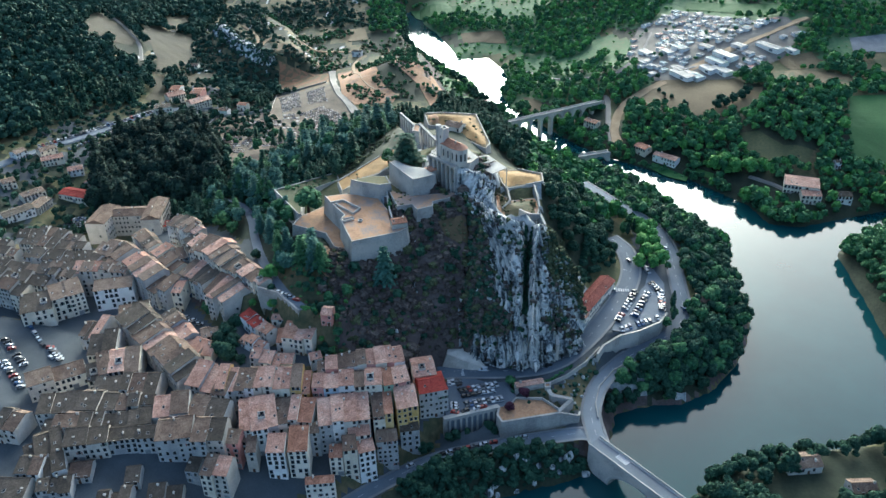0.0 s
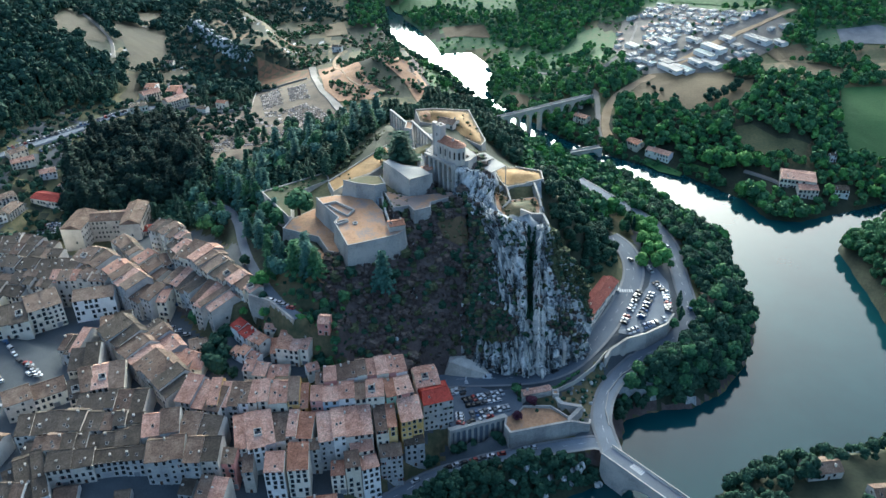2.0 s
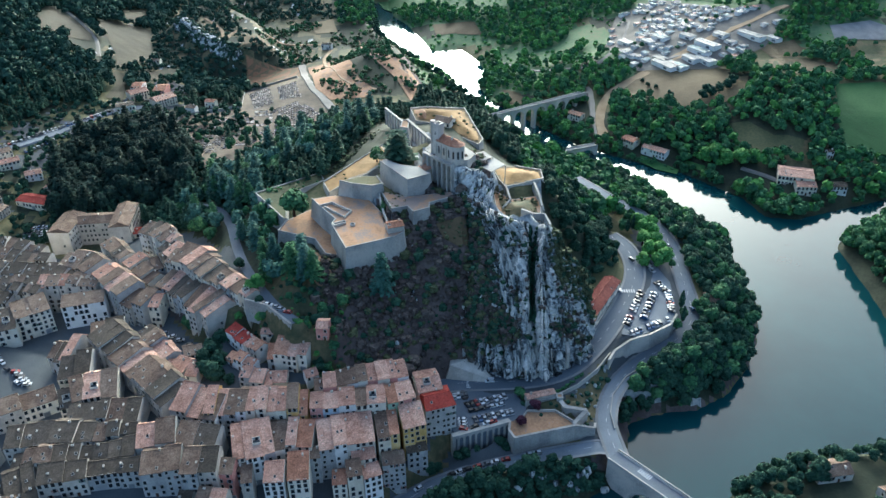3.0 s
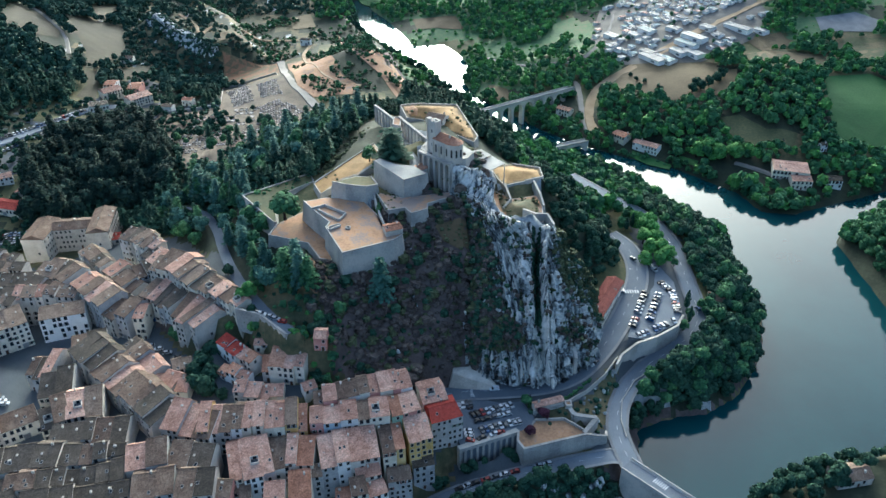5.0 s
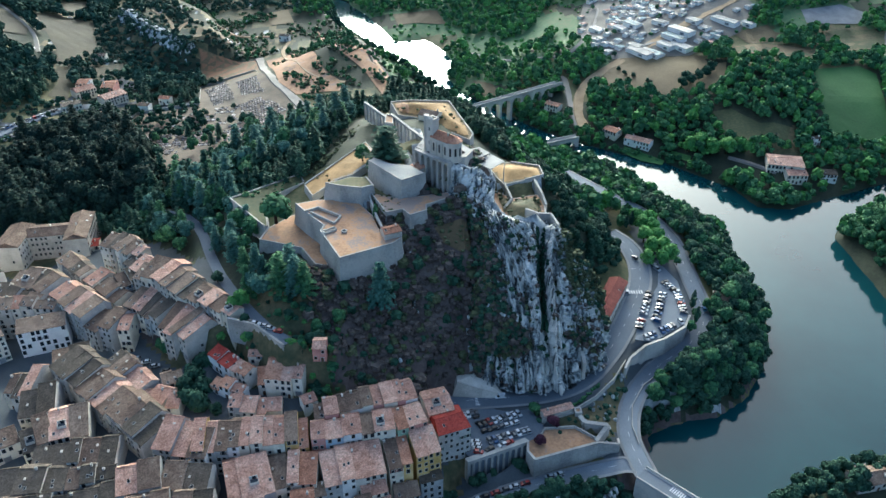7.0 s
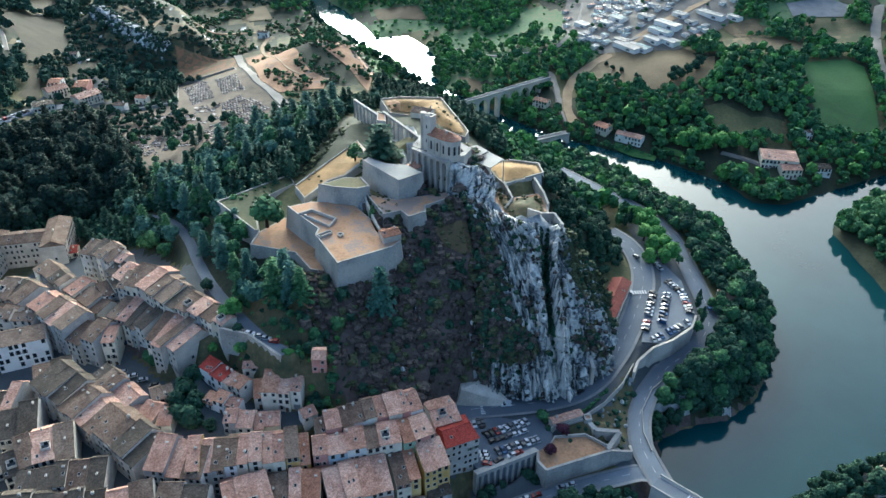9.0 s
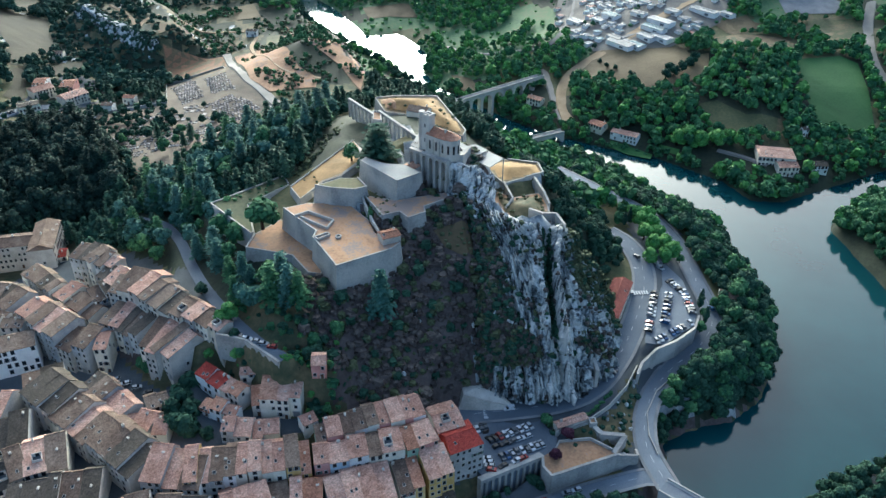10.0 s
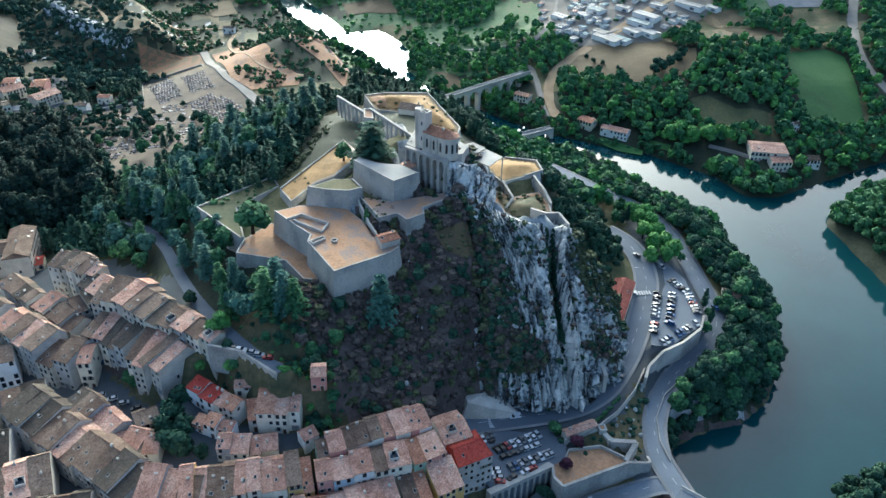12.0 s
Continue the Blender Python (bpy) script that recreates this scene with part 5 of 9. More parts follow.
def house(x, y, turn, w, d, eave, rise, wall, tiles, label, floors=None, shut=None, base=None, hip=0.0, group="", window_share=1.0, ridge=None, sides=True, name="town_house"):
    """A house with its long side along the row; turn is the angle of its x axis; its front looks to its -y."""
    c, s = math.cos(turn), math.sin(turn)
    corners = [(x + c * u * w / 2 - s * v * d / 2, y + s * u * w / 2 + c * v * d / 2) for u in (-1, 1) for v in (-1, 1)]
    gs = [gz(px, py) for px, py in corners]
    low = min(gs) - 0.6 if base is None else base
    front = (gs[0] + gs[2]) / 2 if base is None else base
    eave = max(eave, min(max(gs) + 3.0, eave + 1.5))
    H = thing(name, label, "house", Matrix.LocRotScale((x, y, low), Euler((0, 0, turn)), None), group)
    h = eave - low
    ridge = rng.uniform(-0.12, 0.18) * d if ridge is None else ridge
    bm = bmesh.new()
    prof = [(-d / 2, 0), (d / 2, 0), (d / 2, h), (ridge, h + (0 if hip else rise)), (-d / 2, h)]
    if hip:
        prof = [(-d / 2, 0), (d / 2, 0), (d / 2, h), (-d / 2, h)]
    a = [bm.verts.new((-w / 2, py, pz)) for py, pz in prof]
    b = [bm.verts.new((w / 2, py, pz)) for py, pz in prof]
    bm.faces.new(a[::-1])
    bm.faces.new(b)
    for i in range(len(prof)):
        j = (i + 1) % len(prof)
        bm.faces.new((a[i], a[j], b[j], b[i]))
    bmesh.ops.recalc_face_normals(bm, faces=bm.faces)
    part("wall", bm, WALLS[wall], H)
    put_part("roof", bm_mesh("roof", gable_roof(w, d, rise, ridge, hip=hip), TILES[tiles]), H, Matrix.Translation((0, 0, h)))
    tall = eave - front
    floors = max(2, min(6, int(tall / 2.7))) if floors is None else floors
    step = tall / floors
    cols = max(1, int(w / 2.3))
    shut = rng.choice([None, 0, 0, 1, 2, 3, 4]) if shut is None else shut
    wm = rng.choice(WINDOW_MESHES[:2] * 2 + WINDOW_MESHES[2:])
    for k in range(floors):
        zz = front - low + step * k + step * (0.3 if k else 0.36)
        for i in range(cols):
            if rng.random() > 0.8 * window_share:
                continue
            xx = (i + 0.5 - cols / 2) * w / cols + rng.uniform(-0.28, 0.28)
            if k == 0 and i == cols // 2:
                put_part("door", DOOR_MESHES[rng.random() < 0.3], H, Matrix.Translation((xx, -d / 2, front - low)))
                continue
            win = put_part("window", wm, H, Matrix.Translation((xx, -d / 2, zz)))
            if shut is not None and shut >= 0 and rng.random() < 0.16:
                for sx in (-0.9, 0.9):
                    put_part("shutter", SHUTTER_MESHES[shut], win, Matrix.Translation((sx, 0, 0)))
    if sides:
        for k in range(1, floors):
            for sx in (-1, 1):
                if rng.random() < 0.3:
                    put_part("window", WINDOW_MESHES[1], H, Matrix.LocRotScale((sx * w / 2, rng.uniform(-0.25, 0.25) * d, front - low + step * k + step * 0.36), Euler((0, 0, sx * math.pi / 2)), None))
    slope = rise / (d / 2)
    if rng.random() < 0.75:
        px, py = rng.uniform(-0.4, 0.4) * w, rng.uniform(-0.25, 0.25) * d
        put_part("chimney", CHIMNEY, H, Matrix.LocRotScale((px, py, h + rise - abs(py - ridge) * slope - 0.5), Euler((0, 0, rng.choice((0, 1.57)))), Vector((1, 1, rng.uniform(0.8, 1.15)))))
    for _ in range(rng.choice((0, 0, 1, 1, 2))):
        px, py = rng.uniform(-0.35, 0.35) * w, rng.uniform(-0.42, -0.12) * d
        put_part("skylight", SKYLIGHT, H, Matrix.LocRotScale((px, py, h + rise - (ridge - py) * rise / (d / 2 + ridge) + 0.2), Euler((math.atan(rise / (d / 2 + ridge)), 0, 0)), None))
    if w > 5.5 and d > 7 and not hip and name == "town_house" and rng.random() < 0.07:
        py = -0.2 * d
        put_part("roof_terrace", TERRACE, H, Matrix.Translation((rng.uniform(-0.2, 0.2) * w, py, h + rise - (ridge - py) * rise / (d / 2 + ridge) + 0.1)))
    HOUSES.append((x, y, w, d))
    return H


TILE_WORDS = {"pink": "rose-coloured tiled roof", "brown": "brown tiled roof", "grey": "dark grey-brown tiled roof", "red": "bright red tiled roof", "orange": "orange tiled roof"}
WALL_WORDS = {"stone": "bare stone", "cream": "cream-rendered", "white": "white-rendered", "ochre": "ochre-yellow", "pink": "salmon-pink", "blue": "pale blue", "green": "pale green", "grey": "grey-rendered"}


def along(line, u):
    """The point at the share u of a line's length."""
    legs = [(Vector(p), Vector(q)) for p, q in zip(line, line[1:])]
    left = u * sum((q - p).length for p, q in legs)
    for p, q in legs:
        if left <= (q - p).length + 1e-6:
            return p.lerp(q, left / max((q - p).length, 1e-6))
        left -= (q - p).length
    return Vector(line[-1])


def block(front, back, roof_z, walls, tiles, seed, width=(5.5, 8.0), group="terraced houses of the old town"):
    """Deep houses wall to wall between two eaves lines, each with a long slope to the front; roof_z: height of the roofs at the front and at the back."""
    rng.seed(seed)
    rows = max(1, round(sum((Vector(b) - Vector(a)).length for a, b in zip(front, back)) / len(front) / 14))
    run = (sum((Vector(b) - Vector(a)).length for line in (front, back) for a, b in zip(line, line[1:]))) / 2
    for r in range(rows):
        n = max(1, round(run / rng.uniform(*width) * 1.15))
        cuts = [0.0] + [(i + rng.uniform(-0.2, 0.2)) / n for i in range(1, n)] + [1.0]
        for u0, u1 in zip(cuts, cuts[1:]):
            corner = [along(front, u).lerp(along(back, u), v / rows) for v in (r, r + 1) for u in (u0, u1)]
            side = (corner[1] - corner[0] + corner[3] - corner[2]) / 2
            deep = (corner[2] - corner[0] + corner[3] - corner[1]) / 2
            mid = sum(corner, Vector((0, 0))) / 4
            w = side.length
            d = abs(side.x * deep.y - side.y * deep.x) / max(w, 0.1)
            if d < 2.5 or w < 2.0:
                continue
            ridge = d * rng.uniform(0.2, 0.34)
            rise = (d / 2 + ridge) * rng.uniform(0.19, 0.29)
            eave = roof_z[0] + (roof_z[1] - roof_z[0]) * r / rows - 0.6 + rng.uniform(-1.1, 1.1)
            mid = mid + deep.normalized() * rng.uniform(-0.7, 0.5)
            if rng.random() < 0.12:
                eave -= rng.uniform(1.5, 3.0)
            wl, tl = rng.choice(walls), rng.choice(tiles)
            turn = math.atan2(side.y, side.x) + rng.uniform(-0.02, 0.02)
            word = "terraced house" if r == 0 else "rear house"
            house(mid.x, mid.y, turn, w * 1.01, d * 1.02, eave, rise, wl, tl, "%s %s with a %s" % (WALL_WORDS[wl], word, TILE_WORDS[tl]), None if r == 0 else 1, None if r == 0 else -1, group=group, window_share=1.0 if r == 0 else 0.0, ridge=ridge, sides=r == 0 and rng.random() < 0.3, name="town_house" if r == 0 else "rear_house")


# darker walls for the west, where edge vignetting is put into the colour
DIM_WALLS = ["stone", "grey", "stone", "cream", "grey"]
PALE = ["cream", "white", "cream", "stone", "grey"]
OLD = ["pink", "pink", "brown", "pink", "pink", "pink", "brown", "orange"]
# two grey-brown tile sets, also kept dark for that vignetting
DIM_GREY = ["grey", "grey", "grey", "grey", "brown"]
DIM_BROWN = ["brown", "brown", "pink", "grey", "brown"]
WARM = ["pink", "orange", "brown", "pink"]
# upper town under the hill
block([(-137, 89.1), (-124.7, 77.8), (-110.6, 64), (-97.4, 52.7), (-87.6, 43.9)], [(-130.9, 98.8), (-115, 94.4), (-104.6, 79.5), (-95.1, 66.8), (-84.1, 49.4)], (57, 59), DIM_WALLS, DIM_BROWN, 101, (7, 9))
block([(-159.4, 121.5), (-146.9, 110.1), (-137.7, 106.3)], [(-151.1, 129.8), (-142.3, 125.3), (-134.5, 112)], (53, 53), DIM_WALLS, DIM_BROWN, 102)
block([(-149, 109.7), (-139.6, 97)], [(-133.1, 106.4), (-124.3, 101.2)], (52, 55), DIM_WALLS, DIM_BROWN, 103)
block([(-175.3, 89.7), (-163.1, 74.1), (-151.3, 63.4), (-142, 56.7), (-134.3, 60.2)], [(-167.6, 99.8), (-154.8, 89.4), (-149.4, 81), (-141.6, 75), (-134.4, 68.2)], (46, 46), DIM_WALLS, DIM_BROWN, 104)
block([(-182.6, 123.4), (-170.9, 108.5), (-158.9, 95.3)], [(-174.8, 129.3), (-164.2, 116.9), (-158.6, 105.5)], (45, 45), DIM_WALLS, DIM_BROWN, 105)
block([(-158, 94.7), (-150.4, 82.1), (-141.1, 76.3)], [(-160.2, 112.2), (-153.5, 107.7), (-143.5, 91.1)], (46, 46), DIM_WALLS, DIM_BROWN, 106)
block([(-144.6, 88.3), (-135, 92.3)], [(-148.4, 97.8), (-140.5, 103.2)], (48, 48), DIM_WALLS, DIM_BROWN, 107)
block([(-139.2, 73.8), (-129.7, 65.9), (-120.7, 56.5)], [(-130.8, 88.3), (-120.4, 83.2), (-111.8, 75.5)], (49, 49), DIM_WALLS, DIM_BROWN, 108)
block([(-120.1, 53.8), (-113.5, 43.4), (-103.5, 38.2)], [(-112.3, 67.6), (-101.7, 67.4), (-100, 55.9)], (50, 50), DIM_WALLS, DIM_BROWN, 109)
# the grey roofs of the western quarter
block([(-195, 105.6), (-179.5, 91.3), (-168.3, 81.5)], [(-203, 120.1), (-184.6, 119), (-165.2, 96.6)], (45, 45), DIM_WALLS, DIM_BROWN, 110)
block([(-245.4, 118.2), (-223.9, 110.4), (-203.8, 109.2)], [(-257.1, 133.6), (-236.4, 137.7), (-215.9, 126.1)], (43, 43), DIM_WALLS, DIM_GREY, 111)
block([(-233.2, 100.2), (-213.5, 94.8), (-194.1, 93.6), (-173.4, 83.2)], [(-243.8, 115.2), (-222.4, 107.5), (-202.5, 106.3), (-180.2, 92.9)], (44, 44), DIM_WALLS, DIM_GREY, 112)
block([(-210.3, 79.6), (-199.1, 76.7)], [(-230.6, 98.2), (-205.9, 93.1)], (44, 44), DIM_WALLS, DIM_GREY, 113)
block([(-197.8, 82), (-181.2, 82.2), (-168.6, 79.2)], [(-209.1, 93), (-193.3, 92.1), (-175.4, 86.4)], (45, 45), DIM_WALLS, DIM_BROWN, 114)
block([(-182, 65), (-163.1, 70.4)], [(-190.7, 76.3), (-169.6, 79)], (44, 44), ["cream", "white"], ["brown", "brown"], 115, (16, 20))
block([(-203.8, 57.2), (-188.7, 65.1)], [(-212.4, 69.1), (-199.9, 78.2)], (43, 43), ["cream"], ["brown"], 116, (9, 11))
block([(-214.4, 49.2), (-200.2, 54.3)], [(-227.8, 63.5), (-212.7, 69.5)], (42, 42), ["cream"], ["brown", "grey"], 117, (9, 12))
block([(-249.7, 83.8), (-229.5, 77), (-212.8, 73.2)], [(-262.4, 108.2), (-240.3, 99.4), (-220.7, 94.6)], (42, 42), DIM_WALLS, DIM_GREY, 118)
block([(-241.3, 73.6), (-220.3, 64.4)], [(-251.3, 86.4), (-230.9, 79.5)], (41, 41), DIM_WALLS, DIM_GREY, 119)
block([(-264.1, 111.1), (-243.5, 107.2)], [(-273.8, 129.9), (-261.2, 125.7)], (41, 41), DIM_WALLS, DIM_GREY, 120)
block([(-289.9, 99.6), (-271.5, 98.2), (-256.9, 97.2)], [(-309.1, 132.5), (-290.2, 132.4), (-273.8, 129.9)], (41, 41), DIM_WALLS, DIM_GREY, 121)
block([(-272.7, 70.4), (-243.3, 71.1)], [(-289.1, 98.3), (-256.3, 96)], (41, 41), DIM_WALLS, DIM_GREY, 122)
# west of the dark street
block([(-176, 29.3), (-163.5, 22.1)], [(-181.5, 41.1), (-170.5, 43.9)], (42, 42), DIM_WALLS, DIM_BROWN, 123)
block([(-165.7, 13.7), (-151.7, 13.9)], [(-175.3, 28.1), (-162.4, 31)], (43, 43), DIM_WALLS, DIM_BROWN, 124)
block([(-187.5, -10.8), (-164.8, 1.4)], [(-193.7, -2.2), (-171, 9.3)], (42, 42), ["stone", "cream"], ["brown"], 125, (9, 13))
# between the dark street and the inner lane
block([(-164.2, 40.1), (-147, 21.1), (-127.6, 0.4), (-116.9, -12.2)], [(-150.3, 50.3), (-132.6, 30.5), (-123.5, 19), (-107.2, 1.8)], (44, 45), DIM_WALLS, DIM_BROWN, 126)
block([(-142.8, 39.1), (-128.5, 21.2)], [(-134.4, 46), (-115.8, 23.4)], (44, 44), DIM_WALLS, DIM_BROWN, 127)
block([(-164.8, 43.8), (-151.9, 48)], [(-166.3, 53.7), (-150.1, 56.5)], (43, 43), DIM_WALLS, DIM_BROWN, 128)
block([(-116.6, -11.9), (-106.9, -15.9), (-96.1, -18.4)], [(-107.2, 1.8), (-97.8, -0.5), (-89.3, -2.8)], (43, 45), ["blue", "grey", "cream", "white"], WARM, 129)
block([(-125.6, 15.2), (-114.3, 9.7), (-107.2, 11.2)], [(-123.6, 22.9), (-118.7, 25.8), (-107.2, 17.9)], (41, 41), PALE, WARM, 130)
block([(-115.5, 21.9), (-106.9, 25.2)], [(-118.2, 30.1), (-110.6, 32.1)], (43, 43), DIM_WALLS, DIM_BROWN, 131)
# houses round the small square
block([(-98.7, 35.4), (-90.2, 25.9)], [(-94.1, 40.6), (-84.3, 30.3)], (47, 47), ["white", "cream"], ["red", "orange"], 132)
block([(-89.9, 26.7), (-80.4, 18.2)], [(-84.6, 31.5), (-79.1, 25.5)], (46, 46), PALE, WARM, 133)
block([(-79, 16.5), (-68, 12.8), (-58.5, 13.6)], [(-75.7, 25.2), (-67.8, 28.1), (-57.6, 20.9)], (46, 46), PALE, WARM, 134)
block([(-82.2, 28.5), (-75.9, 29.4)], [(-80.5, 33.8), (-74.6, 31.6)], (47, 47), PALE, WARM, 135, (7, 9))
block([(-97.7, 20.9), (-88.8, 14.8), (-82.5, 12.7)], [(-93.5, 25.7), (-86.8, 20.5), (-81.7, 16.9)], (44, 44), ["white"], WARM, 136)
block([(-90.3, 6.3), (-78.1, 2.2), (-68.2, 3.2)], [(-84.9, 11.9), (-75.9, 11.7), (-67, 10)], (43, 43), PALE, WARM, 137)
block([(-58.7, 2.4), (-53.7, 4.6)], [(-60.4, 7.5), (-54.8, 9.7)], (44, 44), PALE, WARM, 138)
# north side of the curved street
block([(-100.5, -15.9), (-89.6, -15.6), (-78.6, -15.9), (-66.4, -16.3), (-56.5, -16.1)], [(-98.9, 1), (-89.7, -0), (-78.6, -1.9), (-67.2, -1.8), (-58, -1.5)], (43, 45), ["ochre", "blue", "ochre", "cream", "white", "grey"], OLD, 139, (5, 7.5))
block([(-56.6, -15.1), (-44.3, -15.2), (-33, -14.5), (-21.6, -14.4), (-11.3, -11.3)], [(-54.2, 3.7), (-47.5, 4.4), (-38.8, 6.3), (-27.8, 8.7), (-16.2, 11)], (42, 48), ["green", "pink", "blue", "cream", "green", "pink", "white"], OLD, 140, (5, 7.5))
# from the curved street down to the river
block([(-83.7, -36.9), (-73.9, -35.2), (-65.1, -30.7), (-53, -30.9)], [(-90.6, -17.3), (-78, -14.7), (-65.3, -14.2), (-55, -15.6)], (37, 41), PALE, OLD, 141, (5.5, 8))
block([(-51.1, -32), (-40.9, -30.8), (-29.5, -28.9)], [(-54.7, -14.5), (-42.7, -12.5), (-30.2, -11.6)], (36, 40), PALE, OLD, 142, (5, 7))
block([(-27.8, -28.2), (-19.5, -26.3)], [(-29.7, -10.5), (-19.6, -9.9)], (36, 39), ["ochre", "pink", "cream"], OLD, 143, (5, 6))
block([(-17.6, -24.2), (-7.9, -21.4)], [(-19.1, -8.8), (-9.2, -8.1)], (36, 38), ["ochre", "pink"], ["orange", "pink"], 144, (5, 6))
block([(-71.2, -46.2), (-63.8, -45.7)], [(-74.5, -35.3), (-66.2, -35.4)], (35, 35), ["white"], OLD, 145, (7, 8))
block([(-62.5, -45.4), (-53.7, -45)], [(-65.2, -30.4), (-57, -29.9)], (34, 36), ["cream"], ["orange", "pink"], 146, (7, 9))
block([(-54.9, -34.4), (-51.1, -33.8)], [(-56.4, -27.7), (-51.9, -27.8)], (33, 33), ["grey"], OLD, 147)
block([(-37.9, -35.7), (-28.6, -33.9)], [(-39.6, -28.4), (-30, -26.4)], (32, 32), PALE, OLD, 148, (8, 9))
block([(-46.6, -42.6), (-36.6, -43.3), (-26.9, -38.9)], [(-46.6, -35.5), (-37.6, -33.6), (-28.1, -32.4)], (29, 29), ["cream", "white"], OLD, 149, (7, 9))
block([(-26, -34.6), (-16.5, -33.3)], [(-26.9, -27.2), (-17.7, -26.6)], (27, 27), ["grey", "stone"], ["grey", "brown"], 150, (7, 8))
block([(-15.6, -26.8), (-7.3, -25.5)], [(-16.7, -22), (-7.8, -20.6)], (25, 25), ["grey"], ["grey"], 151, (7, 8))
block([(-55.8, -54.6), (-43.2, -53)], [(-56.1, -50.4), (-44.2, -49.4)], (21, 21), ["cream", "white"], ["orange", "red"], 152, (8, 10))
block([(-80.3, -44.5), (-76.8, -44.5)], [(-84.2, -35.4), (-78.9, -34.9)], (34, 34), PALE, OLD, 154)
block([(-89.1, -43.8), (-82.7, -44.9)], [(-91.9, -35.1), (-85.4, -35.9)], (36, 36), ["pink"], DIM_BROWN, 155, (6, 7))
block([(-84.2, -39.3), (-77.9, -39.5)], [(-85.5, -34.1), (-79.1, -34.2)], (34, 34), ["blue"], DIM_BROWN, 156, (6, 7))
# south-west of the dark street
block([(-161, -4.1), (-149.5, -2.7), (-134.5, -1)], [(-169.5, 5.4), (-160.2, 12.3), (-147.5, 16)], (43, 44), DIM_WALLS, DIM_BROWN, 157)
block([(-154.1, -14.2), (-140.9, -14.7), (-120.9, -18)], [(-160.4, -4.9), (-149.1, -3.5), (-133.9, -1)], (43, 43), DIM_WALLS, DIM_GREY, 158)
block([(-175, -27.7), (-157.8, -26.8), (-140.1, -26.8), (-127, -22.8)], [(-180.6, -15.6), (-164.1, -12.7), (-144.8, -15), (-125.1, -17.9)], (42, 42), DIM_WALLS, DIM_GREY, 159)
block([(-170, -36.9), (-153.9, -35.7), (-136.9, -35), (-122.5, -34.2)], [(-175.3, -27.4), (-158, -26.5), (-140.3, -26.5), (-127.4, -23.2)], (41, 41), DIM_WALLS, DIM_GREY, 160)
block([(-155.8, -47.3), (-144.7, -45.6), (-132.9, -42.3), (-120, -41.5)], [(-161.3, -37), (-151.6, -35.5), (-137.2, -34.8), (-122.7, -34)], (40, 40), ["grey", "stone", "blue"], DIM_GREY, 161, (9, 13))
block([(-117.6, -45.3), (-102.4, -44.2)], [(-127, -19.2), (-111.9, -16.8)], (41, 44), ["stone", "grey"], ["pink", "brown"], 162, (8, 10))
block([(-101.1, -47), (-88.7, -46.1)], [(-110.9, -16.8), (-93.1, -21)], (41, 44), ["stone", "grey"], DIM_BROWN, 163, (7, 9))
block([(-173.9, -50.5), (-164.3, -49.7), (-157.9, -46.3)], [(-177.3, -42.4), (-172.4, -35), (-165, -32.7)], (39, 39), DIM_WALLS, DIM_GREY, 164)
block([(-169.3, -58.1), (-160.3, -58.5), (-154, -55.3)], [(-180, -48.3), (-167.8, -47.6), (-159.4, -44.3)], (36, 36), ["white", "grey"], DIM_GREY, 165)
block([(-163.3, -66.3), (-147.7, -65.8)], [(-163.9, -60.2), (-152.5, -56.1)], (34, 34), DIM_WALLS, DIM_GREY, 166)
block([(-187.9, -37.1), (-176.1, -38.9)], [(-197, -20.9), (-186.2, -24.6)], (40, 40), ["stone"], DIM_GREY, 167)
block([(-152.1, -57.3), (-142.7, -56.5)], [(-156.3, -48.9), (-147.8, -47.5)], (32, 32), ["grey"], DIM_GREY, 168)
block([(-138.4, -69.9), (-121.8, -70.4)], [(-138.6, -63.1), (-127.7, -60.6)], (30, 30), DIM_WALLS, DIM_GREY, 169)
block([(-128.5, -58.9), (-122.1, -58.5)], [(-132.4, -50.6), (-126.6, -49.6)], (30, 30), ["grey"], DIM_GREY, 170)
block([(-118.8, -66.3), (-103.1, -65.9)], [(-119.5, -58.7), (-107.7, -56.8)], (28, 28), DIM_WALLS, DIM_GREY, 171)
block([(-95.6, -58.8), (-84.1, -59.7)], [(-98.6, -45.9), (-87.3, -49.2)], (33, 34), ["cream", "stone"], DIM_BROWN, 172, (7, 9))
block([(-104.4, -53.4), (-98.3, -55.1)], [(-106.2, -45.8), (-101.1, -46)], (31, 31), ["grey"], DIM_GREY, 173)
block([(-181.5, -70.4), (-163, -71.2)], [(-189.3, -57.7), (-170.4, -58)], (33, 33), DIM_WALLS, DIM_GREY, 174)

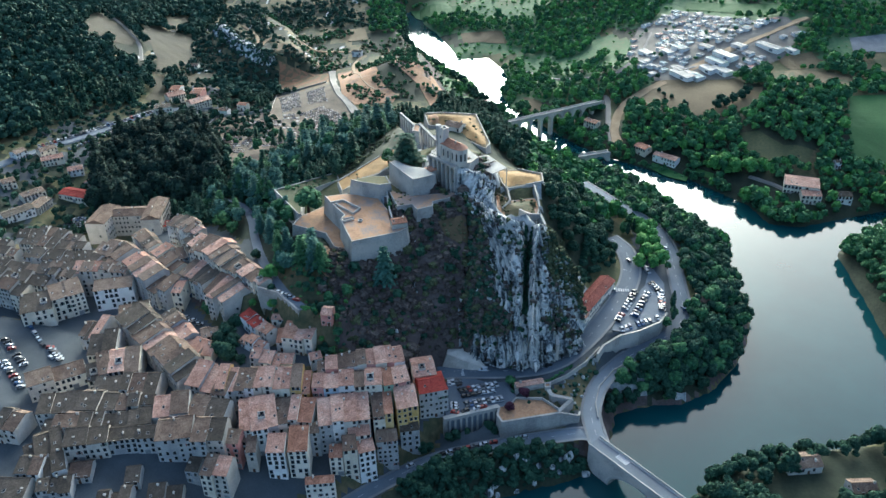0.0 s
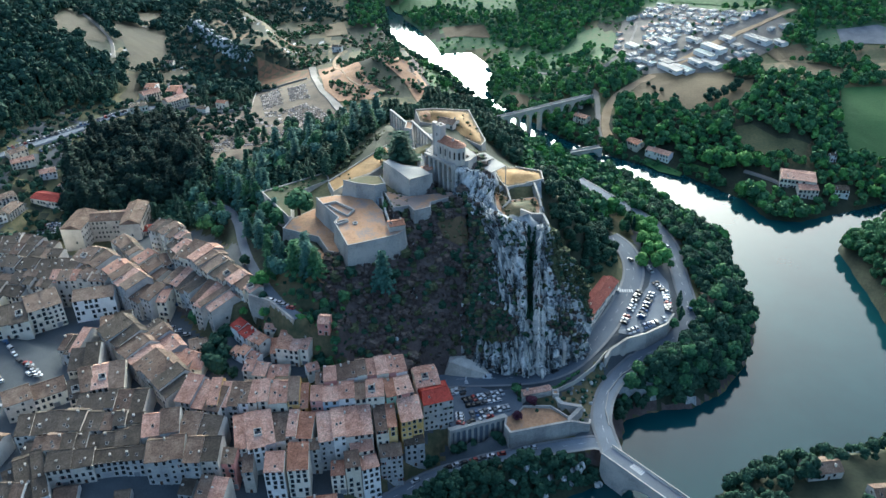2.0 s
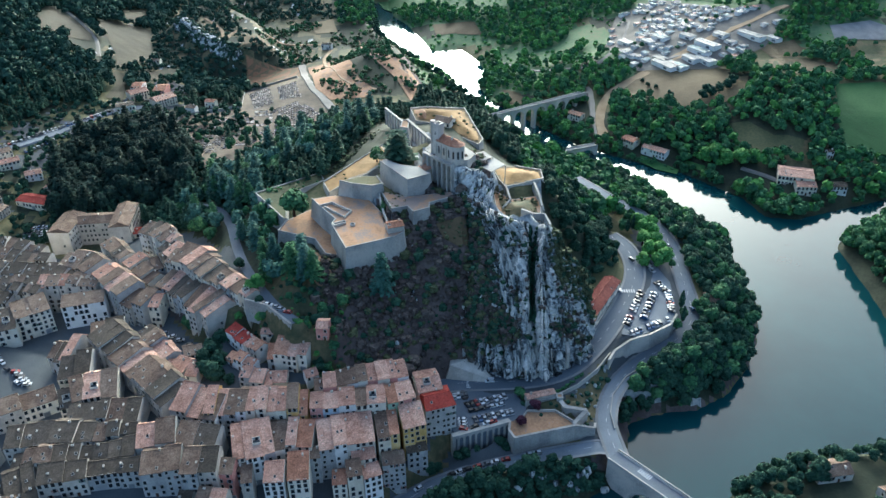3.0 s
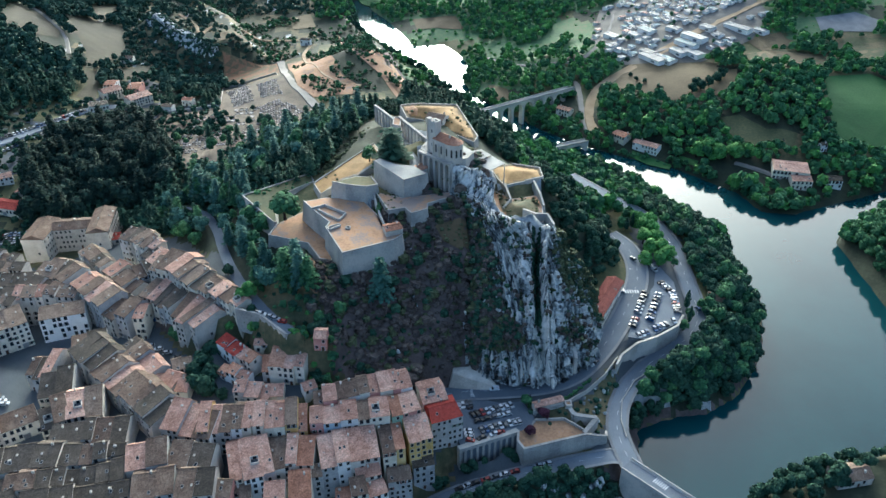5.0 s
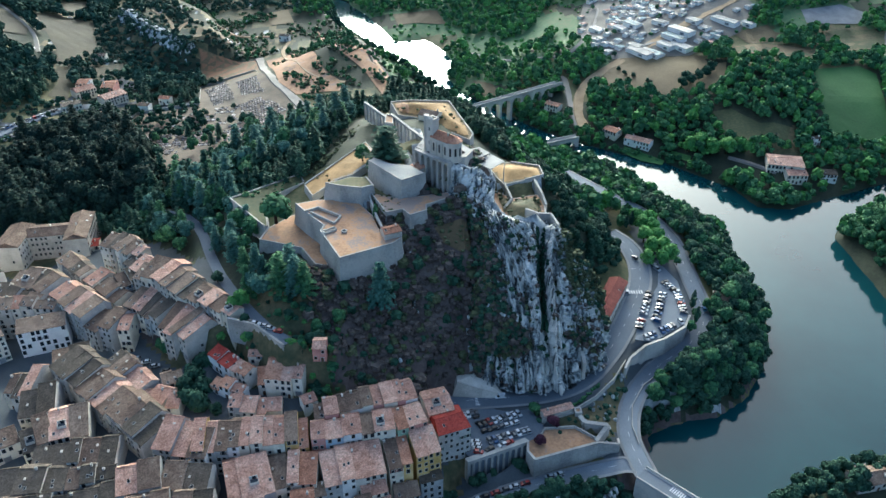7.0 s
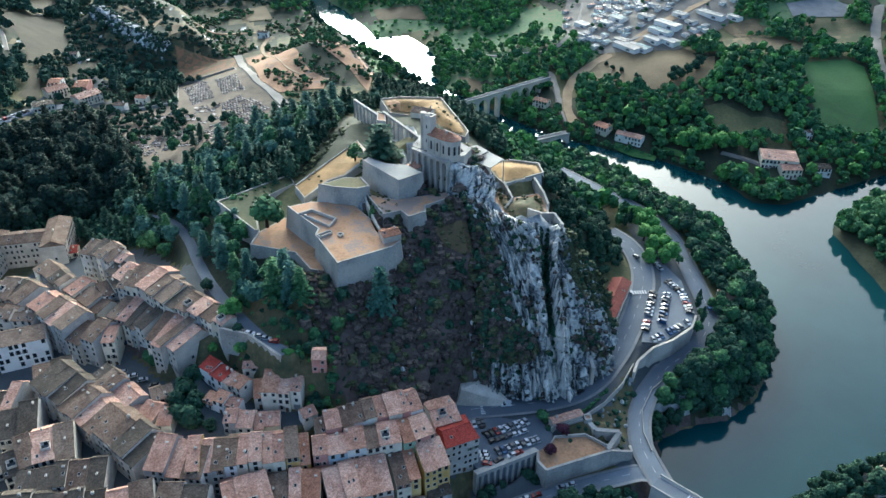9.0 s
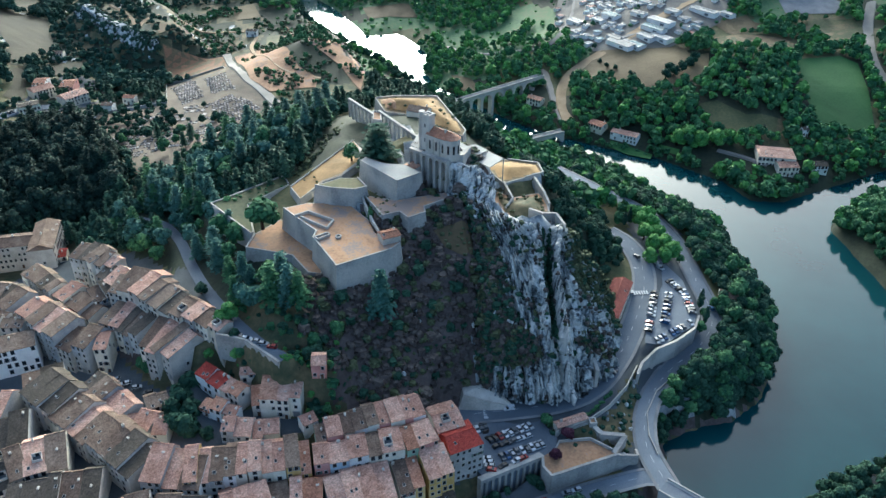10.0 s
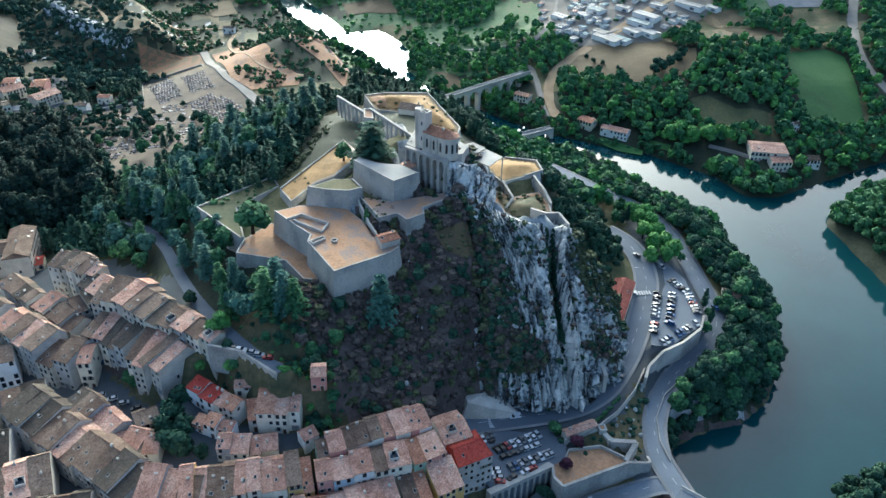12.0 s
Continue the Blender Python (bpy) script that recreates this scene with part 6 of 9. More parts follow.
# the tall house with the bright red roof and its pale neighbours
# ---- citadel ----
def rampart(name, top, z, base, label, parapet=(), batter=0.1, floor=EARTH, high=0.6, mat=STONE):
    """A terrace behind battered masonry. top: outline at the height z (or one height a corner); parapet: the edges that carry one."""
    n = len(top)
    zs = [z] * n if not isinstance(z, (list, tuple)) else list(z)
    if sum(a[0] * b[1] - b[0] * a[1] for a, b in zip(top, top[1:] + top[:1])) < 0:
        top, zs = top[::-1], zs[::-1]
        parapet = [(n - 2 - e) % n for e in parapet]
    root = thing(name, label, "fort")
    v = [Vector(p) for p in top]
    outs = []
    for i in range(n):
        e0, e1 = (v[i] - v[i - 1]).normalized(), (v[(i + 1) % n] - v[i]).normalized()
        k = Vector((e0.y + e1.y, -e0.x - e1.x))
        outs.append(k.normalized() * min(1.6, 1 / max(0.5, k.length / 2)) if k.length > 1e-3 else Vector((e0.y, -e0.x)))
    for i in range(n):
        j = (i + 1) % n
        bm = bmesh.new()
        depth = 1.6
        ins = [v[q] - outs[q] * depth for q in (i, j)]
        foot = [v[q] + outs[q] * batter * (zs[q] - base) for q in (i, j)]
        vs = [bm.verts.new(p) for p in ((*foot[0], base), (*foot[1], base), (*v[j], zs[j]), (*v[i], zs[i]), (*ins[0], base), (*ins[1], base), (*ins[1], zs[j]), (*ins[0], zs[i]))]
        for f in ((0, 1, 2, 3), (5, 4, 7, 6), (3, 2, 6, 7), (0, 4, 5, 1), (0, 3, 7, 4), (1, 5, 6, 2)):
            bm.faces.new([vs[q] for q in f])
        bmesh.ops.recalc_face_normals(bm, faces=bm.faces)
        part("wall", bm, mat, root)
        if i in parapet:
            bm = bmesh.new()
            pin = [v[q] - outs[q] * 0.5 for q in (i, j)]
            lip = [v[q] + outs[q] * 0.12 for q in (i, j)]
            vs = [bm.verts.new(p) for p in ((*lip[0], zs[i]), (*lip[1], zs[j]), (*lip[1], zs[j] + high), (*lip[0], zs[i] + high), (*pin[0], zs[i]), (*pin[1], zs[j]), (*pin[1], zs[j] + high), (*pin[0], zs[i] + high))]
            for f in ((0, 1, 2, 3), (5, 4, 7, 6), (3, 2, 6, 7), (0, 3, 7, 4), (1, 5, 6, 2)):
                bm.faces.new([vs[q] for q in f])
            bmesh.ops.recalc_face_normals(bm, faces=bm.faces)
            part("parapet", bm, STONE, root)
    bm = bmesh.new()
    bm.faces.new([bm.verts.new((*(v[i] - outs[i] * 0.5), zs[i] + 0.06)) for i in range(n)])
    bmesh.ops.triangulate(bm, faces=bm.faces)
    bmesh.ops.recalc_face_normals(bm, faces=bm.faces)
    if sum(f.normal.z for f in bm.faces) < 0:
        bmesh.ops.reverse_faces(bm, faces=bm.faces)
    part("terrace", bm, floor, root, "dry earth and paving of the terrace")
    return root


def lone(a, b, depth, ridge_z, wall, tiles, label, rise=1.6, hip=0.0, floors=None, base=None, name="house", shut=None, share=1.0, ridge=0.0):
    """A house on its own; a and b are the ends of its ridge (b to the right of a when facing its front)."""
    a, b = Vector(a), Vector(b)
    m = (a + b) / 2
    if ridge_z < 0:
        ridge_z = gz(m.x, m.y) - ridge_z
    w = (b - a).length + 2 * hip
    return house(m.x, m.y, math.atan2(b.y - a.y, b.x - a.x), w, depth, ridge_z - rise, rise, wall, tiles, label, floors, shut, base, hip, "", share, ridge, name=name)


lone((-53.5, 19.2), (-48.2, 18.5), 7, 61.5, "pink", "pink", "small pink house at the foot of the slope", 1.4, 0, 2, base=53.5)
FORT_WALL = "pale grey masonry bastion with a dry earth terrace"
rampart("bastion", [(-40.5, 50.8), (-48.4, 73.8), (-46.9, 78.8), (-54.2, 90.5), (-59.9, 100.7), (-49.3, 103.6), (-31.1, 100.4), (-23.8, 83.8), (-22, 72.9), (-12.8, 66.7), (-13.3, 62.8), (-17.1, 59.2)], 79, 60, FORT_WALL, (0, 1, 2, 3, 9, 10, 11))
rampart("bastion", [(-77.3, 88.4), (-73.5, 99.4), (-61.9, 110.1), (-54.5, 103.4), (-42.2, 87.1), (-45, 68.9), (-46.5, 61.8), (-51.8, 64.3), (-57.8, 78.4)], 68, 50, FORT_WALL, (0, 6, 7, 8))
rampart("bastion", [(-93.8, 127.6), (-59.2, 149.9), (-56.9, 140.4), (-64.7, 134.4), (-76.4, 124.1), (-73.8, 98.8), (-75.4, 97.9)], 69.5, 50, FORT_WALL, (0, 1, 6), floor=GRASS)
rampart("ramp", [(-56.4, 131.1), (-40.4, 144.8), (-22.9, 160.3), (-19.5, 147), (-22, 131.7), (-31.8, 125.3), (-40.6, 125.9), (-52.3, 117.1)], (73, 77, 81, 82, 83, 80, 77, 74), 60, "sloping dry lawn between two stone walls of the citadel", (0, 1), floor=STRAW)
rampart("bastion", [(-45.1, 104.3), (-38.4, 100.5), (-28.5, 97.1), (-22.6, 98.8), (-25.7, 108.2), (-33.3, 109.7)], 87, 70, "tall grey stone bastion with a grassy top", (0, 1, 2, 3), floor=GRASS)
rampart("casemate_block", [(-23.8, 115.1), (-10, 92.6), (2, 98.4), (-4, 107.8), (-13.1, 111.3), (-20.8, 118.7)], 92, 72, "massive stone block with a flat paved top", (0, 1), floor=CONCRETE, batter=0.06)
rampart("bastion", [(-24.2, 99.3), (-18.4, 79.5), (-10.7, 81.3), (-7.9, 75.6), (0.2, 79), (0.6, 83.9), (13, 89.3), (12.9, 95.2), (-11.1, 92.1)], 83, 62, FORT_WALL, (0, 1, 2, 3, 4, 5))
rampart("bastion", [(37.1, 129), (49.9, 128), (63.6, 121.6), (63.3, 111.4), (53.1, 107.7), (41.7, 104.3), (39.4, 111.9)], 80, 66, "low stone bastion roofed with dry grass", (1, 2, 3), floor=FIELD_TAN)
rampart("bastion", [(35.5, 108.9), (41.1, 101.6), (44, 97.2), (57.4, 99.6), (58.8, 90.7), (54.9, 70.6), (50.6, 75.3), (39.7, 75.6), (35, 87)], 76, 71.5, "lower terrace of dry earth on the edge of the cliff", (4, 5, 6, 7), floor=EARTH)
rampart("bastion", [(-5.2, 211.7), (7, 212.8), (29.6, 208.1), (36, 160.4), (33, 153.3), (20.5, 168.5), (9.4, 185.8), (-2.6, 192.3)], 82, 60, "upper earthwork of the citadel behind a low stone wall", (0, 1, 2, 3), floor=FIELD_TAN)
# casemate doors in the low bastion
for px, py in ((46.5, 107.5), (51.9, 108), (57.4, 109.2)):
    bm = bmesh.new()
    bmesh.ops.create_cone(bm, cap_ends=True, segments=16, radius1=1.3, radius2=1.3, depth=0.5, matrix=Matrix.Translation((px, py, 77.5)) @ Matrix.Rotation(math.pi / 2, 4, "X"))
    tagged(part("casemate_door", bm, GLASS), "dark arched doorway in a stone wall", "door")
# court with a sunken yard
wall_run("court_wall", [(-55.1, 91.7), (-49.1, 94.4), (-38.9, 84.9), (-42.1, 79.4), (-52.6, 90.3), (-55.1, 91.7)], (80.3, 80.3, 80.3, 80.0, 80.3), 78, 0.6, STONE, "low stone wall round a sunken yard", 0.15)
wall_run("stair_wall", [(-25.2, 107.4), (-24.5, 93.3), (-22.7, 80.8), (-20.9, 72.2)], (84, 82.5, 81, 80.3), 76, 0.8, STONE, "stone wall beside a stepped passage", 0.15)
wall_run("stair_pit", [(-47.6, 73.2), (-42.1, 75.7), (-41.3, 74), (-46.5, 71), (-47.6, 73.2)], (80, 80, 80, 80, 80), 78, 0.5, STONE, "low stone wall round a stair pit", 0.1)
lone((-21.2, 65.4), (-13.4, 67.4), 6, 83, "stone", "orange", "small open shelter with a tiled roof on the bastion", 0.9, base=79, name="shelter", share=0.0)
lone((-2.9, 107.6), (1.3, 110.8), 6, 90, "stone", "orange", "small stone house with an orange tiled roof in the citadel", 1.0, base=80, name="guard_house", share=0.3)
# chapel, tower and arcades on the crest
chapel = house(12.15, 105.1, -0.877, 11.3, 8.0, 107, 2.1, "stone", "orange", "pale stone chapel with tall narrow windows and a tiled roof", 1, -1, 97, 0.0, "", 0.0, 0.0, False, "chapel")


def lancet(parent, x, y, z, turn, w=0.9, h=4.2):
    bm = bmesh.new()
    prof = [(-w / 2, 0), (w / 2, 0), (w / 2, h - w / 2), (0.25 * w, h - 0.1), (0, h), (-0.25 * w, h - 0.1), (-w / 2, h - w / 2)]
    f0 = [bm.verts.new((px, -0.06, pz)) for px, pz in prof]
    f1 = [bm.verts.new((px * 1.35, -0.06, pz * 1.04 - 0.1)) for px, pz in prof]
    f2 = [bm.verts.new((px * 1.35, 0.05, pz * 1.04 - 0.1)) for px, pz in prof]
    bm.faces.new(f0).material_index = 1
    for i in range(len(prof)):
        j = (i + 1) % len(prof)
        bm.faces.new((f0[i], f0[j], f1[j], f1[i]))
        bm.faces.new((f1[i], f1[j], f2[j], f2[i]))
    bmesh.ops.recalc_face_normals(bm, faces=bm.faces)
    ob = part("window", bm, [CONCRETE, GLASS], parent)
    ob.matrix_basis = Matrix.LocRotScale((x, y, z), Euler((0, 0, turn)), None)


def buttress(parent, x, y, h):
    bm = bmesh.new()
    add_box(bm, Matrix.Translation((x, y, 0)), 0.7, 0.7, h)
    part("buttress", bm, WALLS["stone"], parent)


for k in range(3):
    lancet(chapel, -3.4 + 3.6 * k, -4.02, 3.4, 0)
    buttress(chapel, -5.2 + 3.6 * k, -4.3, 8.6)
bm = bmesh.new()
ring = [(math.cos(a) * 4.0, math.sin(a) * 4.0) for a in np.linspace(-math.pi / 2, math.pi / 2, 6)]
half = 5.6
lo = [bm.verts.new((half + x, y, 0)) for x, y in ring]
hi = [bm.verts.new((half + x, y, 10.0)) for x, y in ring]
for i in range(5):
    bm.faces.new((lo[i], lo[i + 1], hi[i + 1], hi[i]))
bm.faces.new(hi)
bmesh.ops.recalc_face_normals(bm, faces=bm.faces)
part("apse", bm, WALLS["stone"], chapel)
bm = bmesh.new()
hi = [bm.verts.new((half + x * 1.08, y * 1.08, 10.0)) for x, y in ring]
tip = bm.verts.new((half, 0, 12.15))
for i in range(5):
    bm.faces.new((hi[i], hi[i + 1], tip))
part("apse_roof", bm, TILES["orange"], chapel)
for a in (-1.25, -0.62, 0.0):
    lancet(chapel, half + math.cos(a) * 3.94, math.sin(a) * 3.94, 3.4, a + math.pi / 2)


def keep_tower(x, y, base, top, w, turn):
    root = thing("keep_tower", "square pale stone tower with a ruined stair turret", "tower", Matrix.LocRotScale((x, y, base), Euler((0, 0, turn)), None))
    h = top - base
    bm = bmesh.new()
    for px, py, sx, sy in ((0, -w / 2 + 0.4, w, 0.8), (0, w / 2 - 0.4, w, 0.8), (-w / 2 + 0.4, 0, 0.8, w - 1.6), (w / 2 - 0.4, 0, 0.8, w - 1.6)):
        add_box(bm, Matrix.Translation((px, py, 0)), sx, sy, h)
    add_box(bm, Matrix.Identity(4), w - 1.4, w - 1.4, h - 1.6)
    part("shaft", bm, WALLS["stone"], root)
    for px in (-w * 0.3, w * 0.3):
        bm = bmesh.new()
        add_box(bm, Matrix.Translation((px, -w / 2 + 0.4, h)), w * 0.2, 0.8, 0.8)
        part("merlon", bm, WALLS["stone"], root)
    bm = bmesh.new()
    bmesh.ops.create_cone(bm, cap_ends=True, segments=12, radius1=w * 0.34, radius2=w * 0.32, depth=h + 0.9, matrix=Matrix.Translation((-w / 2 - 0.6, -w / 4, (h + 0.9) / 2)))
    part("stair_turret", bm, WALLS["stone"], root)
    for z in (h * 0.45, h * 0.75):
        lancet(root, 0, -w / 2 - 0.02, z, 0, 0.6, 1.8)


keep_tower(6.9, 109.6, 92, 115.3, 4.3, -0.877)
arched_wall("arcade", (-0.9, 112.7), (6.3, 104), 98, 84, 3, STONE, "stone arcade carrying the chapel terrace", 1.8, 0.28, "arcade", 0.9, deep=1.2)
arched_wall("arcade", (6.3, 104), (13.2, 95.7), 98, 76, 3, STONE, "tall stone arcade on slender piers above the cliff", 2.2, 0.34, "arcade", 0.9, deep=1.6)
rampart("chapel_terrace", [(-0.4, 114.5), (6.5, 106), (13.4, 97.4), (21.1, 99.8), (26.1, 107.3), (17.7, 123.5), (8.7, 133.7)], 98.2, 82, "paved terrace round the chapel", (2,), floor=CONCRETE, batter=0.02)


def mound(name, poly, z0, high, mat, label):
    """An uneven earth bank that rises from the edge of its outline."""
    lo, hi = np.min(poly, 0), np.max(poly, 0)
    gx, gy = np.meshgrid(np.arange(lo[0], hi[0] + 1.5, 1.5), np.arange(lo[1], hi[1] + 1.5, 1.5))
    hit, d = inside(gx, gy, poly)
    k = np.clip(np.where(hit, d, 0) / 9, 0, 1)
    z = z0 + high * k * k * (3 - 2 * k) + 0.7 * wobble(gx, gy, 6) * k
    ids_ = np.arange(gx.size).reshape(gx.shape)
    quads = np.stack([ids_[:-1, :-1], ids_[:-1, 1:], ids_[1:, 1:], ids_[1:, :-1]], -1).reshape(-1, 4)
    quads = quads[hit.ravel()[quads].all(1)]
    return tagged(new(name, fast_mesh(name, np.stack([gx, gy, z], -1).reshape(-1, 3), quads, mat, smooth=True)), label, "earthwork", kind="structure")


mound("earth_bank", [(-4.3, 209), (6.7, 209.4), (28.5, 204.9), (34.8, 161.4), (32.1, 155.7), (20.6, 169.3), (10.3, 187.5), (-1.1, 193.9)], 82.3, 3.0, STRAW, "grassed earth bank inside the upper citadel")
mound("earth_bank", [(-3.7, 208.5), (4.8, 207.4), (9, 198.1), (5, 191.8), (-1.1, 194.3)], 82.6, 5.5, EARTH, "bare brown earth mound beside the crest wall")
mound("earth_bank", [(37.7, 127.1), (49.5, 126.3), (62.6, 120), (62.2, 111.8), (53.3, 108.5), (42, 105.7), (39.9, 111.5)], 80.1, 1.6, STRAW, "brown dry grass on the roof of the low bastion")
mound("earth_bank", [(36.3, 106.7), (40.8, 100.1), (43.7, 95.7), (56.4, 97.6), (57.3, 89.4), (54.2, 73.4), (50.7, 76), (40, 76.8), (36, 86.5)], 76.1, 2.6, SCRUB, "rough grass bank on the lower terrace")


def tufts_on(poly, z, spacing, share, sizes, mat, label):
    """Low bushes on a terrace at the height z."""
    vs, fs, at = [], [], 0
    for x, y in scatter(poly, spacing, share):
        v, fc = FINE["shrub"][trng.integers(4)]
        vs.append(v * trng.uniform(*sizes) + np.array((x, y, z)))
        fs.append(fc + at)
        at += len(v)
    tagged(new("terrace_scrub", fast_mesh("terrace_scrub", np.concatenate(vs), np.concatenate(fs), mat)), label, "scrub", kind="stuff")


tufts_on([(36.3, 106.7), (40.8, 100.1), (43.7, 95.7), (56.4, 97.6), (57.3, 89.4), (54.2, 73.4), (50.7, 76), (40, 76.8), (36, 86.5)], 77.0, 2.6, 0.4, (0.5, 1.2), LEAF_OLIVE, "olive bushes on the lower terrace of the citadel")
tufts_on([(-3.8, 206.4), (28.1, 201.4), (34, 159.9), (20.4, 167.8), (10.1, 185.9), (-1.2, 192.3)], 84.2, 4.0, 0.35, (0.6, 1.5), LEAF_OLIVE, "olive bushes on the upper earthwork")
tufts_on([(-91.7, 126.7), (-59.7, 147.4), (-57.5, 139.9), (-64.7, 134.4), (-76.4, 124.8)], 69.7, 3.0, 0.5, (0.5, 1.3), LEAF, "green bushes on the outer bastion")
tufts_on([(-25.4, 102), (-22.4, 91.4), (-19.2, 81.2), (-12.9, 81), (-13.7, 92.5), (-15.9, 99.7)], 83.1, 2.4, 0.35, (0.4, 0.9), LEAF_OLIVE, "small bushes at the foot of the casemate block")
tufts_on([(-55.5, 131), (-40.4, 143.5), (-23, 158.2), (-20.7, 147.2), (-31.7, 126.6), (-40.6, 126.5)], 76.5, 3.6, 0.3, (0.5, 1.0), LEAF_OLIVE, "dry tufts on the sloping lawn")
arched_wall("crest_wall", (-20.9, 201.8), (-7.8, 173.2), 87, 70, 8, STONE, "ruined stone crest wall with arched openings", 1.2, 0.38, "wall", 0.9, 76)
arched_wall("crest_wall", (-7.8, 173.2), (6.8, 137.6), 91, 74, 9, STONE, "ruined stone crest wall with arched openings", 1.2, 0.38, "wall", 0.9, 80)
rampart("crest_tower", [(-10.7, 174.5), (-6.8, 172.4), (-7.9, 161.7), (-12.1, 163.7)], 90, 74, "broken square stone tower on the crest", (0, 1, 2, 3))
lone((10.1, 184.8), (19.5, 178.7), 8, 88, "cream", "brown", "long stone barrack house among dry grass", 1.6, base=79, name="barrack_house", share=0.4)
# open-air stage with its pale canopy
stage = thing("open_air_stage", "white canopied open-air stage with metal trusses", "stage")
for i, quad in enumerate(([(23.4, 118.5), (31.9, 121.4), (35.9, 114.3), (26.7, 106.6)], [(27.5, 107.9), (36.5, 115.7), (41.7, 106.7), (33.3, 99.1)])):
    bm = bmesh.new()
    zz = 92.5 - 1.2 * i
    lo = [bm.verts.new((x, y, zz)) for x, y in quad]
    hi = [bm.verts.new((x, y, zz + 0.35)) for x, y in quad]
    bm.faces.new(hi)
    bm.faces.new(lo[::-1])
    for k in range(4):
        bm.faces.new((lo[k], lo[(k + 1) % 4], hi[(k + 1) % 4], hi[k]))
    bmesh.ops.recalc_face_normals(bm, faces=bm.faces)
    part("canopy", bm, CONCRETE, stage, "pale canopy panel")
    for x, y in quad:
        bm = bmesh.new()
        g0 = gz(x, y) - 0.5
        add_box(bm, Matrix.Translation((x, y, g0)), 0.4, 0.4, max(0.5, zz - g0))
        part("post", bm, FRAME, stage)
# old well on the main terrace
well = thing("well", "round grey stone well ring on the earth terrace", "well", Matrix.Translation((-37.9, 72.1, 79)))
for nm, r0, r1, z0, z1 in (("ring", 0.85, 1.3, 0.0, 0.7), ("coping", 0.8, 1.4, 0.7, 0.88)):
    bm = bmesh.new()
    loops = [[bm.verts.new((r * math.cos(k * math.tau / 16), r * math.sin(k * math.tau / 16), z)) for k in range(16)] for r, z in ((r0, z0), (r1, z0), (r1, z1), (r0, z1))]
    for a, b in zip(loops, loops[1:] + loops[:1]):
        for k in range(16):
            bm.faces.new((a[k], a[(k + 1) % 16], b[(k + 1) % 16], b[k]))
    bmesh.ops.recalc_face_normals(bm, faces=bm.faces)
    part(nm, bm, STONE, well)
# steps and guard box on the lower terrace
wall_run("terrace_wall", [(42.1, 106.1), (42.8, 91.9), (38.2, 86.8)], (80, 79, 77), 70, 0.9, STONE, "stone wall of a stair on the citadel")
wall_run("terrace_wall", [(57.6, 107.8), (58.2, 94), (58.2, 85.4)], (80, 79.5, 78), 68, 0.9, STONE, "stone wall at the edge of the cliff")

lone((-7.6, -6.4), (3.9, -3.6), 13, 36.5, "grey", "red", "tall pale house with a bright red roof beside the car park", 2.2, 1.0, 5, name="town_house", shut=1)
lone((-11, 3.6), (-0.1, 5.6), 14, 38, "cream", "pink", "wide house with a smooth rose-coloured roof below the rock", 2.0, 0.0, 3, name="town_house")
# long building with a red roof beside the upper road
rampart("turret", [(54.0, 5.4), (56.8, 5.2), (56.6, 2.0), (53.8, 2.2)], 23.2, 15, "small square stone turret on the terrace", (0, 1, 2, 3), 0.03)
lone((39.5, 3.4), (53.3, 6.4), 3.4, 23.4, "stone", "pink", "long low shelter with a pink tiled roof beside the road", 0.7, 0, 1, base=19.5, name="long_shelter")
lone((78.9, 53.3), (98.3, 81.5), 9, 33.5, "cream", "maroon", "long cream building with a dull red tiled roof beside the road", 2.0, 0.6, 2, name="long_house")
lone((76.0, 48.0), (79.2, 53.6), 9, 31.5, "cream", "orange", "low annex with an orange tiled roof", 1.4, 0.3, 2, name="annex")
lone((-243.4, 398.7), (-231, 407.5), 12, -9, "cream", "pink", "three-storey cream apartment house with a rose tiled roof", 2.0, 0.5, 3)
lone((-219.6, 384.9), (-206, 397), 12, -9, "cream", "pink", "three-storey cream apartment house among gardens", 2.0, 0.5, 3)
# the school
lone((-212.9, 171.9), (-182.8, 173.1), 13, 35, "stone", "brown", "long four-storey pale stone school with rows of dark windows", 1.8, 0.5, 4, name="school", shut=-1)
lone((-219.3, 155.8), (-217, 178.3), 13, 36, "stone", "brown", "side wing of the school with a tiled roof", 2.0, 1.0, 4, name="school_wing", shut=-1)
lone((-184.4, 158.8), (-186, 185.9), 12, 37, "stone", "brown", "taller end pavilion of the school", 2.4, 1.0, 4, name="school_wing", shut=-1)
lone((-185.6, 190.1), (-179.8, 190.7), 12, 26, "grey", "grey", "low annex with a plain grey roof", 0.8, 0, 2, name="annex")
lone((-186.2, 165.9), (-174.9, 166.9), 8, 26, "cream", "red", "low red-roofed outbuilding beside the school", 1.0, 0, 1, name="outbuilding")
# hut among the trees by the quay, and houses on the southern bank
lone((146.7, 73.5), (154.6, 69.7), 8, -5, "cream", "brown", "small cream house among trees above the quay", 1.4, 0, 1)
lone((156.5, -41.2), (172, -40), 9, 17.5, "stone", "brown", "stone farmhouse with a worn brown tiled roof on the bank", 2.0, 0, 1)
lone((179, -55.6), (190, -55.4), 8, 17, "grey", "brown", "grey stone house with worn tiled roof on the southern bank", 2.0, 0, 2)
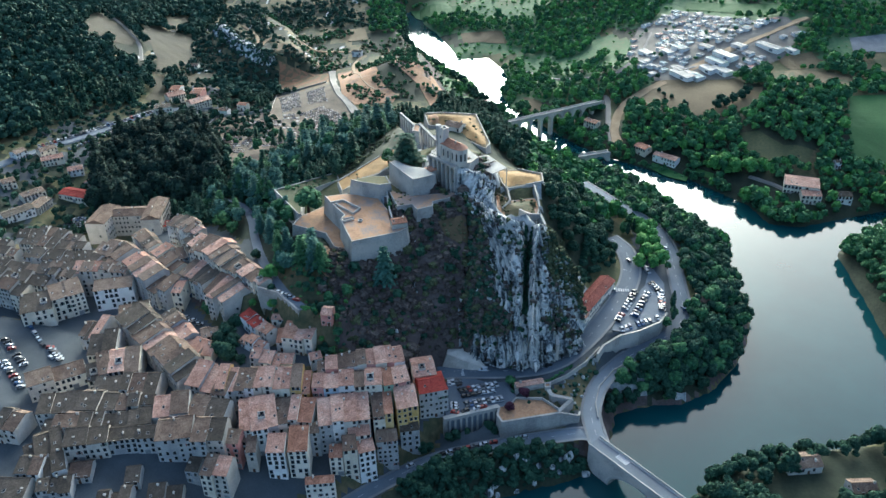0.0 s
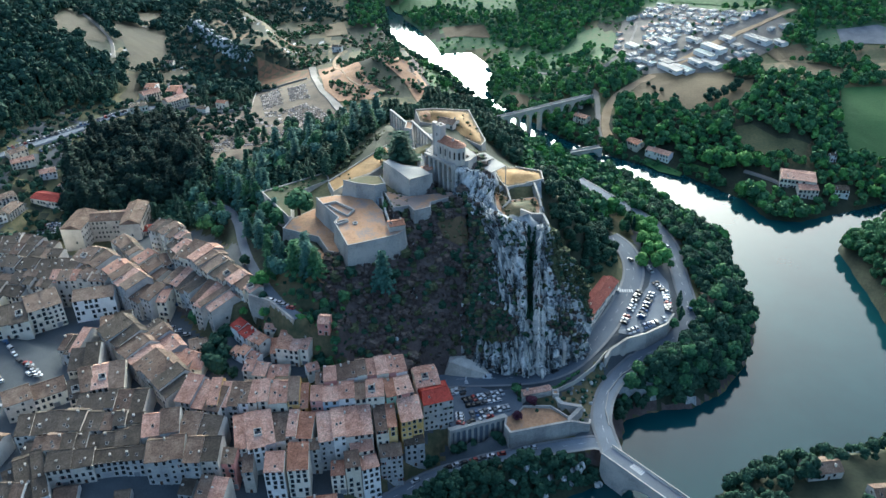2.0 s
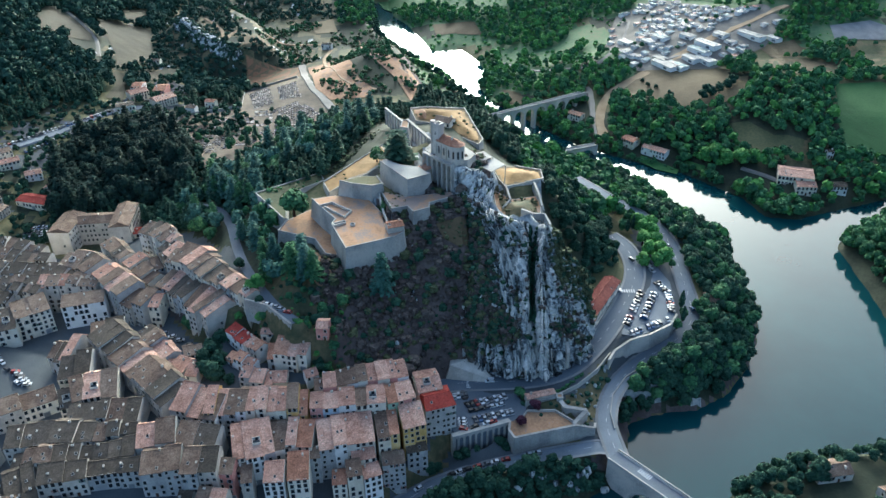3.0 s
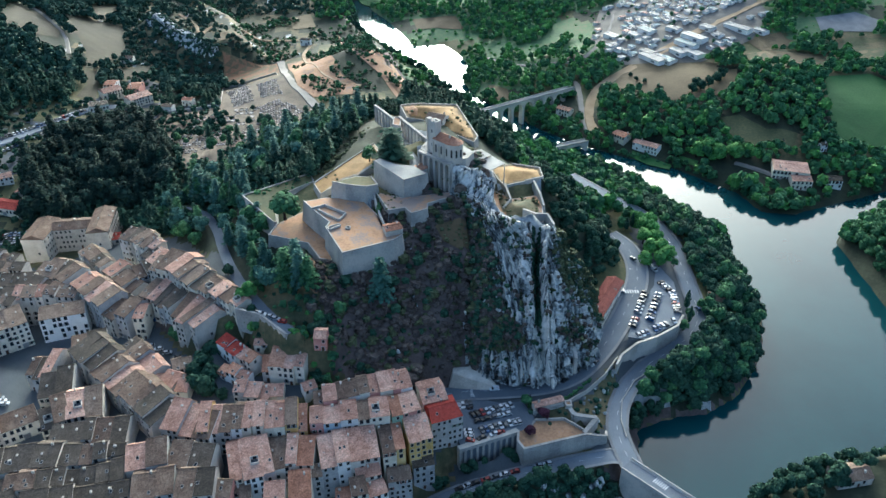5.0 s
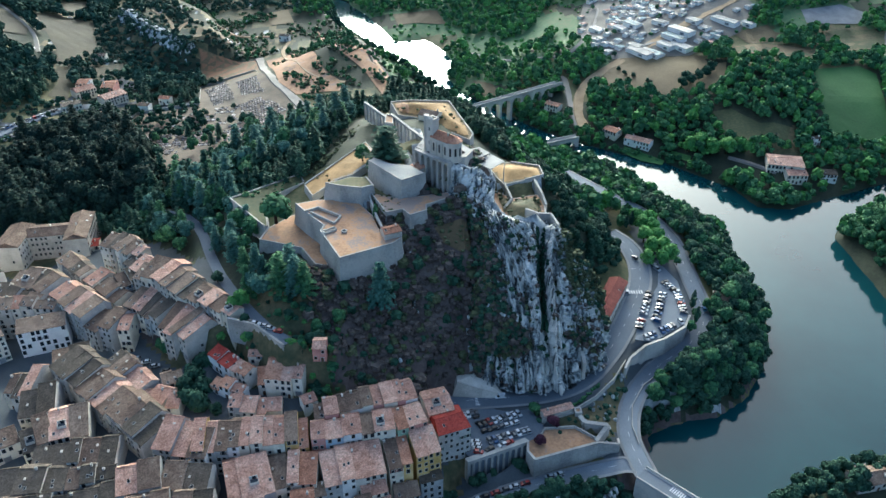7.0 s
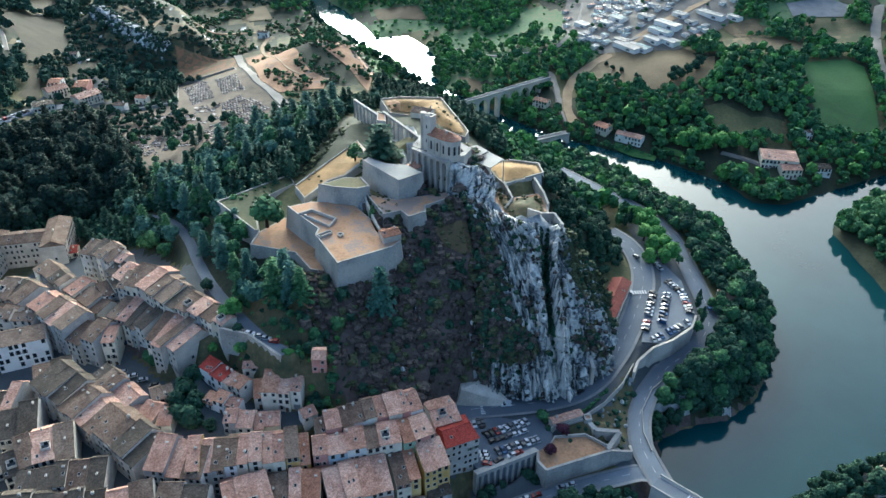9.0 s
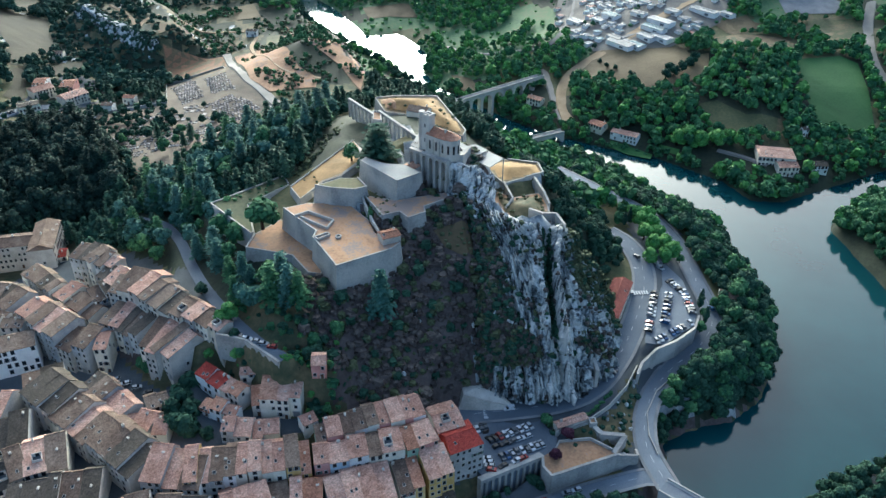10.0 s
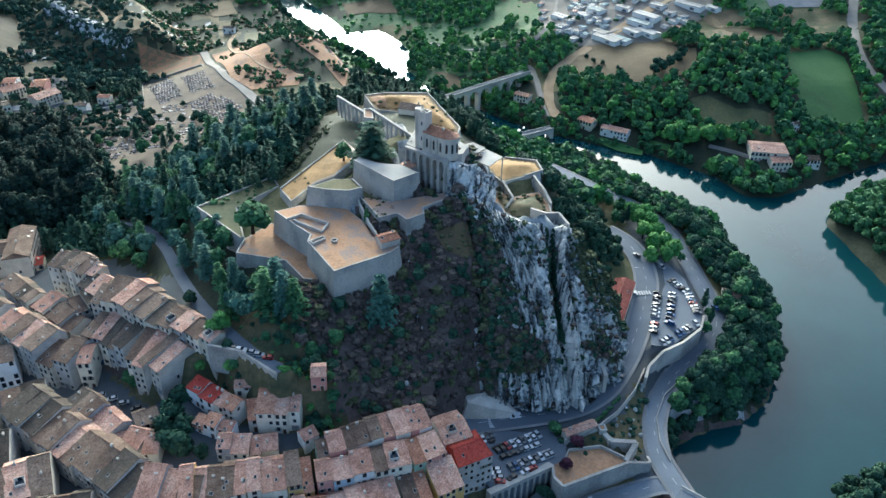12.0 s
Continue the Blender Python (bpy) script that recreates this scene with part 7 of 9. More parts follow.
# scattered houses in the valley
lone((168.9, 312.6), (175.9, 302.8), 9, -5, "cream", "orange", "cream house with an orange tiled roof among trees", 1.3, 0, 2)
lone((180.1, 297.4), (194.8, 283.7), 8, -4.5, "white", "pink", "long white house with a rose-coloured roof near the river", 1.3, 0, 2)
lone((260.5, 232.5), (281.2, 224.6), 17, -6, "cream", "pink", "large pink villa with tiled roofs among trees", 1.8, 1.0, 2)
lone((266.3, 218), (279.8, 215.8), 11, -5, "cream", "pink", "side wing of the pink villa", 1.4, 0, 2)
lone((293.4, 218.4), (303.4, 216.6), 8, -6, "white", "grey", "white house with a grey roof", 1.4, 0, 2)
lone((303.4, 250.8), (308.2, 251.3), 4, -6, "white", "grey", "small white house between trees", 1.0, 0, 2)
lone((134.3, 363.7), (143.5, 354.8), 7, -6, "cream", "orange", "cream house with an orange roof near the viaduct", 1.2, 0, 2)
# suburb behind the dark grove
lone((-246.4, 423.7), (-237.3, 422.8), 14, -6.5, "white", "orange", "white apartment house with a tiled roof", 1.5, 0, 4, name="apartment_house")
lone((-227.3, 423.5), (-217.2, 422.7), 16, -6.5, "pink", "orange", "pink apartment house with tiled roofs", 1.5, 0, 3, name="apartment_house")
lone((-245.8, 368.9), (-232.5, 374.6), 9, -6.5, "cream", "grey", "low flat-roofed shop beside the street", 0.5, 0, 1, name="shop")
lone((-212.6, 352), (-204.2, 346.4), 8, -6.5, "cream", "orange", "small house with an orange roof", 1.2, 0, 2)
lone((-250.2, 495), (-239, 494.2), 7, -6.5, "cream", "brown", "farmhouse among trees at the edge of a field", 1.2, 0, 2)
lone((-175.5, 384.3), (-166.9, 381.5), 6, -6.5, "cream", "orange", "small house among bushes", 1.0, 0, 1)
lone((-188.3, 368.5), (-180, 365.8), 6, -6.5, "white", "brown", "small house among bushes", 1.0, 0, 1)
lone((-88.7, 560.7), (-78.9, 556.8), 5, -6.5, "white", "grey", "small white building on the dry plateau", 0.8, 0, 1)
lone((-319.6, 261.1), (-314.8, 269.3), 8, -6.5, "white", "brown", "white house at the foot of the wooded hill", 1.4, 0, 2)
lone((-304.9, 270.4), (-296, 280.2), 8, -6.5, "cream", "brown", "cream house at the foot of the wooded hill", 1.4, 0, 2)
lone((-298.2, 258.5), (-284.7, 266.7), 8, -6.5, "cream", "pink", "cream house beside the avenue", 1.4, 0, 2)
lone((-274.5, 247.5), (-264.6, 251.9), 8, -6.5, "white", "pink", "white house with a rose-coloured roof", 1.4, 0, 2)
lone((-266.8, 218.9), (-244, 210.7), 11, -6.5, "cream", "red", "low building with a red tiled roof beside trees", 1.4, 0, 1)
lone((-252, 227.7), (-248.4, 253.6), 8, -6.5, "cream", "orange", "house with an orange roof beside the dark grove", 1.4, 0, 2)
lone((-309.4, 218.7), (-302.2, 224.2), 9, -6.5, "cream", "brown", "cream house behind the school", 1.4, 0, 3)
lone((-289.8, 203.8), (-279, 214.9), 9, -6.5, "cream", "brown", "long cream house behind the school", 1.4, 0, 3)
lone((-290.8, 175.9), (-277, 191), 10, -6.5, "white", "grey", "white apartment row behind the school", 1.4, 0, 3)
lone((-276.3, 189.4), (-272.9, 204.3), 9, -6.5, "stone", "brown", "pale stone house behind the school", 1.4, 0, 3)

rampart("retaining_wall", [(6.9, 32.1), (16.5, 29.8), (22.3, 24.1), (26.9, 18.3), (17.1, 21), (6.4, 24.5)], (27, 27, 25, 22, 24, 27), 18, "smooth pale concrete retaining wall leaning against the rock", (), 0.35, WALLS["stone"], mat=WALLS["stone"])
# ---- far valley ----
def draped_road(name, pts, width, mat, label, lift=0.5):
    p3 = smooth_line([(x, y, 0) for x, y in pts], 5.0)
    zs = ground(np.array([q.x for q in p3]), np.array([q.y for q in p3]))
    k = np.ones(5) / 5
    zs = np.convolve(np.pad(zs, 2, mode="edge"), k, "valid")
    line = [Vector((q.x, q.y, max(1.0, z))) for q, z in zip(p3, zs)]
    h = width / 2
    LANES.append(([(q.x, q.y) for q in line[::3]] + [(line[-1].x, line[-1].y)], h + 2.0))
    return tagged(part(name, ribbon(line, (-h - 0.8, -h, 0, h, h + 0.8), (lift - 1.2, lift, lift + 0.08, lift, lift - 1.2)), mat), label, "road", kind="structure")


PALE_ROAD = material("pale_road", ["77746e", "88847d", "99948b"], 0.05, bump=0.1)
TRACK = material("gravel_track", ["857359", "998467", "aa967a"], 0.1, bump=0.1)
draped_road("road", [(160.6, 410.1), (157.8, 383.2), (153.3, 354.5), (151, 327.5)], 5, PALE_ROAD, "pale road beside the river")
draped_road("railway", [(154.8, 324.2), (158.1, 347.8), (166.5, 372.5), (183.3, 394.4), (218.5, 415.3), (254.7, 433), (293.3, 453.2), (332.4, 471.5), (370.5, 494.8)], 9, TRACK, "pale railway embankment across the valley")
draped_road("road", [(237.3, 426.9), (283, 439.5), (324.8, 465.9), (353.6, 482.2)], 4, PALE_ROAD, "pale road through the industrial estate")
draped_road("road", [(97.5, 510.5), (117.7, 470.1), (146, 453), (176.3, 448.2), (208.3, 486.7), (231.7, 538.4)], 4, PALE_ROAD, "pale road at the foot of a wooded hill")
draped_road("track", [(-106.4, 508.4), (-86.9, 395.4), (-73.8, 355.6), (-60, 318), (-41.1, 284.3)], 7, PALE_ROAD, "wide pale track beside the cemetery")
draped_road("track", [(-79.9, 553.6), (-83.6, 506.9), (-64.2, 402.7), (-49.3, 371.4), (-29.5, 360)], 3, TRACK, "dirt track across the dry plateau")
draped_road("track", [(-216.4, 608.5), (-193, 567.1), (-182.6, 532.2), (-175.4, 558.9), (-144.5, 582.5), (-86.4, 575)], 3, TRACK, "dirt track across the dry plateau")
draped_road("road", [(-376.3, 627.8), (-343, 586.2), (-311.5, 537.1), (-293.5, 487.8)], 3, PALE_ROAD, "narrow road between fields")
draped_road("motorway", [(485.1, 441.6), (453.7, 397.4), (423.7, 346.8), (413.2, 310.6), (416.2, 273.8)], 8, PALE_ROAD, "grey motorway curving across fields")
draped_road("road", [(241.5, 252.2), (254, 237.7), (262.6, 221.5)], 3, PALE_ROAD, "narrow lane to a villa")
draped_road("avenue", [(-345.2, 210.2), (-311.5, 276.4), (-279.7, 320.3), (-248.8, 370.3), (-222.4, 382.2)], 9, ASPHALT, "grey avenue lined with parked cars")


def viaduct(a, b, top, n, width, label):
    root = arched_wall("viaduct", a, b, top, -4, n, STONE, label, width, 0.2, "viaduct", 1.6)
    run = (Vector(b) - Vector(a)).length
    for y in (-width / 2, width / 2):
        bm = bmesh.new()
        add_box(bm, Matrix.Translation((run / 2, y, top + 0.35)), run, 0.4, 1.0)
        part("parapet", bm, CONCRETE, root, "pale stone parapet")
    return root


viaduct((63.1, 341.1), (152.1, 386.6), 20, 9, 4.5, "grey stone railway viaduct with round arches")
viaduct((106.5, 294.2), (144, 305.7), 7, 2, 5, "low stone road bridge with two arches")

# industrial estate
WHITE_SHEET = material("white_sheet_roof", ["6a7072", "85888a", "a09f9b"], 0.1, bump=0.1, spread=0.3, rough=0.6)
BLUE_SHEET = material("blue_sheet_roof", ["3f5a63", "54717a", "6e878c"], 0.1, bump=0.1, spread=0.2, rough=0.6)
RED_SHEET = material("red_sheet_roof", ["6e4a41", "825a4f", "966d61"], 0.1, bump=0.1, spread=0.2, rough=0.6)
GRAVE_EARTH = material("trodden_earth", ["433e36", "564d42", "6b6051"], 0.06, bump=0.1, grain=0.9)
YARD = material("gravel_yard", ["5d5b56", "6d6a63", "7e7a72"], 0.05, bump=0.1, grain=0.9)
GREY_SHEET = material("grey_sheet_roof", ["50555a", "666a6d", "7d8082"], 0.1, bump=0.1, spread=0.3, rough=0.6)
tagged(drape("estate_ground", INDUSTRY, YARD, 0.5, 9.0), "grey yards and streets of an industrial estate", "yard", kind="structure")


def warehouse(x, y, turn, w, d, h, sheet, label):
    root = thing("warehouse", label, "warehouse", Matrix.LocRotScale((x, y, gz(x, y)), Euler((0, 0, turn)), None), "sheds of the industrial estate")
    bm = bmesh.new()
    add_box(bm, Matrix.Translation((0, 0, -1)), w, d, h + 1)
    part("wall", bm, WALLS["white"], root)
    ob = part("roof", gable_roof(w, d, d * 0.07, 0.0, 0.2, 0.25), sheet, root)
    ob.matrix_basis = Matrix.Translation((0, 0, h))
    bm = bmesh.new()
    add_box(bm, Matrix.Translation((w * 0.2, -d / 2, 0)), min(4, w * 0.3), 0.2, h * 0.6)
    part("gate", bm, GREY_SHEET, root)


wr = random.Random(3)
base_turn = math.atan2((332.4, 471.5)[1] - (218.5, 415.3)[1], (332.4, 471.5)[0] - (218.5, 415.3)[0])
HALLS = [((232.8, 416), 26, 16, 4, GREY_SHEET, "grey"), ((229.9, 427.4), 14, 9, 4.5, GREY_SHEET, "grey"), ((241.1, 407.6), 14, 10, 4, BLUE_SHEET, "blue"), ((274.8, 435.8), 24, 10, 5, WHITE_SHEET, "white"), ((264.6, 427.1), 22, 9, 5, BLUE_SHEET, "blue"),
         ((254.3, 416.9), 16, 9, 4.5, WHITE_SHEET, "white"), ((265.3, 410.5), 20, 10, 4.5, WHITE_SHEET, "white"), ((316.2, 438.6), 26, 9, 5, WHITE_SHEET, "white"), ((241.5, 469.2), 16, 10, 4.5, BLUE_SHEET, "blue"), ((228.9, 466.3), 12, 8, 4, WHITE_SHEET, "white"),
         ((263.9, 459.5), 14, 8, 4.5, GREY_SHEET, "grey"), ((211.5, 479.3), 15, 9, 4, WHITE_SHEET, "white"), ((291.5, 448.6), 13, 9, 4, WHITE_SHEET, "white"), ((295.5, 434), 10, 7, 3.5, GREY_SHEET, "grey"), ((333.2, 428), 12, 8, 4, WHITE_SHEET, "white")]
for (x, y), w, d, h, sheet, word in HALLS:
    warehouse(x, y, base_turn - math.pi / 2 + wr.uniform(-0.08, 0.08), w, d, h * 0.7, sheet, "large hall with a %s sheet-metal roof" % word)
for x, y in scatter(INDUSTRY, 9.0):
    if any(line_distance(np.array([x]), np.array([y]), l)[0] < w_ + 4 for l, w_ in LANES) or wr.random() < 0.12:
        continue
    if any(math.hypot(x - q[0][0], y - q[0][1]) < q[1] * 0.5 + 6 for q in HALLS):
        continue
    sheet, word = wr.choice([(WHITE_SHEET, "white"), (GREY_SHEET, "grey"), (GREY_SHEET, "grey"), (GREY_SHEET, "grey"), (BLUE_SHEET, "blue"), (RED_SHEET, "dull red")])
    warehouse(x, y, base_turn + wr.choice((0, 0, math.pi / 2)), wr.uniform(5, 9), wr.uniform(4, 6), wr.uniform(1.8, 2.8), sheet, "low shed with a %s sheet-metal roof" % word)

# cemetery
GRAVE = material("grave_stone", ["6d6a68", "948d87", "bdb4ab"], 0.4, bump=0, island=True, spread=0.35)
tagged(drape("cemetery_ground", CEMETERY, GRAVE_EARTH, 0.5, 8.0), "pale gravel ground of a cemetery", "ground", kind="structure")


def graves(poly, turn, row_gap, gap, label, skip=0.15):
    """Rows of low tombs, each a slab with a headstone."""
    c, s = math.cos(turn), math.sin(turn)
    mid = np.mean(poly, 0)
    bm_v, bm_f, at = [], [], 0
    r_ = random.Random(9)
    for i in range(-60, 61):
        for j in range(-60, 61):
            u, v = i * gap, j * row_gap
            x, y = mid[0] + u * c - v * s, mid[1] + u * s + v * c
            if not inside(np.array([x]), np.array([y]), poly)[0][0] or r_.random() < skip:
                continue
            z = gz(x, y) + 0.5
            for ox, oy, sx, sy, sz in ((0, 0, gap * 0.62, row_gap * 0.42, r_.uniform(0.3, 0.7)), (0, row_gap * 0.22, gap * 0.55, 0.25, r_.uniform(0.7, 1.3))):
                q = [(x + (ox + a_ * sx / 2) * c - (oy + b_ * sy / 2) * s, y + (ox + a_ * sx / 2) * s + (oy + b_ * sy / 2) * c, z + h_ * sz) for h_ in (0, 1) for a_, b_ in ((-1, -1), (1, -1), (1, 1), (-1, 1))]
                bm_v += q
                bm_f += [tuple(k + at for k in f) for f in CUBE]
                at += 8
    return tagged(new("graves", fast_mesh("graves", bm_v, bm_f, GRAVE)), label, "cemetery", kind="stuff")


ang = math.atan2((-93.7, 354.3)[1] - (-137.4, 367.8)[1], (-93.7, 354.3)[0] - (-137.4, 367.8)[0])
graves([(-144.8, 413.6), (-129.3, 437.2), (-114.4, 362.3), (-130.7, 354.4)], ang + 0.9, 4.2, 2.3, "rows of pale tombs in a walled cemetery", 0.2)
graves([(-119.7, 421.6), (-103, 420), (-92.7, 364.8), (-109.2, 364.6)], ang + 0.9, 4.2, 2.3, "rows of pale tombs beside a gravel lane", 0.2)
graves([(-111.2, 344), (-94.4, 356.9), (-72.5, 318.9), (-91.1, 296.7)], ang + 0.9, 4.2, 2.3, "long rows of pale tombs on dry ground", 0.15)
graves([(-165, 337.3), (-136.2, 348.6), (-110.8, 339.8), (-92, 297), (-129.2, 299), (-150.2, 301.4)], ang + 0, 8, 4, "scattered tombs on dry earth", 0.5)
graves([(-176.8, 310.3), (-151.5, 297), (-119.8, 290.3), (-87.3, 290.4), (-96.3, 260.8), (-131.3, 260.2), (-161.6, 254.7)], ang + 0, 5, 2.4, "old grey tombs under trees", 0.5)
wall_run("cemetery_wall", [(-194.3, 319.4), (-190.1, 360), (-143, 366.5), (-151.9, 438.2), (-107.8, 467.6), (-63.5, 306.4)], [gz(*p) + 2.0 for p in ((-194.3, 319.4), (-190.1, 360), (-143, 366.5), (-151.9, 438.2), (-107.8, 467.6), (-63.5, 306.4))], 0, 0.5, CONCRETE, "pale wall round the cemetery", 0)
def clear_of_houses(p):
    """Places that stand neither on a house nor close before its front."""
    ok = np.ones(len(p), bool)
    for hx, hy, hw, hd in HOUSES:
        ok &= (np.abs(p[:, 0] - hx) > hw * 0.5 + 2.5) | (p[:, 1] > hy + hd * 0.5 + 3) | (p[:, 1] < hy - hd * 0.5 - 12)
    return p[ok]


LOW_YARD = [(-176, 300), (-130, 292), (-88, 288), (-79.4, 262.6), (-82.3, 205.9), (-154.7, 234.3), (-168.3, 286.1)]
pts = scatter(LOW_YARD, 9.5, 0.6)
wood("cemetery_trees", pts[::2], ["round", "cedar"], LEAF_DARK, "dark trees among old tombs", (2.4, 4.2), FINE)
wood("cemetery_trees", pts[1::2], ["round"], LEAF, "green trees among old tombs", (2.0, 3.6), FINE)
pts = scatter([(-190, 340), (-150, 350), (-112, 345), (-92, 300), (-130, 296), (-168, 306)], 11.0, 0.7)
wood("cemetery_trees", pts, ["round"], LEAF_DARK, "single dark trees between rows of tombs", (1.4, 2.4), FINE)
HILL_GARDEN = [(-68, 36), (-56, 38), (-46, 27), (-44, 12), (-58, 10), (-73, 22)]
pts = np.concatenate([free(scatter(p, 2.8, 0.85), 0.5, []) for p in (HILL_GARDEN, [(-56.8, 34.8), (-42.3, 34.6), (-40.3, 16.4), (-54.0, 9.1), (-59.8, 20.1)], [(-105.0, 58.6), (-91.0, 51.7), (-63.6, 23.3), (-71.7, 25.4), (-100.0, 44.3)])])
pts = pts[[all(math.hypot(x - h_[0], y - h_[1]) > max(h_[2], h_[3]) * 0.55 for h_ in HOUSES) for x, y in pts]]
wood("garden_scrub", pts[::3], ["round", "shrub"], LEAF_BRIGHT, "bright green garden bushes behind the old houses", (0.9, 1.8), FINE, "scrub")
wood("garden_scrub", pts[1::3], ["round", "shrub"], LEAF, "green garden bushes behind the old houses", (1.2, 2.6), FINE, "scrub")
wood("garden_scrub", pts[2::3], ["round", "shrub"], LEAF_DARK, "dark garden trees behind the old houses", (1.2, 2.8), FINE, "scrub")
# broad woods of the valley and the hills
near_land = scatter([(-330, 140), (520, 140), (520, 420), (-330, 420)], 5.2)
near_land = free(near_land)


near_land = clear_of_houses(near_land)
near_land = near_land[(wobble(near_land[:, 0], near_land[:, 1], 45, 4) > -0.62)]
east = near_land[near_land[:, 0] > 60]
west = near_land[near_land[:, 0] <= 60]
# every third tree takes brighter leaves, putting distance haze into the colour
wood("valley_wood", east[::3], ["round"], LEAF_BRIGHT, "light green broadleaf wood on the valley floor, lightened for haze", (2.2, 4.0))
wood("valley_wood", np.concatenate([east[1::3], east[2::3]]), ["round"], LEAF, "dense green broadleaf wood on the valley floor", (2.4, 4.2))
wood("hill_wood", west, ["round", "cedar"], LEAF_DARK, "dark green mixed wood on the hillside", (2.4, 4.0))
far_land = scatter([(-560, 420), (640, 420), (760, 900), (-640, 900)], 5.6)
far_land = clear_of_houses(free(far_land))
far_land = far_land[(wobble(far_land[:, 0], far_land[:, 1], 70, 6) > np.where(far_land[:, 0] > -80, -0.05, -0.45))]
fl = far_land[far_land[:, 0] > -80]
# light green hills; the brighter half of the trees also stands for haze
wood("far_wood", fl[::2], ["round"], LEAF_BRIGHT, "distant light green wood on rolling hills, partly lightened for haze", (1.8, 3.6))
wood("far_wood", fl[1::2], ["round"], LEAF, "distant green wood on rolling hills", (1.8, 3.6))
fl = far_land[far_land[:, 0] <= -80]
ridge_ = (fl[:, 0] > -275) & (fl[:, 1] > 455)
wood("far_wood", fl[~ridge_], ["round"], LEAF_HILL, "distant dark wood on steep hills", (2.6, 4.6))
ridge_pts = free(scatter([(-285, 470), (-160, 440), (-80, 500), (-60, 760), (-330, 760)], 4.6, 0.8), 1.0)
ridge_pts = ridge_pts[wobble(ridge_pts[:, 0], ridge_pts[:, 1], 30, 2) > np.where(ridge_pts[:, 0] < -150, -0.6, -0.1)]
wood("ridge_scrub", ridge_pts, ["shrub", "round"], LEAF_HILL, "low dark scrub on a stony ridge", (1.4, 3.2), LOW, "scrub")
wood("ridge_scrub", fl[ridge_][1::4], ["shrub"], LEAF_OLIVE, "olive scrub on a stony ridge", (1.0, 2.2), LOW, "scrub")
left_hill = free(scatter([(-560, 100), (-330, 140), (-330, 420), (-560, 420)], 5.2))
wood("hill_wood", left_hill, ["round"], LEAF_HILL, "dark wood on the steep western hillside", (3.0, 5.2))
# the dark grove beside the school
GROVE = [(-256.2, 248.6), (-254.3, 300.9), (-212.4, 335.9), (-187.7, 314), (-165.2, 275.6), (-150.7, 212), (-169.3, 203.3), (-198, 212), (-210.4, 196.6), (-235, 192.9)]
wood("dark_grove", free(scatter(GROVE, 4.6), 0, []), ["round", "cedar"], LEAF_GROVE, "grove of tall dark pines", (4.2, 6.4), FINE)
# hillside below the fort
SLOPE_WOOD = [(-152.9, 170.1), (-132.8, 203.1), (-109.7, 205.5), (-85.2, 249), (-56, 261), (-26.4, 238.9), (-34.6, 206.2), (-60.1, 186.4), (-99.7, 163.4), (-79.9, 109.8), (-59.4, 85.4), (-47.1, 65.7), (-52.2, 44.6), (-63.4, 46), (-76.4, 56.1), (-83.4, 48.5), (-97.2, 86.2), (-114.6, 116.9), (-131.9, 136.1)]
pts = free(scatter(SLOPE_WOOD, 7.6, 0.9), 2, [[(-80.9, 110.1), (-53.3, 108.8), (-42.4, 69.3), (-41.6, 50.1), (-56.5, 57.2), (-76.8, 80.8)]])
wood("slope_wood", pts[::2], ["round", "cedar"], LEAF_CEDAR, "blue-green cedars on the slope below the fort", (4.0, 6.6), FINE)
wood("slope_wood", pts[1::2], ["round", "cedar"], LEAF, "green trees on the slope below the fort", (3.4, 5.4), FINE)
EAST_SLOPE = [(48.4, 263.9), (71.1, 237.5), (89.3, 215.9), (97.7, 190.2), (110.9, 173.2), (115.7, 149), (105.5, 115), (92.9, 98.1), (82.6, 96.1), (64.1, 77.5), (65.4, 109.6), (70.2, 138), (57, 168.6), (40.5, 190.3)]
wood("slope_wood", clear_of_houses(free(scatter(EAST_SLOPE, 5.2), 1.0, [FIN_BANK])), ["round"], LEAF_DARK, "dense dark trees on the eastern slope of the rock", (2.6, 4.2), FINE)
BANK_FOOT = [(86.4, 100.6), (112.5, 139.4), (113.5, 124.1), (105.1, 99.8), (93.6, 92.3), (76.5, 63)]
wood("slope_wood", clear_of_houses(free(scatter(BANK_FOOT, 3.6), 0, [FIN_BANK])), ["round", "shrub"], LEAF_DARK, "dark trees above the long red-roofed building", (1.8, 3.2), FINE)
wood("fin_scrub", scatter(FIN_BANK, 2.4, 0.55), ["shrub"], LEAF_OLIVE, "low olive scrub and dry grass on the steep bank", (0.4, 1.1), FINE, "scrub")
# scrub on the steep front of the rock
FRONT_SLOPE = [(-53.8, 64.8), (-43.2, 72.7), (-32, 85.9), (-9.4, 106.9), (5.2, 119.3), (32.4, 137.3), (36, 103.9), (23.6, 64.4), (14.3, 38.9), (12.1, 8.2), (2.3, 5.9), (-11.9, 4.2), (-22.9, 12.6), (-34.6, 14.1), (-48.6, 19.4), (-57.2, 35.7)]
EARTH_BANK = [(3, 75), (11.7, 75.5), (22, 76), (25, 70), (20, 64.5), (13.6, 62.5), (6.5, 67)]
pts = free(scatter(FRONT_SLOPE, 2.2, 0.92), 0, [EARTH_BANK])
wood("slope_scrub", pts[::8], ["shrub"], LEAF_DARK, "dark green scrub on the steep rocky slope", (1.0, 3.0), FINE, "scrub")
wood("slope_scrub", pts[4::8], ["shrub"], TWIGS, "grey-brown thorn scrub on the steep rocky slope", (1.0, 2.6), FINE, "scrub")
wood("slope_scrub", pts[2::4], ["shrub"], TWIGS, "tangled bare scrub on the steep rocky slope", (1.0, 2.8), FINE, "scrub")
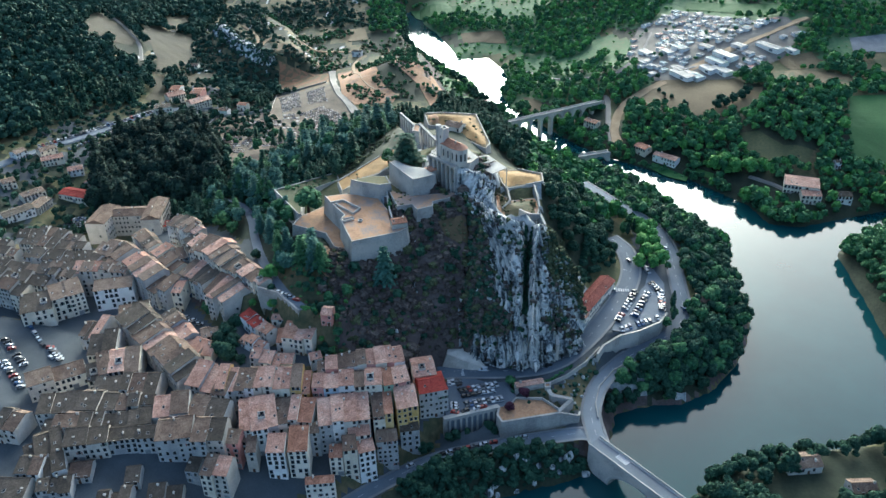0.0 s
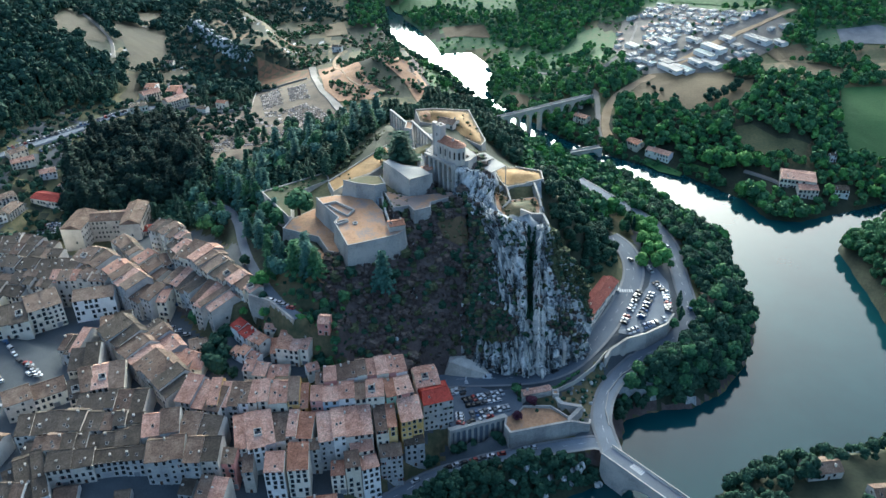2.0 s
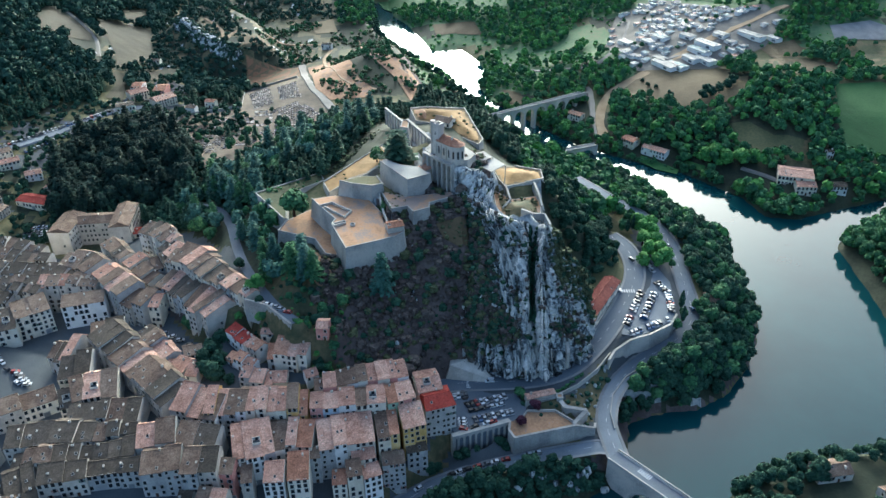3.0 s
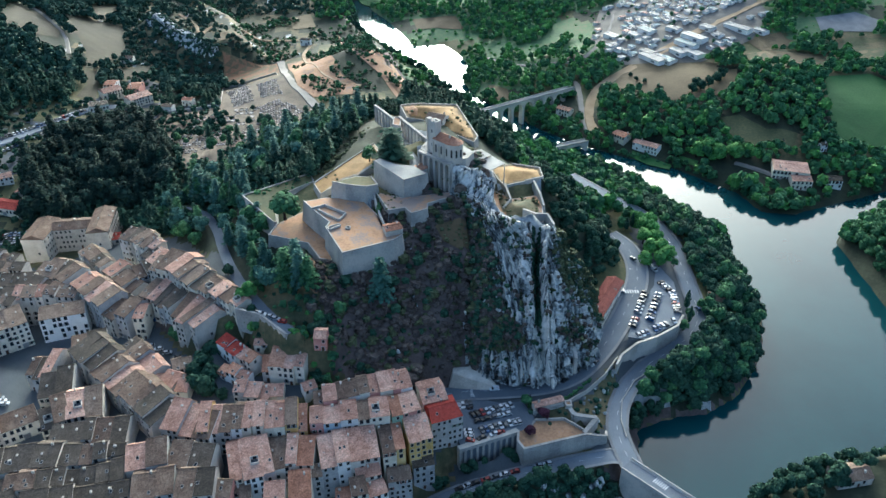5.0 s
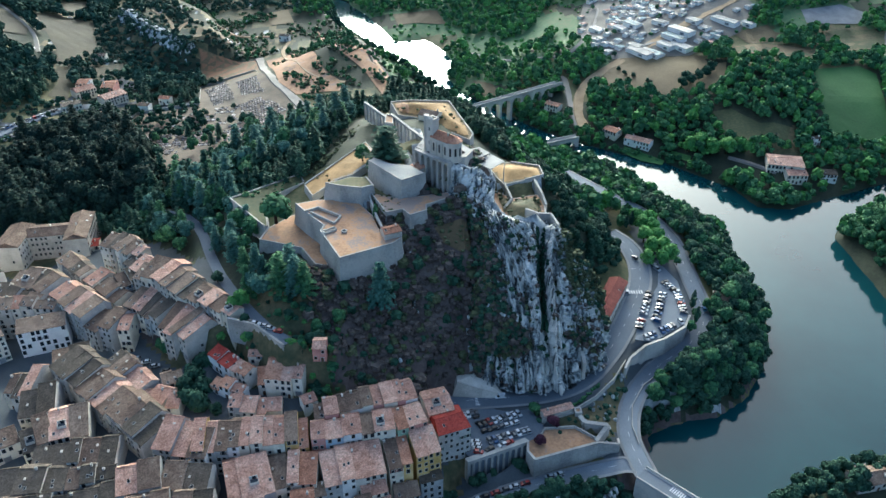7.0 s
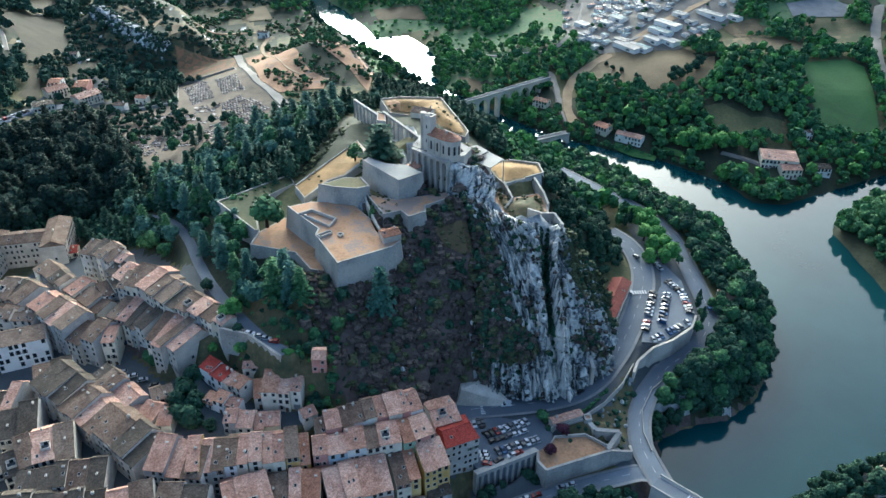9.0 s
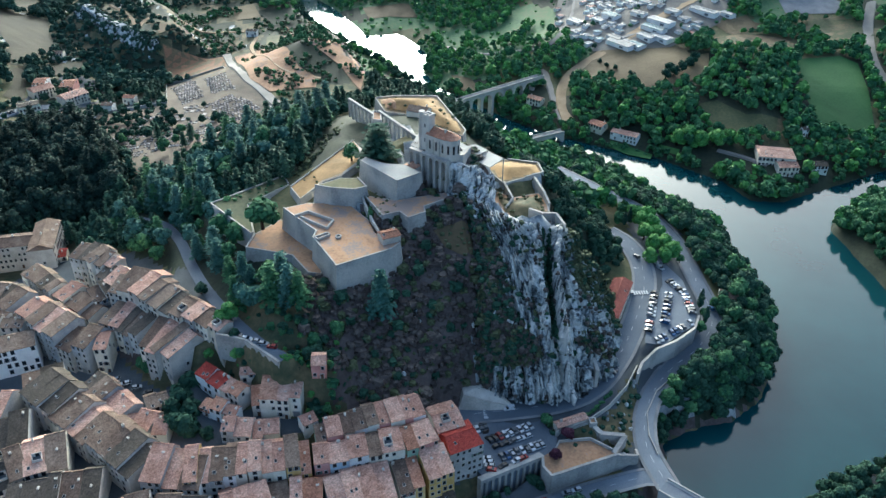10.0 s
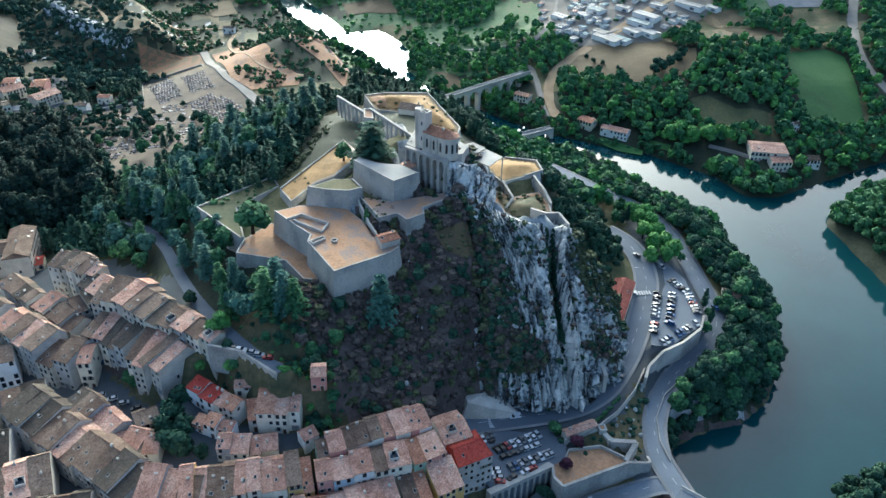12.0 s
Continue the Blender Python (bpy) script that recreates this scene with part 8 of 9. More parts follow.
wood("slope_scrub", pts[1::4], ["shrub"], LEAF_OLIVE, "olive-brown scrub on the steep rocky slope", (0.9, 2.6), FINE, "scrub")
wood("slope_scrub", pts[3::4], ["shrub"], TWIGS, "leafless brown scrub on the steep rocky slope", (0.9, 2.4), LOW, "scrub")
pts = free(scatter(PLATEAU, 3.4), 0, [])
pts = pts[wobble(pts[:, 0], pts[:, 1], 22, 3) + 0.5 * wobble(pts[:, 0], pts[:, 1], 7, 1) + trng.uniform(-0.3, 0.3, len(pts)) > 0.12]
wood("plateau_scrub", pts[::2], ["shrub", "round"], LEAF, "clumps of green bushes on dry ground", (1.0, 2.4), LOW, "scrub")
wood("plateau_scrub", pts[1::2], ["shrub"], LEAF_OLIVE, "olive scrub on dry stony ground", (1.0, 2.2), LOW, "scrub")
# trees on the banks
BEND_BANK = [(104, 26), (120, 36), (134, 46), (150, 52), (158, 42), (142, 24), (124, 15.5), (107, 15)]
wood("riverside_trees", free(scatter(BEND_BANK, 3.4), 0, [], 1.0), ["round"], LEAF_DARK, "thick dark green trees at the foot of the bend", (2.2, 3.4), FINE)
hedge_line = [(38.9, 8.6), (46, 9.4), (53.2, 10.2), (59.5, 12.2), (65.0, 15.8), (70, 19.5)]
pts = np.array([(ax + (bx - ax) * k / 9, ay + (by - ay) * k / 9) for (ax, ay), (bx, by) in zip(hedge_line, hedge_line[1:]) for k in range(9)])
wood("hedge", pts + trng.normal(0, 0.25, pts.shape), ["shrub"], LEAF, "clipped green hedge along the upper road", (0.7, 1.0), FINE, "hedge", 0.5)
BANK_WOOD = RIVER_WEST[1:16] + [p[:2] for p in QUAY_ROAD][:-1]
pts = free(scatter(BANK_WOOD, 3.9), 0, [], 0.8)
wood("riverside_trees", np.concatenate([pts[::3], pts[1::3]]), ["round"], LEAF_DARK, "dark green trees on the river bank", (2.4, 3.6), FINE)
wood("riverside_trees", pts[2::3], ["round"], LEAF, "thick green trees leaning over the river bank", (2.4, 3.9), FINE)
pts = free(scatter(LEFT_SUBURB, 5.6, 0.7), 0, [])
pts = pts[[all(math.hypot(x - h_[0], y - h_[1]) > h_[2] * 0.7 for h_ in HOUSES) for x, y in pts]]
wood("garden_trees", pts, ["round", "shrub"], LEAF_DARK, "dark garden trees among houses", (1.6, 3.0), LOW)
CHANNEL_BANK = RIVER_WEST[15:26]
pts = []
for (ax, ay), (bx, by) in zip(CHANNEL_BANK, CHANNEL_BANK[1:]):
    k = math.hypot(bx - ax, by - ay)
    for _ in range(int(k / 1.8)):
        u, d = trng.uniform(), trng.uniform(2, 14)
        pts.append((ax + (bx - ax) * u - (by - ay) / k * d, ay + (by - ay) * u + (bx - ax) / k * d))
wood("riverside_trees", free(np.array(pts), 0, [], 1.5), ["round"], LEAF_DARK, "dark trees along the narrow river", (1.8, 3.0), LOW)
SPIT_LAND = SPIT + [(520, -60), (520, 260)]
wood("spit_trees", free(scatter(SPIT_LAND, 4.6), 1, [], 4.0), ["round"], LEAF, "green trees on a low spit of land", (2.6, 4.2), FINE)
SOUTH_LAND = RIVER_BANK[:8] + [(120, -220), (330, -160)]
SOUTH_KEEP = [[(137.6, -54), (181.5, -37.9), (206.2, -33.4), (193.4, -59.8), (151, -64.1)]]
wood("south_bank_trees", free(scatter(SOUTH_LAND, 5.0), 0.5, SOUTH_KEEP, 1.0), ["round"], LEAF_DARK, "dark green trees on the southern bank", (2.2, 3.6), FINE)
QUAY = [(-20.3, -50.9), (-8, -40.9), (14, -31.5), (22, -29.5), (39.7, -27), (60.9, -26), (72, -28), (70.8, -36.3), (58.6, -40), (45.5, -42.9), (24.8, -48.9), (2.1, -58.5)]
wood("quay_trees", free(scatter(QUAY, 2.4), 0, [], 1.0), ["round", "shrub"], LEAF_DARK, "dark green trees below the riverside road", (1.5, 2.7), FINE)
pts = []
EAST_BANK = RIVER_EAST[7:20]
for (ax, ay), (bx, by) in zip(EAST_BANK, EAST_BANK[1:]):
    k = math.hypot(bx - ax, by - ay)
    for _ in range(int(k / 2.0)):
        u, d = trng.uniform(), trng.uniform(0.5, 6)
        pts.append((ax + (bx - ax) * u - (by - ay) / k * d, ay + (by - ay) * u + (bx - ax) / k * d))
wood("riverside_trees", free(np.array(pts), 0, [], 0.6), ["round", "shrub"], LEAF, "low green trees along the far bank", (1.2, 2.4), LOW)
ROAD_BANK = [(-101.3, 86.7), (-90.9, 75.9), (-76.4, 56.1), (-57.2, 45.2), (-46, 27.9), (-45.6, 16), (-56.7, 22.5), (-66.6, 33.6), (-81, 50.3)]
pts = clear_of_houses(free(scatter(ROAD_BANK, 3.6, 0.8), 0, [[(p[0], p[1]) for p in HILL_ROAD[3:]] ]))
wood("garden_scrub", pts[::2], ["shrub", "round"], LEAF, "green garden bushes on the bank under the hill road", (1.0, 2.4), FINE, "scrub")
wood("garden_scrub", pts[1::2], ["shrub", "round"], LEAF_DARK, "dark bushes on the bank under the hill road", (1.0, 2.6), FINE, "scrub")
VERGE = [(42.1, 2.7), (55, 5.7), (67.1, 12.4), (77.5, 22.4), (84.7, 28.1), (79.9, 11.5), (74.8, -1.3), (64.6, -10.1), (59.6, -5.2), (45.6, -6.5)]
wood("verge_scrub", free(scatter(VERGE, 2.6, 0.6), 0, []), ["shrub"], LEAF_DARK, "low dark scrub on the rocky verge", (0.6, 1.5), FINE, "scrub")
CREST_BANK = [(-57.7, 154.2), (-40.5, 179.3), (-26.8, 198.9), (-21.3, 209), (-27.3, 185.4), (-40.8, 158.9), (-53, 140.2)]
wood("crest_scrub", free(scatter(CREST_BANK, 3.0, 0.7), 0, []), ["shrub"], LEAF_OLIVE, "low olive scrub outside the citadel wall", (0.8, 2.0), FINE, "scrub")
pts = scatter(INDUSTRY, 9.0, 0.4)
ok_ = [all(math.hypot(x - q[0][0], y - q[0][1]) > q[1] * 0.5 + 2 for q in HALLS) for x, y in pts]
wood("estate_trees", free(pts[ok_], 0, []), ["round", "shrub"], LEAF, "small green trees between the sheds", (1.0, 2.2), LOW)
pts = free(scatter([(-60, 420), (700, 420), (900, 1000), (-60, 1000)], 9.0, 0.6), 1.5)
wood("hill_scrub", pts, ["shrub"], LEAF_BRIGHT, "green bushes on the far hillsides", (1.2, 2.6), LOW, "scrub")


# ---- loose rock ----
def boulder(seed):
    """A broken limestone block about one metre across."""
    bm = bmesh.new()
    bmesh.ops.create_icosphere(bm, subdivisions=2, radius=1.0)
    off = Vector((seed * 7.3, seed * 3.1, seed * 1.7))
    vs = np.array([v.co * (1.0 + 0.45 * noise.noise(v.co * 1.3 + off) + 0.2 * noise.noise(v.co * 3.1 + off)) for v in bm.verts])
    vs[:, 2] *= 1.25
    fs = np.array([[v.index for v in f.verts] for f in bm.faces])
    bm.free()
    return vs, fs


BOULDERS = [boulder(k) for k in range(5)]


def rocks(name, places, sizes, label, mat=ROCK):
    vs, fs, at = [], [], 0
    for (x, y), z in zip(places, ground(places[:, 0], places[:, 1])):
        v, f = BOULDERS[trng.integers(5)]
        k = trng.uniform(*sizes) * np.array((trng.uniform(0.7, 1.3), trng.uniform(0.7, 1.3), trng.uniform(0.6, 1.6)))
        a = trng.uniform(0, 6.283)
        c, sn = math.cos(a), math.sin(a)
        p = v * k
        vs.append(np.stack([p[:, 0] * c - p[:, 1] * sn + x, p[:, 0] * sn + p[:, 1] * c + y, p[:, 2] + z], 1))
        fs.append(f + at)
        at += len(v)
    return tagged(new(name, fast_mesh(name, np.concatenate(vs), np.concatenate(fs), mat)), label, "rock", kind="stuff")


pts = free(scatter(FRONT_SLOPE, 2.4), 0, [])
rocks("rock_outcrops", pts[wobble(pts[:, 0], pts[:, 1], 9, 2) > 0.75], (0.5, 1.3), "pale rock outcrops between the scrub", CLIFF)
BESIDE_CLIFF = [(-3.5, 38.5), (9.2, 58.1), (24.6, 73), (31.9, 68.8), (26.9, 37.3), (22.8, 25.6), (15.4, 29.6), (5.6, 30), (1, 34.4)]
pts = free(scatter(BESIDE_CLIFF, 2.6), 0, [])
rocks("rock_outcrops", pts[wobble(pts[:, 0], pts[:, 1], 7, 5) > 0.45], (0.6, 1.7), "grey limestone outcrops beside the cliff", CLIFF)
rocks("verge_rocks", free(scatter(VERGE, 3.2, 0.4), 0, []), (0.5, 1.1), "broken pale rock on the verge between two roads")
QUAY_ROCKS = [(17.9, -35.4), (33.8, -31.4), (55.3, -28.5), (72.7, -27.5), (73.5, -33.4), (59.3, -37.5), (40.7, -41.6), (22.4, -47)]
rocks("quay_rocks", free(scatter(QUAY_ROCKS, 3.0, 0.35), 0, [], 0.0), (0.9, 2.0), "pale rocks at the water's edge below the road", CLIFF)
PATHS = [(-56.7, 67.3), (-49.1, 59.2), (-45.6, 51.1), (-53.2, 42.1), (-58.1, 48.4), (-63.3, 61.6)]
tagged(drape("bare_slope", EARTH_BANK, FIELD_TAN, 0.5, 2.5), "bare tan earth below the citadel terrace", "ground", kind="structure")
wood("bank_scrub", scatter(EARTH_BANK, 1.9, 0.7), ["shrub"], LEAF_OLIVE, "sparse olive scrub on bare earth", (0.5, 1.2), FINE, "scrub")
tagged(drape("bare_slope", PATHS, EARTH, 0.35, 3.0), "bare tan earth on the slope below the bastion", "ground", kind="structure")
# ---- cars ----
PAINTS = {}
for key, stops in {"white": ["b9bcbe", "cfd1d2"], "silver": ["8d9296", "a4a8ab"], "grey": ["4d5155", "5f6367"], "black": ["17191b", "24272a"], "red": ["7e1f1c", "96302a"], "blue": ["27466b", "375a84"]}.items():
    PAINTS[key] = material(key + "_car_paint", stops, 0.5, rough=0.35, bump=0, spec=0.5)
TYRE = material("tyre_rubber", ["161616", "202020"], 2.0)


def car_meshes(van):
    """Body shell, window band and wheel of a small car or a van; x runs from tail to nose."""
    l, w = (4.6, 1.9) if van else (4.1, 1.75)
    prof = [(-l / 2, 0.3), (-l / 2 + 0.02, 0.85), (-l / 2 + 0.2, 0.95), (l / 2 - 0.95, 0.95), (l / 2 - 0.1, 0.78), (l / 2, 0.6), (l / 2, 0.3)]
    roof_z = 1.95 if van else 1.42
    cab = [(-l / 2 + 0.12, 0.94), (-l / 2 + (0.2 if van else 0.6), roof_z), (l / 2 - (1.5 if van else 1.9), roof_z), (l / 2 - 0.95, 0.94)]
    bm = bmesh.new()

    def shell(profile, half, narrow, mat):
        a = [bm.verts.new((x, -half + (narrow if z > 1.2 else 0), z)) for x, z in profile]
        b = [bm.verts.new((x, half - (narrow if z > 1.2 else 0), z)) for x, z in profile]
        bm.faces.new(a).material_index = mat
        bm.faces.new(b[::-1]).material_index = mat
        for i in range(len(profile)):
            j = (i + 1) % len(profile)
            bm.faces.new((a[i], b[i], b[j], a[j])).material_index = mat
        return a, b

    shell(prof, w / 2, 0, 0)
    bmesh.ops.recalc_face_normals(bm, faces=bm.faces)
    body = bm
    bm = bmesh.new()
    shell(cab, w / 2 - 0.06, 0.16, 0)
    bmesh.ops.recalc_face_normals(bm, faces=bm.faces)
    glass = bm
    bm = bmesh.new()
    x0, x1 = cab[1][0] - 0.03, cab[2][0] + 0.05
    add_box(bm, Matrix.Translation(((x0 + x1) / 2, 0, roof_z - 0.03)), x1 - x0, w - 0.4, 0.09)
    if van:
        add_box(bm, Matrix.Translation((-0.7, 0, 0.93)), l - 2.4, w - 0.1, 0.9)
    return body, glass, bm


def wheel_mesh():
    bm = bmesh.new()
    bmesh.ops.create_cone(bm, cap_ends=True, segments=10, radius1=0.31, radius2=0.31, depth=0.2, matrix=Matrix.Rotation(math.pi / 2, 4, "X"))
    return bm_mesh("wheel", bm, TYRE)


WHEEL = wheel_mesh()
CAR_KIT = {}
for paint in PAINTS:
    for van in (False, True):
        body, glass, top = car_meshes(van)
        CAR_KIT[paint, van] = (bm_mesh("body", body, PAINTS[paint]), bm_mesh("window_band", glass, GLASS), bm_mesh("roof_panel", top, PAINTS[paint]))
car_rng = random.Random(21)


def car(x, y, z, turn, paint=None, van=False, wheels=True):
    paint = paint or car_rng.choice(["white", "white", "white", "silver", "silver", "grey", "grey", "black", "black", "red", "blue"])
    root = thing("van" if van else "car", "%s %s parked on asphalt" % (paint, "delivery van" if van else "small car"), "van" if van else "car", Matrix.LocRotScale((x, y, z), Euler((0, 0, turn + car_rng.uniform(-0.05, 0.05))), None), "parked cars")
    for nm, me in zip(("body", "window_band", "roof_panel"), CAR_KIT[paint, van]):
        put_part(nm, me, root, Matrix.Identity(4))
    if wheels:
        for sx in (-1.3, 1.3):
            for sy in (-0.82, 0.82):
                put_part("wheel", WHEEL, root, Matrix.Translation((sx, sy, 0.31)))


def car_row(a, b, n, z, skew, skip=0.06, van_share=0.06, wheels=True):
    """n cars between a and b, each turned by skew from the row's direction."""
    t = math.atan2(b[1] - a[1], b[0] - a[0])
    for i in range(n):
        if car_rng.random() < skip:
            continue
        u = (i + 0.5) / n
        x, y = a[0] + (b[0] - a[0]) * u, a[1] + (b[1] - a[1]) * u
        car(x, y, (gz(x, y) + 0.3) if z is None else z, t + skew + car_rng.choice((0, math.pi)), None, car_rng.random() < van_share, wheels)


car_row((11.4, 3.6), (31.4, 8.2), 9, 20.36, -1.36, 0, 0)
car_row((13.0, -0.4), (29.4, 3.1), 5, 20.36, 0.05, 0, 0)
car_row((14.2, -6.0), (33.2, -1.9), 9, 20.36, -1.5, 0, 0)
car_row((9.4, -4.5), (9.6, -12.0), 4, 20.36, 1.2, 0, 0)
car_row((13.0, -10.6), (24.5, -7.4), 4, 20.36, 0.1, 0.2, 0)
car_row((6.2, 9.6), (13.5, 11.2), 4, 20.36, 1.4, 0, 0)
car_row((97.7, 48.4), (114.1, 77.4), 11, 26.86, 1.35, wheels=False)
car_row((107.7, 52.5), (120.7, 75.6), 8, 26.86, 1.35, wheels=False)
car_row((124.3, 85.4), (127.9, 73.7), 5, 26.86, 1.5, wheels=False)
car_row((127.5, 72.8), (123.9, 55), 8, 26.86, 1.4, wheels=False)
car_row((98.1, 41.4), (121.2, 51.7), 10, 26.86, 1.3, wheels=False)
car_row((124, 102.2), (125.9, 90), 3, 26.95, 0.3, van_share=0.8)
for (x, y, z), t, p, v in (((80.9, 50, 24.8), 1.0, "white", True), ((74.9, 29.2, 23.2), 0.9, "grey", False), ((102.1, 78, 27.2), 1.2, "silver", False), ((115.7, 105.1, 29.3), 1.9, "grey", False), ((24.6, 18.6, 20.9), 3.1, "white", True), ((138.8, 65.8, 21.9), 1.7, "blue", False), ((142.3, 122.8, 26.3), 2.0, "white", False),
                           ((38.3, 12.1, 20.9), 3.2, "grey", False), ((57.6, 19.9, 21.8), 0.5, "black", False)):
    car(x, y, z, t, p, v)
town_line = [Vector(p) for p in TOWN_ROAD]
for k, (u, off, p) in enumerate(((3.45, 1.9, "white"), (3.75, 1.9, "silver"), (4.5, 1.9, "red"), (4.85, 1.9, "white"), (5.15, 1.9, "grey"), (5.45, 1.9, "red"), (5.8, 1.9, "black"), (6.05, 1.9, "white"), (6.3, 1.9, "black"), (7.4, 1.9, "white"))):
    i = int(u)
    q = town_line[i].lerp(town_line[i + 1], u - i)
    d = (town_line[i + 1] - town_line[i]).normalized()
    car(q.x + d.y * off, q.y - d.x * off, q.z + 0.36, math.atan2(d.y, d.x), p)
# squares of the town
car_row((-137.4, 70.2), (-128.6, 66), 3, None, 0.9)
car_row((-135.9, 54.7), (-111.5, 34.3), 5, None, 0.8)
car_row((-113.3, 51.4), (-102.7, 41.2), 6, None, 1.2)
car_row((-82.5, 42.7), (-66.4, 30.8), 5, None, 0.3)
car_row((-223.3, 37.1), (-202.3, 13.9), 9, None, 1.2)
car_row((-196.6, 29.2), (-186.2, 17.8), 6, None, 0.9)
car_row((-236, 72.9), (-189.9, 17.9), 11, None, 0.1)
car_row((-215.7, 18.7), (-196.3, -2.7), 8, None, 1.2)
for k in range(4):
    car_row((-255.5, 187.7), (-234.8, 190), 8, None, 1.4, wheels=False) if k == 0 else car_row(((-255.5, 187.7)[0] + 2 * k, (-255.5, 187.7)[1] - 6.0 * k), ((-234.8, 190)[0] + 2 * k, (-234.8, 190)[1] - 6.0 * k), 8, None, 1.4, wheels=False)
car_row((-174.8, 223.4), (-159.4, 189.2), 8, None, 1.3, wheels=False)
car_row((-313.4, 281.1), (-248.8, 370.3), 34, None, 1.3, wheels=False)
car_row((-289.3, 284.9), (-254.2, 340.9), 18, None, 1.3, wheels=False)
# ---- trees that stand by themselves ----
def trunk_mesh():
    """A tapered trunk with a few limbs, for a crown of one metre."""
    bm = bmesh.new()
    bmesh.ops.create_cone(bm, cap_ends=True, segments=8, radius1=0.11, radius2=0.05, depth=1.3, matrix=Matrix.Translation((0, 0, 0.65)))
    for k in range(4):
        m = Matrix.Translation((0, 0, 0.7 + 0.1 * k)) @ Matrix.Rotation(k * 1.7, 4, "Z") @ Matrix.Rotation(0.8, 4, "Y") @ Matrix.Translation((0, 0, 0.3))
        bmesh.ops.create_cone(bm, cap_ends=True, segments=6, radius1=0.045, radius2=0.02, depth=0.6, matrix=m)
    return bm_mesh("trunk", bm, BARK)


TRUNK = trunk_mesh()
CROWNS = {}


def tree(at, kind, size, mat, label, tall=1.0, seed=0, name="tree"):
    x, y = at[:2]
    z = gz(x, y) if len(at) < 3 else at[2]
    key = (kind, mat.name, seed % 4)
    if key not in CROWNS:
        v, f = FINE[kind][seed % 4]
        CROWNS[key] = fast_mesh("crown", v + np.array((0, 0, 0.05)), f, mat)
    root = thing(name, label, "tree", Matrix.LocRotScale((x, y, z - 0.2), Euler((0, 0, seed * 1.3)), Vector((size, size, size * tall))))
    put_part("trunk", TRUNK, root, Matrix.Identity(4))
    put_part("crown", CROWNS[key], root, Matrix.Identity(4))


tree((-14.2, 124.1, 84), "cedar", 11.5, LEAF_DARK, "large dark green cedar below the crest wall", 0.62, 1)
tree((-69.9, 101.3, 69), "round", 8.2, LEAF, "broad dark green tree on the outer bastion", 0.85, 2)
tree((-24.1, 43.5, 58), "cedar", 6.4, LEAF_CEDAR, "tall pale blue-green cedar on the steep slope", 1.15, 3)
tree((-26, 136.2, 82), "round", 4.4, LEAF, "rounded green tree on the ramp", 1.0, 0)
tree((-86.4, 130.6, 69), "shrub", 2.6, LEAF, "green bush on the outer bastion", 1.0, 1)
tree((-23, 84.9, 77.4), "column", 1.3, LEAF, "narrow green bush against the bastion", 0.9, 2)
for k, (at, s) in enumerate((((-119.2, 53.2, 34), 4.0), ((-122.1, 55.5, 34), 3.2), ((-97.6, 78.5, 52.4), 3.0), ((-99.3, 53.5, 40), 3.8), ((-100.9, 61.2, 44), 3.0))):
    tree(at, "round", s, LEAF if k < 2 else LEAF_DARK, "green tree beside the town square", 1.0, k)
for k, (at, s) in enumerate((((-84.5, 53.8, 56), 4.2), ((-87.6, 52.1, 56), 3.2), ((-82.2, 39.9, 46), 3.4), ((-85.1, 44.2, 46), 2.8), ((-75.5, 34.6, 48), 2.8))):
    tree(at, "round", s, LEAF_BRIGHT if k < 3 else LEAF, "bright green tree between the houses and the hill road", 1.0, k)
for k, (at, s) in enumerate((((-107.1, 22.3, 35), 4.8), ((-104.5, 29.1, 35), 4.8), ((-100.4, 21.4, 35), 4.4), ((-105, 15.1, 35), 4.4), ((-101.2, 12.9, 35), 4.8), ((-94, 9.7, 35), 2.8), ((-101.6, 37.3, 34), 4.8))):
    tree(at, "round", s, LEAF_DARK, "dark tree in a walled garden of the old town", 1.1, k)
tree((37.4, 8.2, 20), "round", 2.9, LEAF, "clipped round green tree beside the road", 0.9, 1)
tree((38.8, 3.2, 20), "shrub", 2.0, LEAF_DARK, "dark green bush beside the car park", 1.0, 2)
tree((43.4, -0.6, 20), "round", 2.9, LEAF_PLUM, "dark purple-leaved tree on the ruined terrace", 0.9, 3)
tree((35.6, -9.6, 20), "round", 2.7, LEAF_PLUM, "dark purple-leaved tree on the ruined terrace", 0.9, 0)
for k, (at, s) in enumerate((((9.5, -17.8, 9.5), 3.0), ((6.5, -19.2, 9.5), 2.6), ((15, -15.6, 10), 2.0), ((26, -13.2, 10), 3.0), ((28.3, -15, 10), 2.4), ((-6.4, -24.4, 8), 3.0), ((-3.2, -23, 8), 2.4), ((7.1, -9.5, 16), 1.8), ((-24.9, -30.4, 14), 2.6), ((-55.5, -29.9, 18), 3.4), ((-59.7, -29.7, 20), 3.0))):
    tree(at, "round", s, LEAF_DARK, "dark green tree against the retaining wall", 1.0, k)
for k, (at, s) in enumerate((((130.3, 135.2, 28), 3.6), ((134.4, 130.3, 28), 3.7), ((126.8, 122.1, 28), 3.7), ((133.7, 120.8, 27.5), 3.6), ((127.4, 112.1, 27.5), 3.7), ((133.6, 111.3, 27.5), 3.5), ((134.2, 104, 27), 3.7), ((129, 100.2, 27), 3.3), ((121.1, 101.5, 27.5), 3.3), ((129.5, 142.9, 28.5), 3.3), ((136.7, 140.9, 28), 3.3))):
    tree(at, "round", s * 1.3, LEAF_BRIGHT, "bright green plane tree beside the upper car park", 1.0, k)
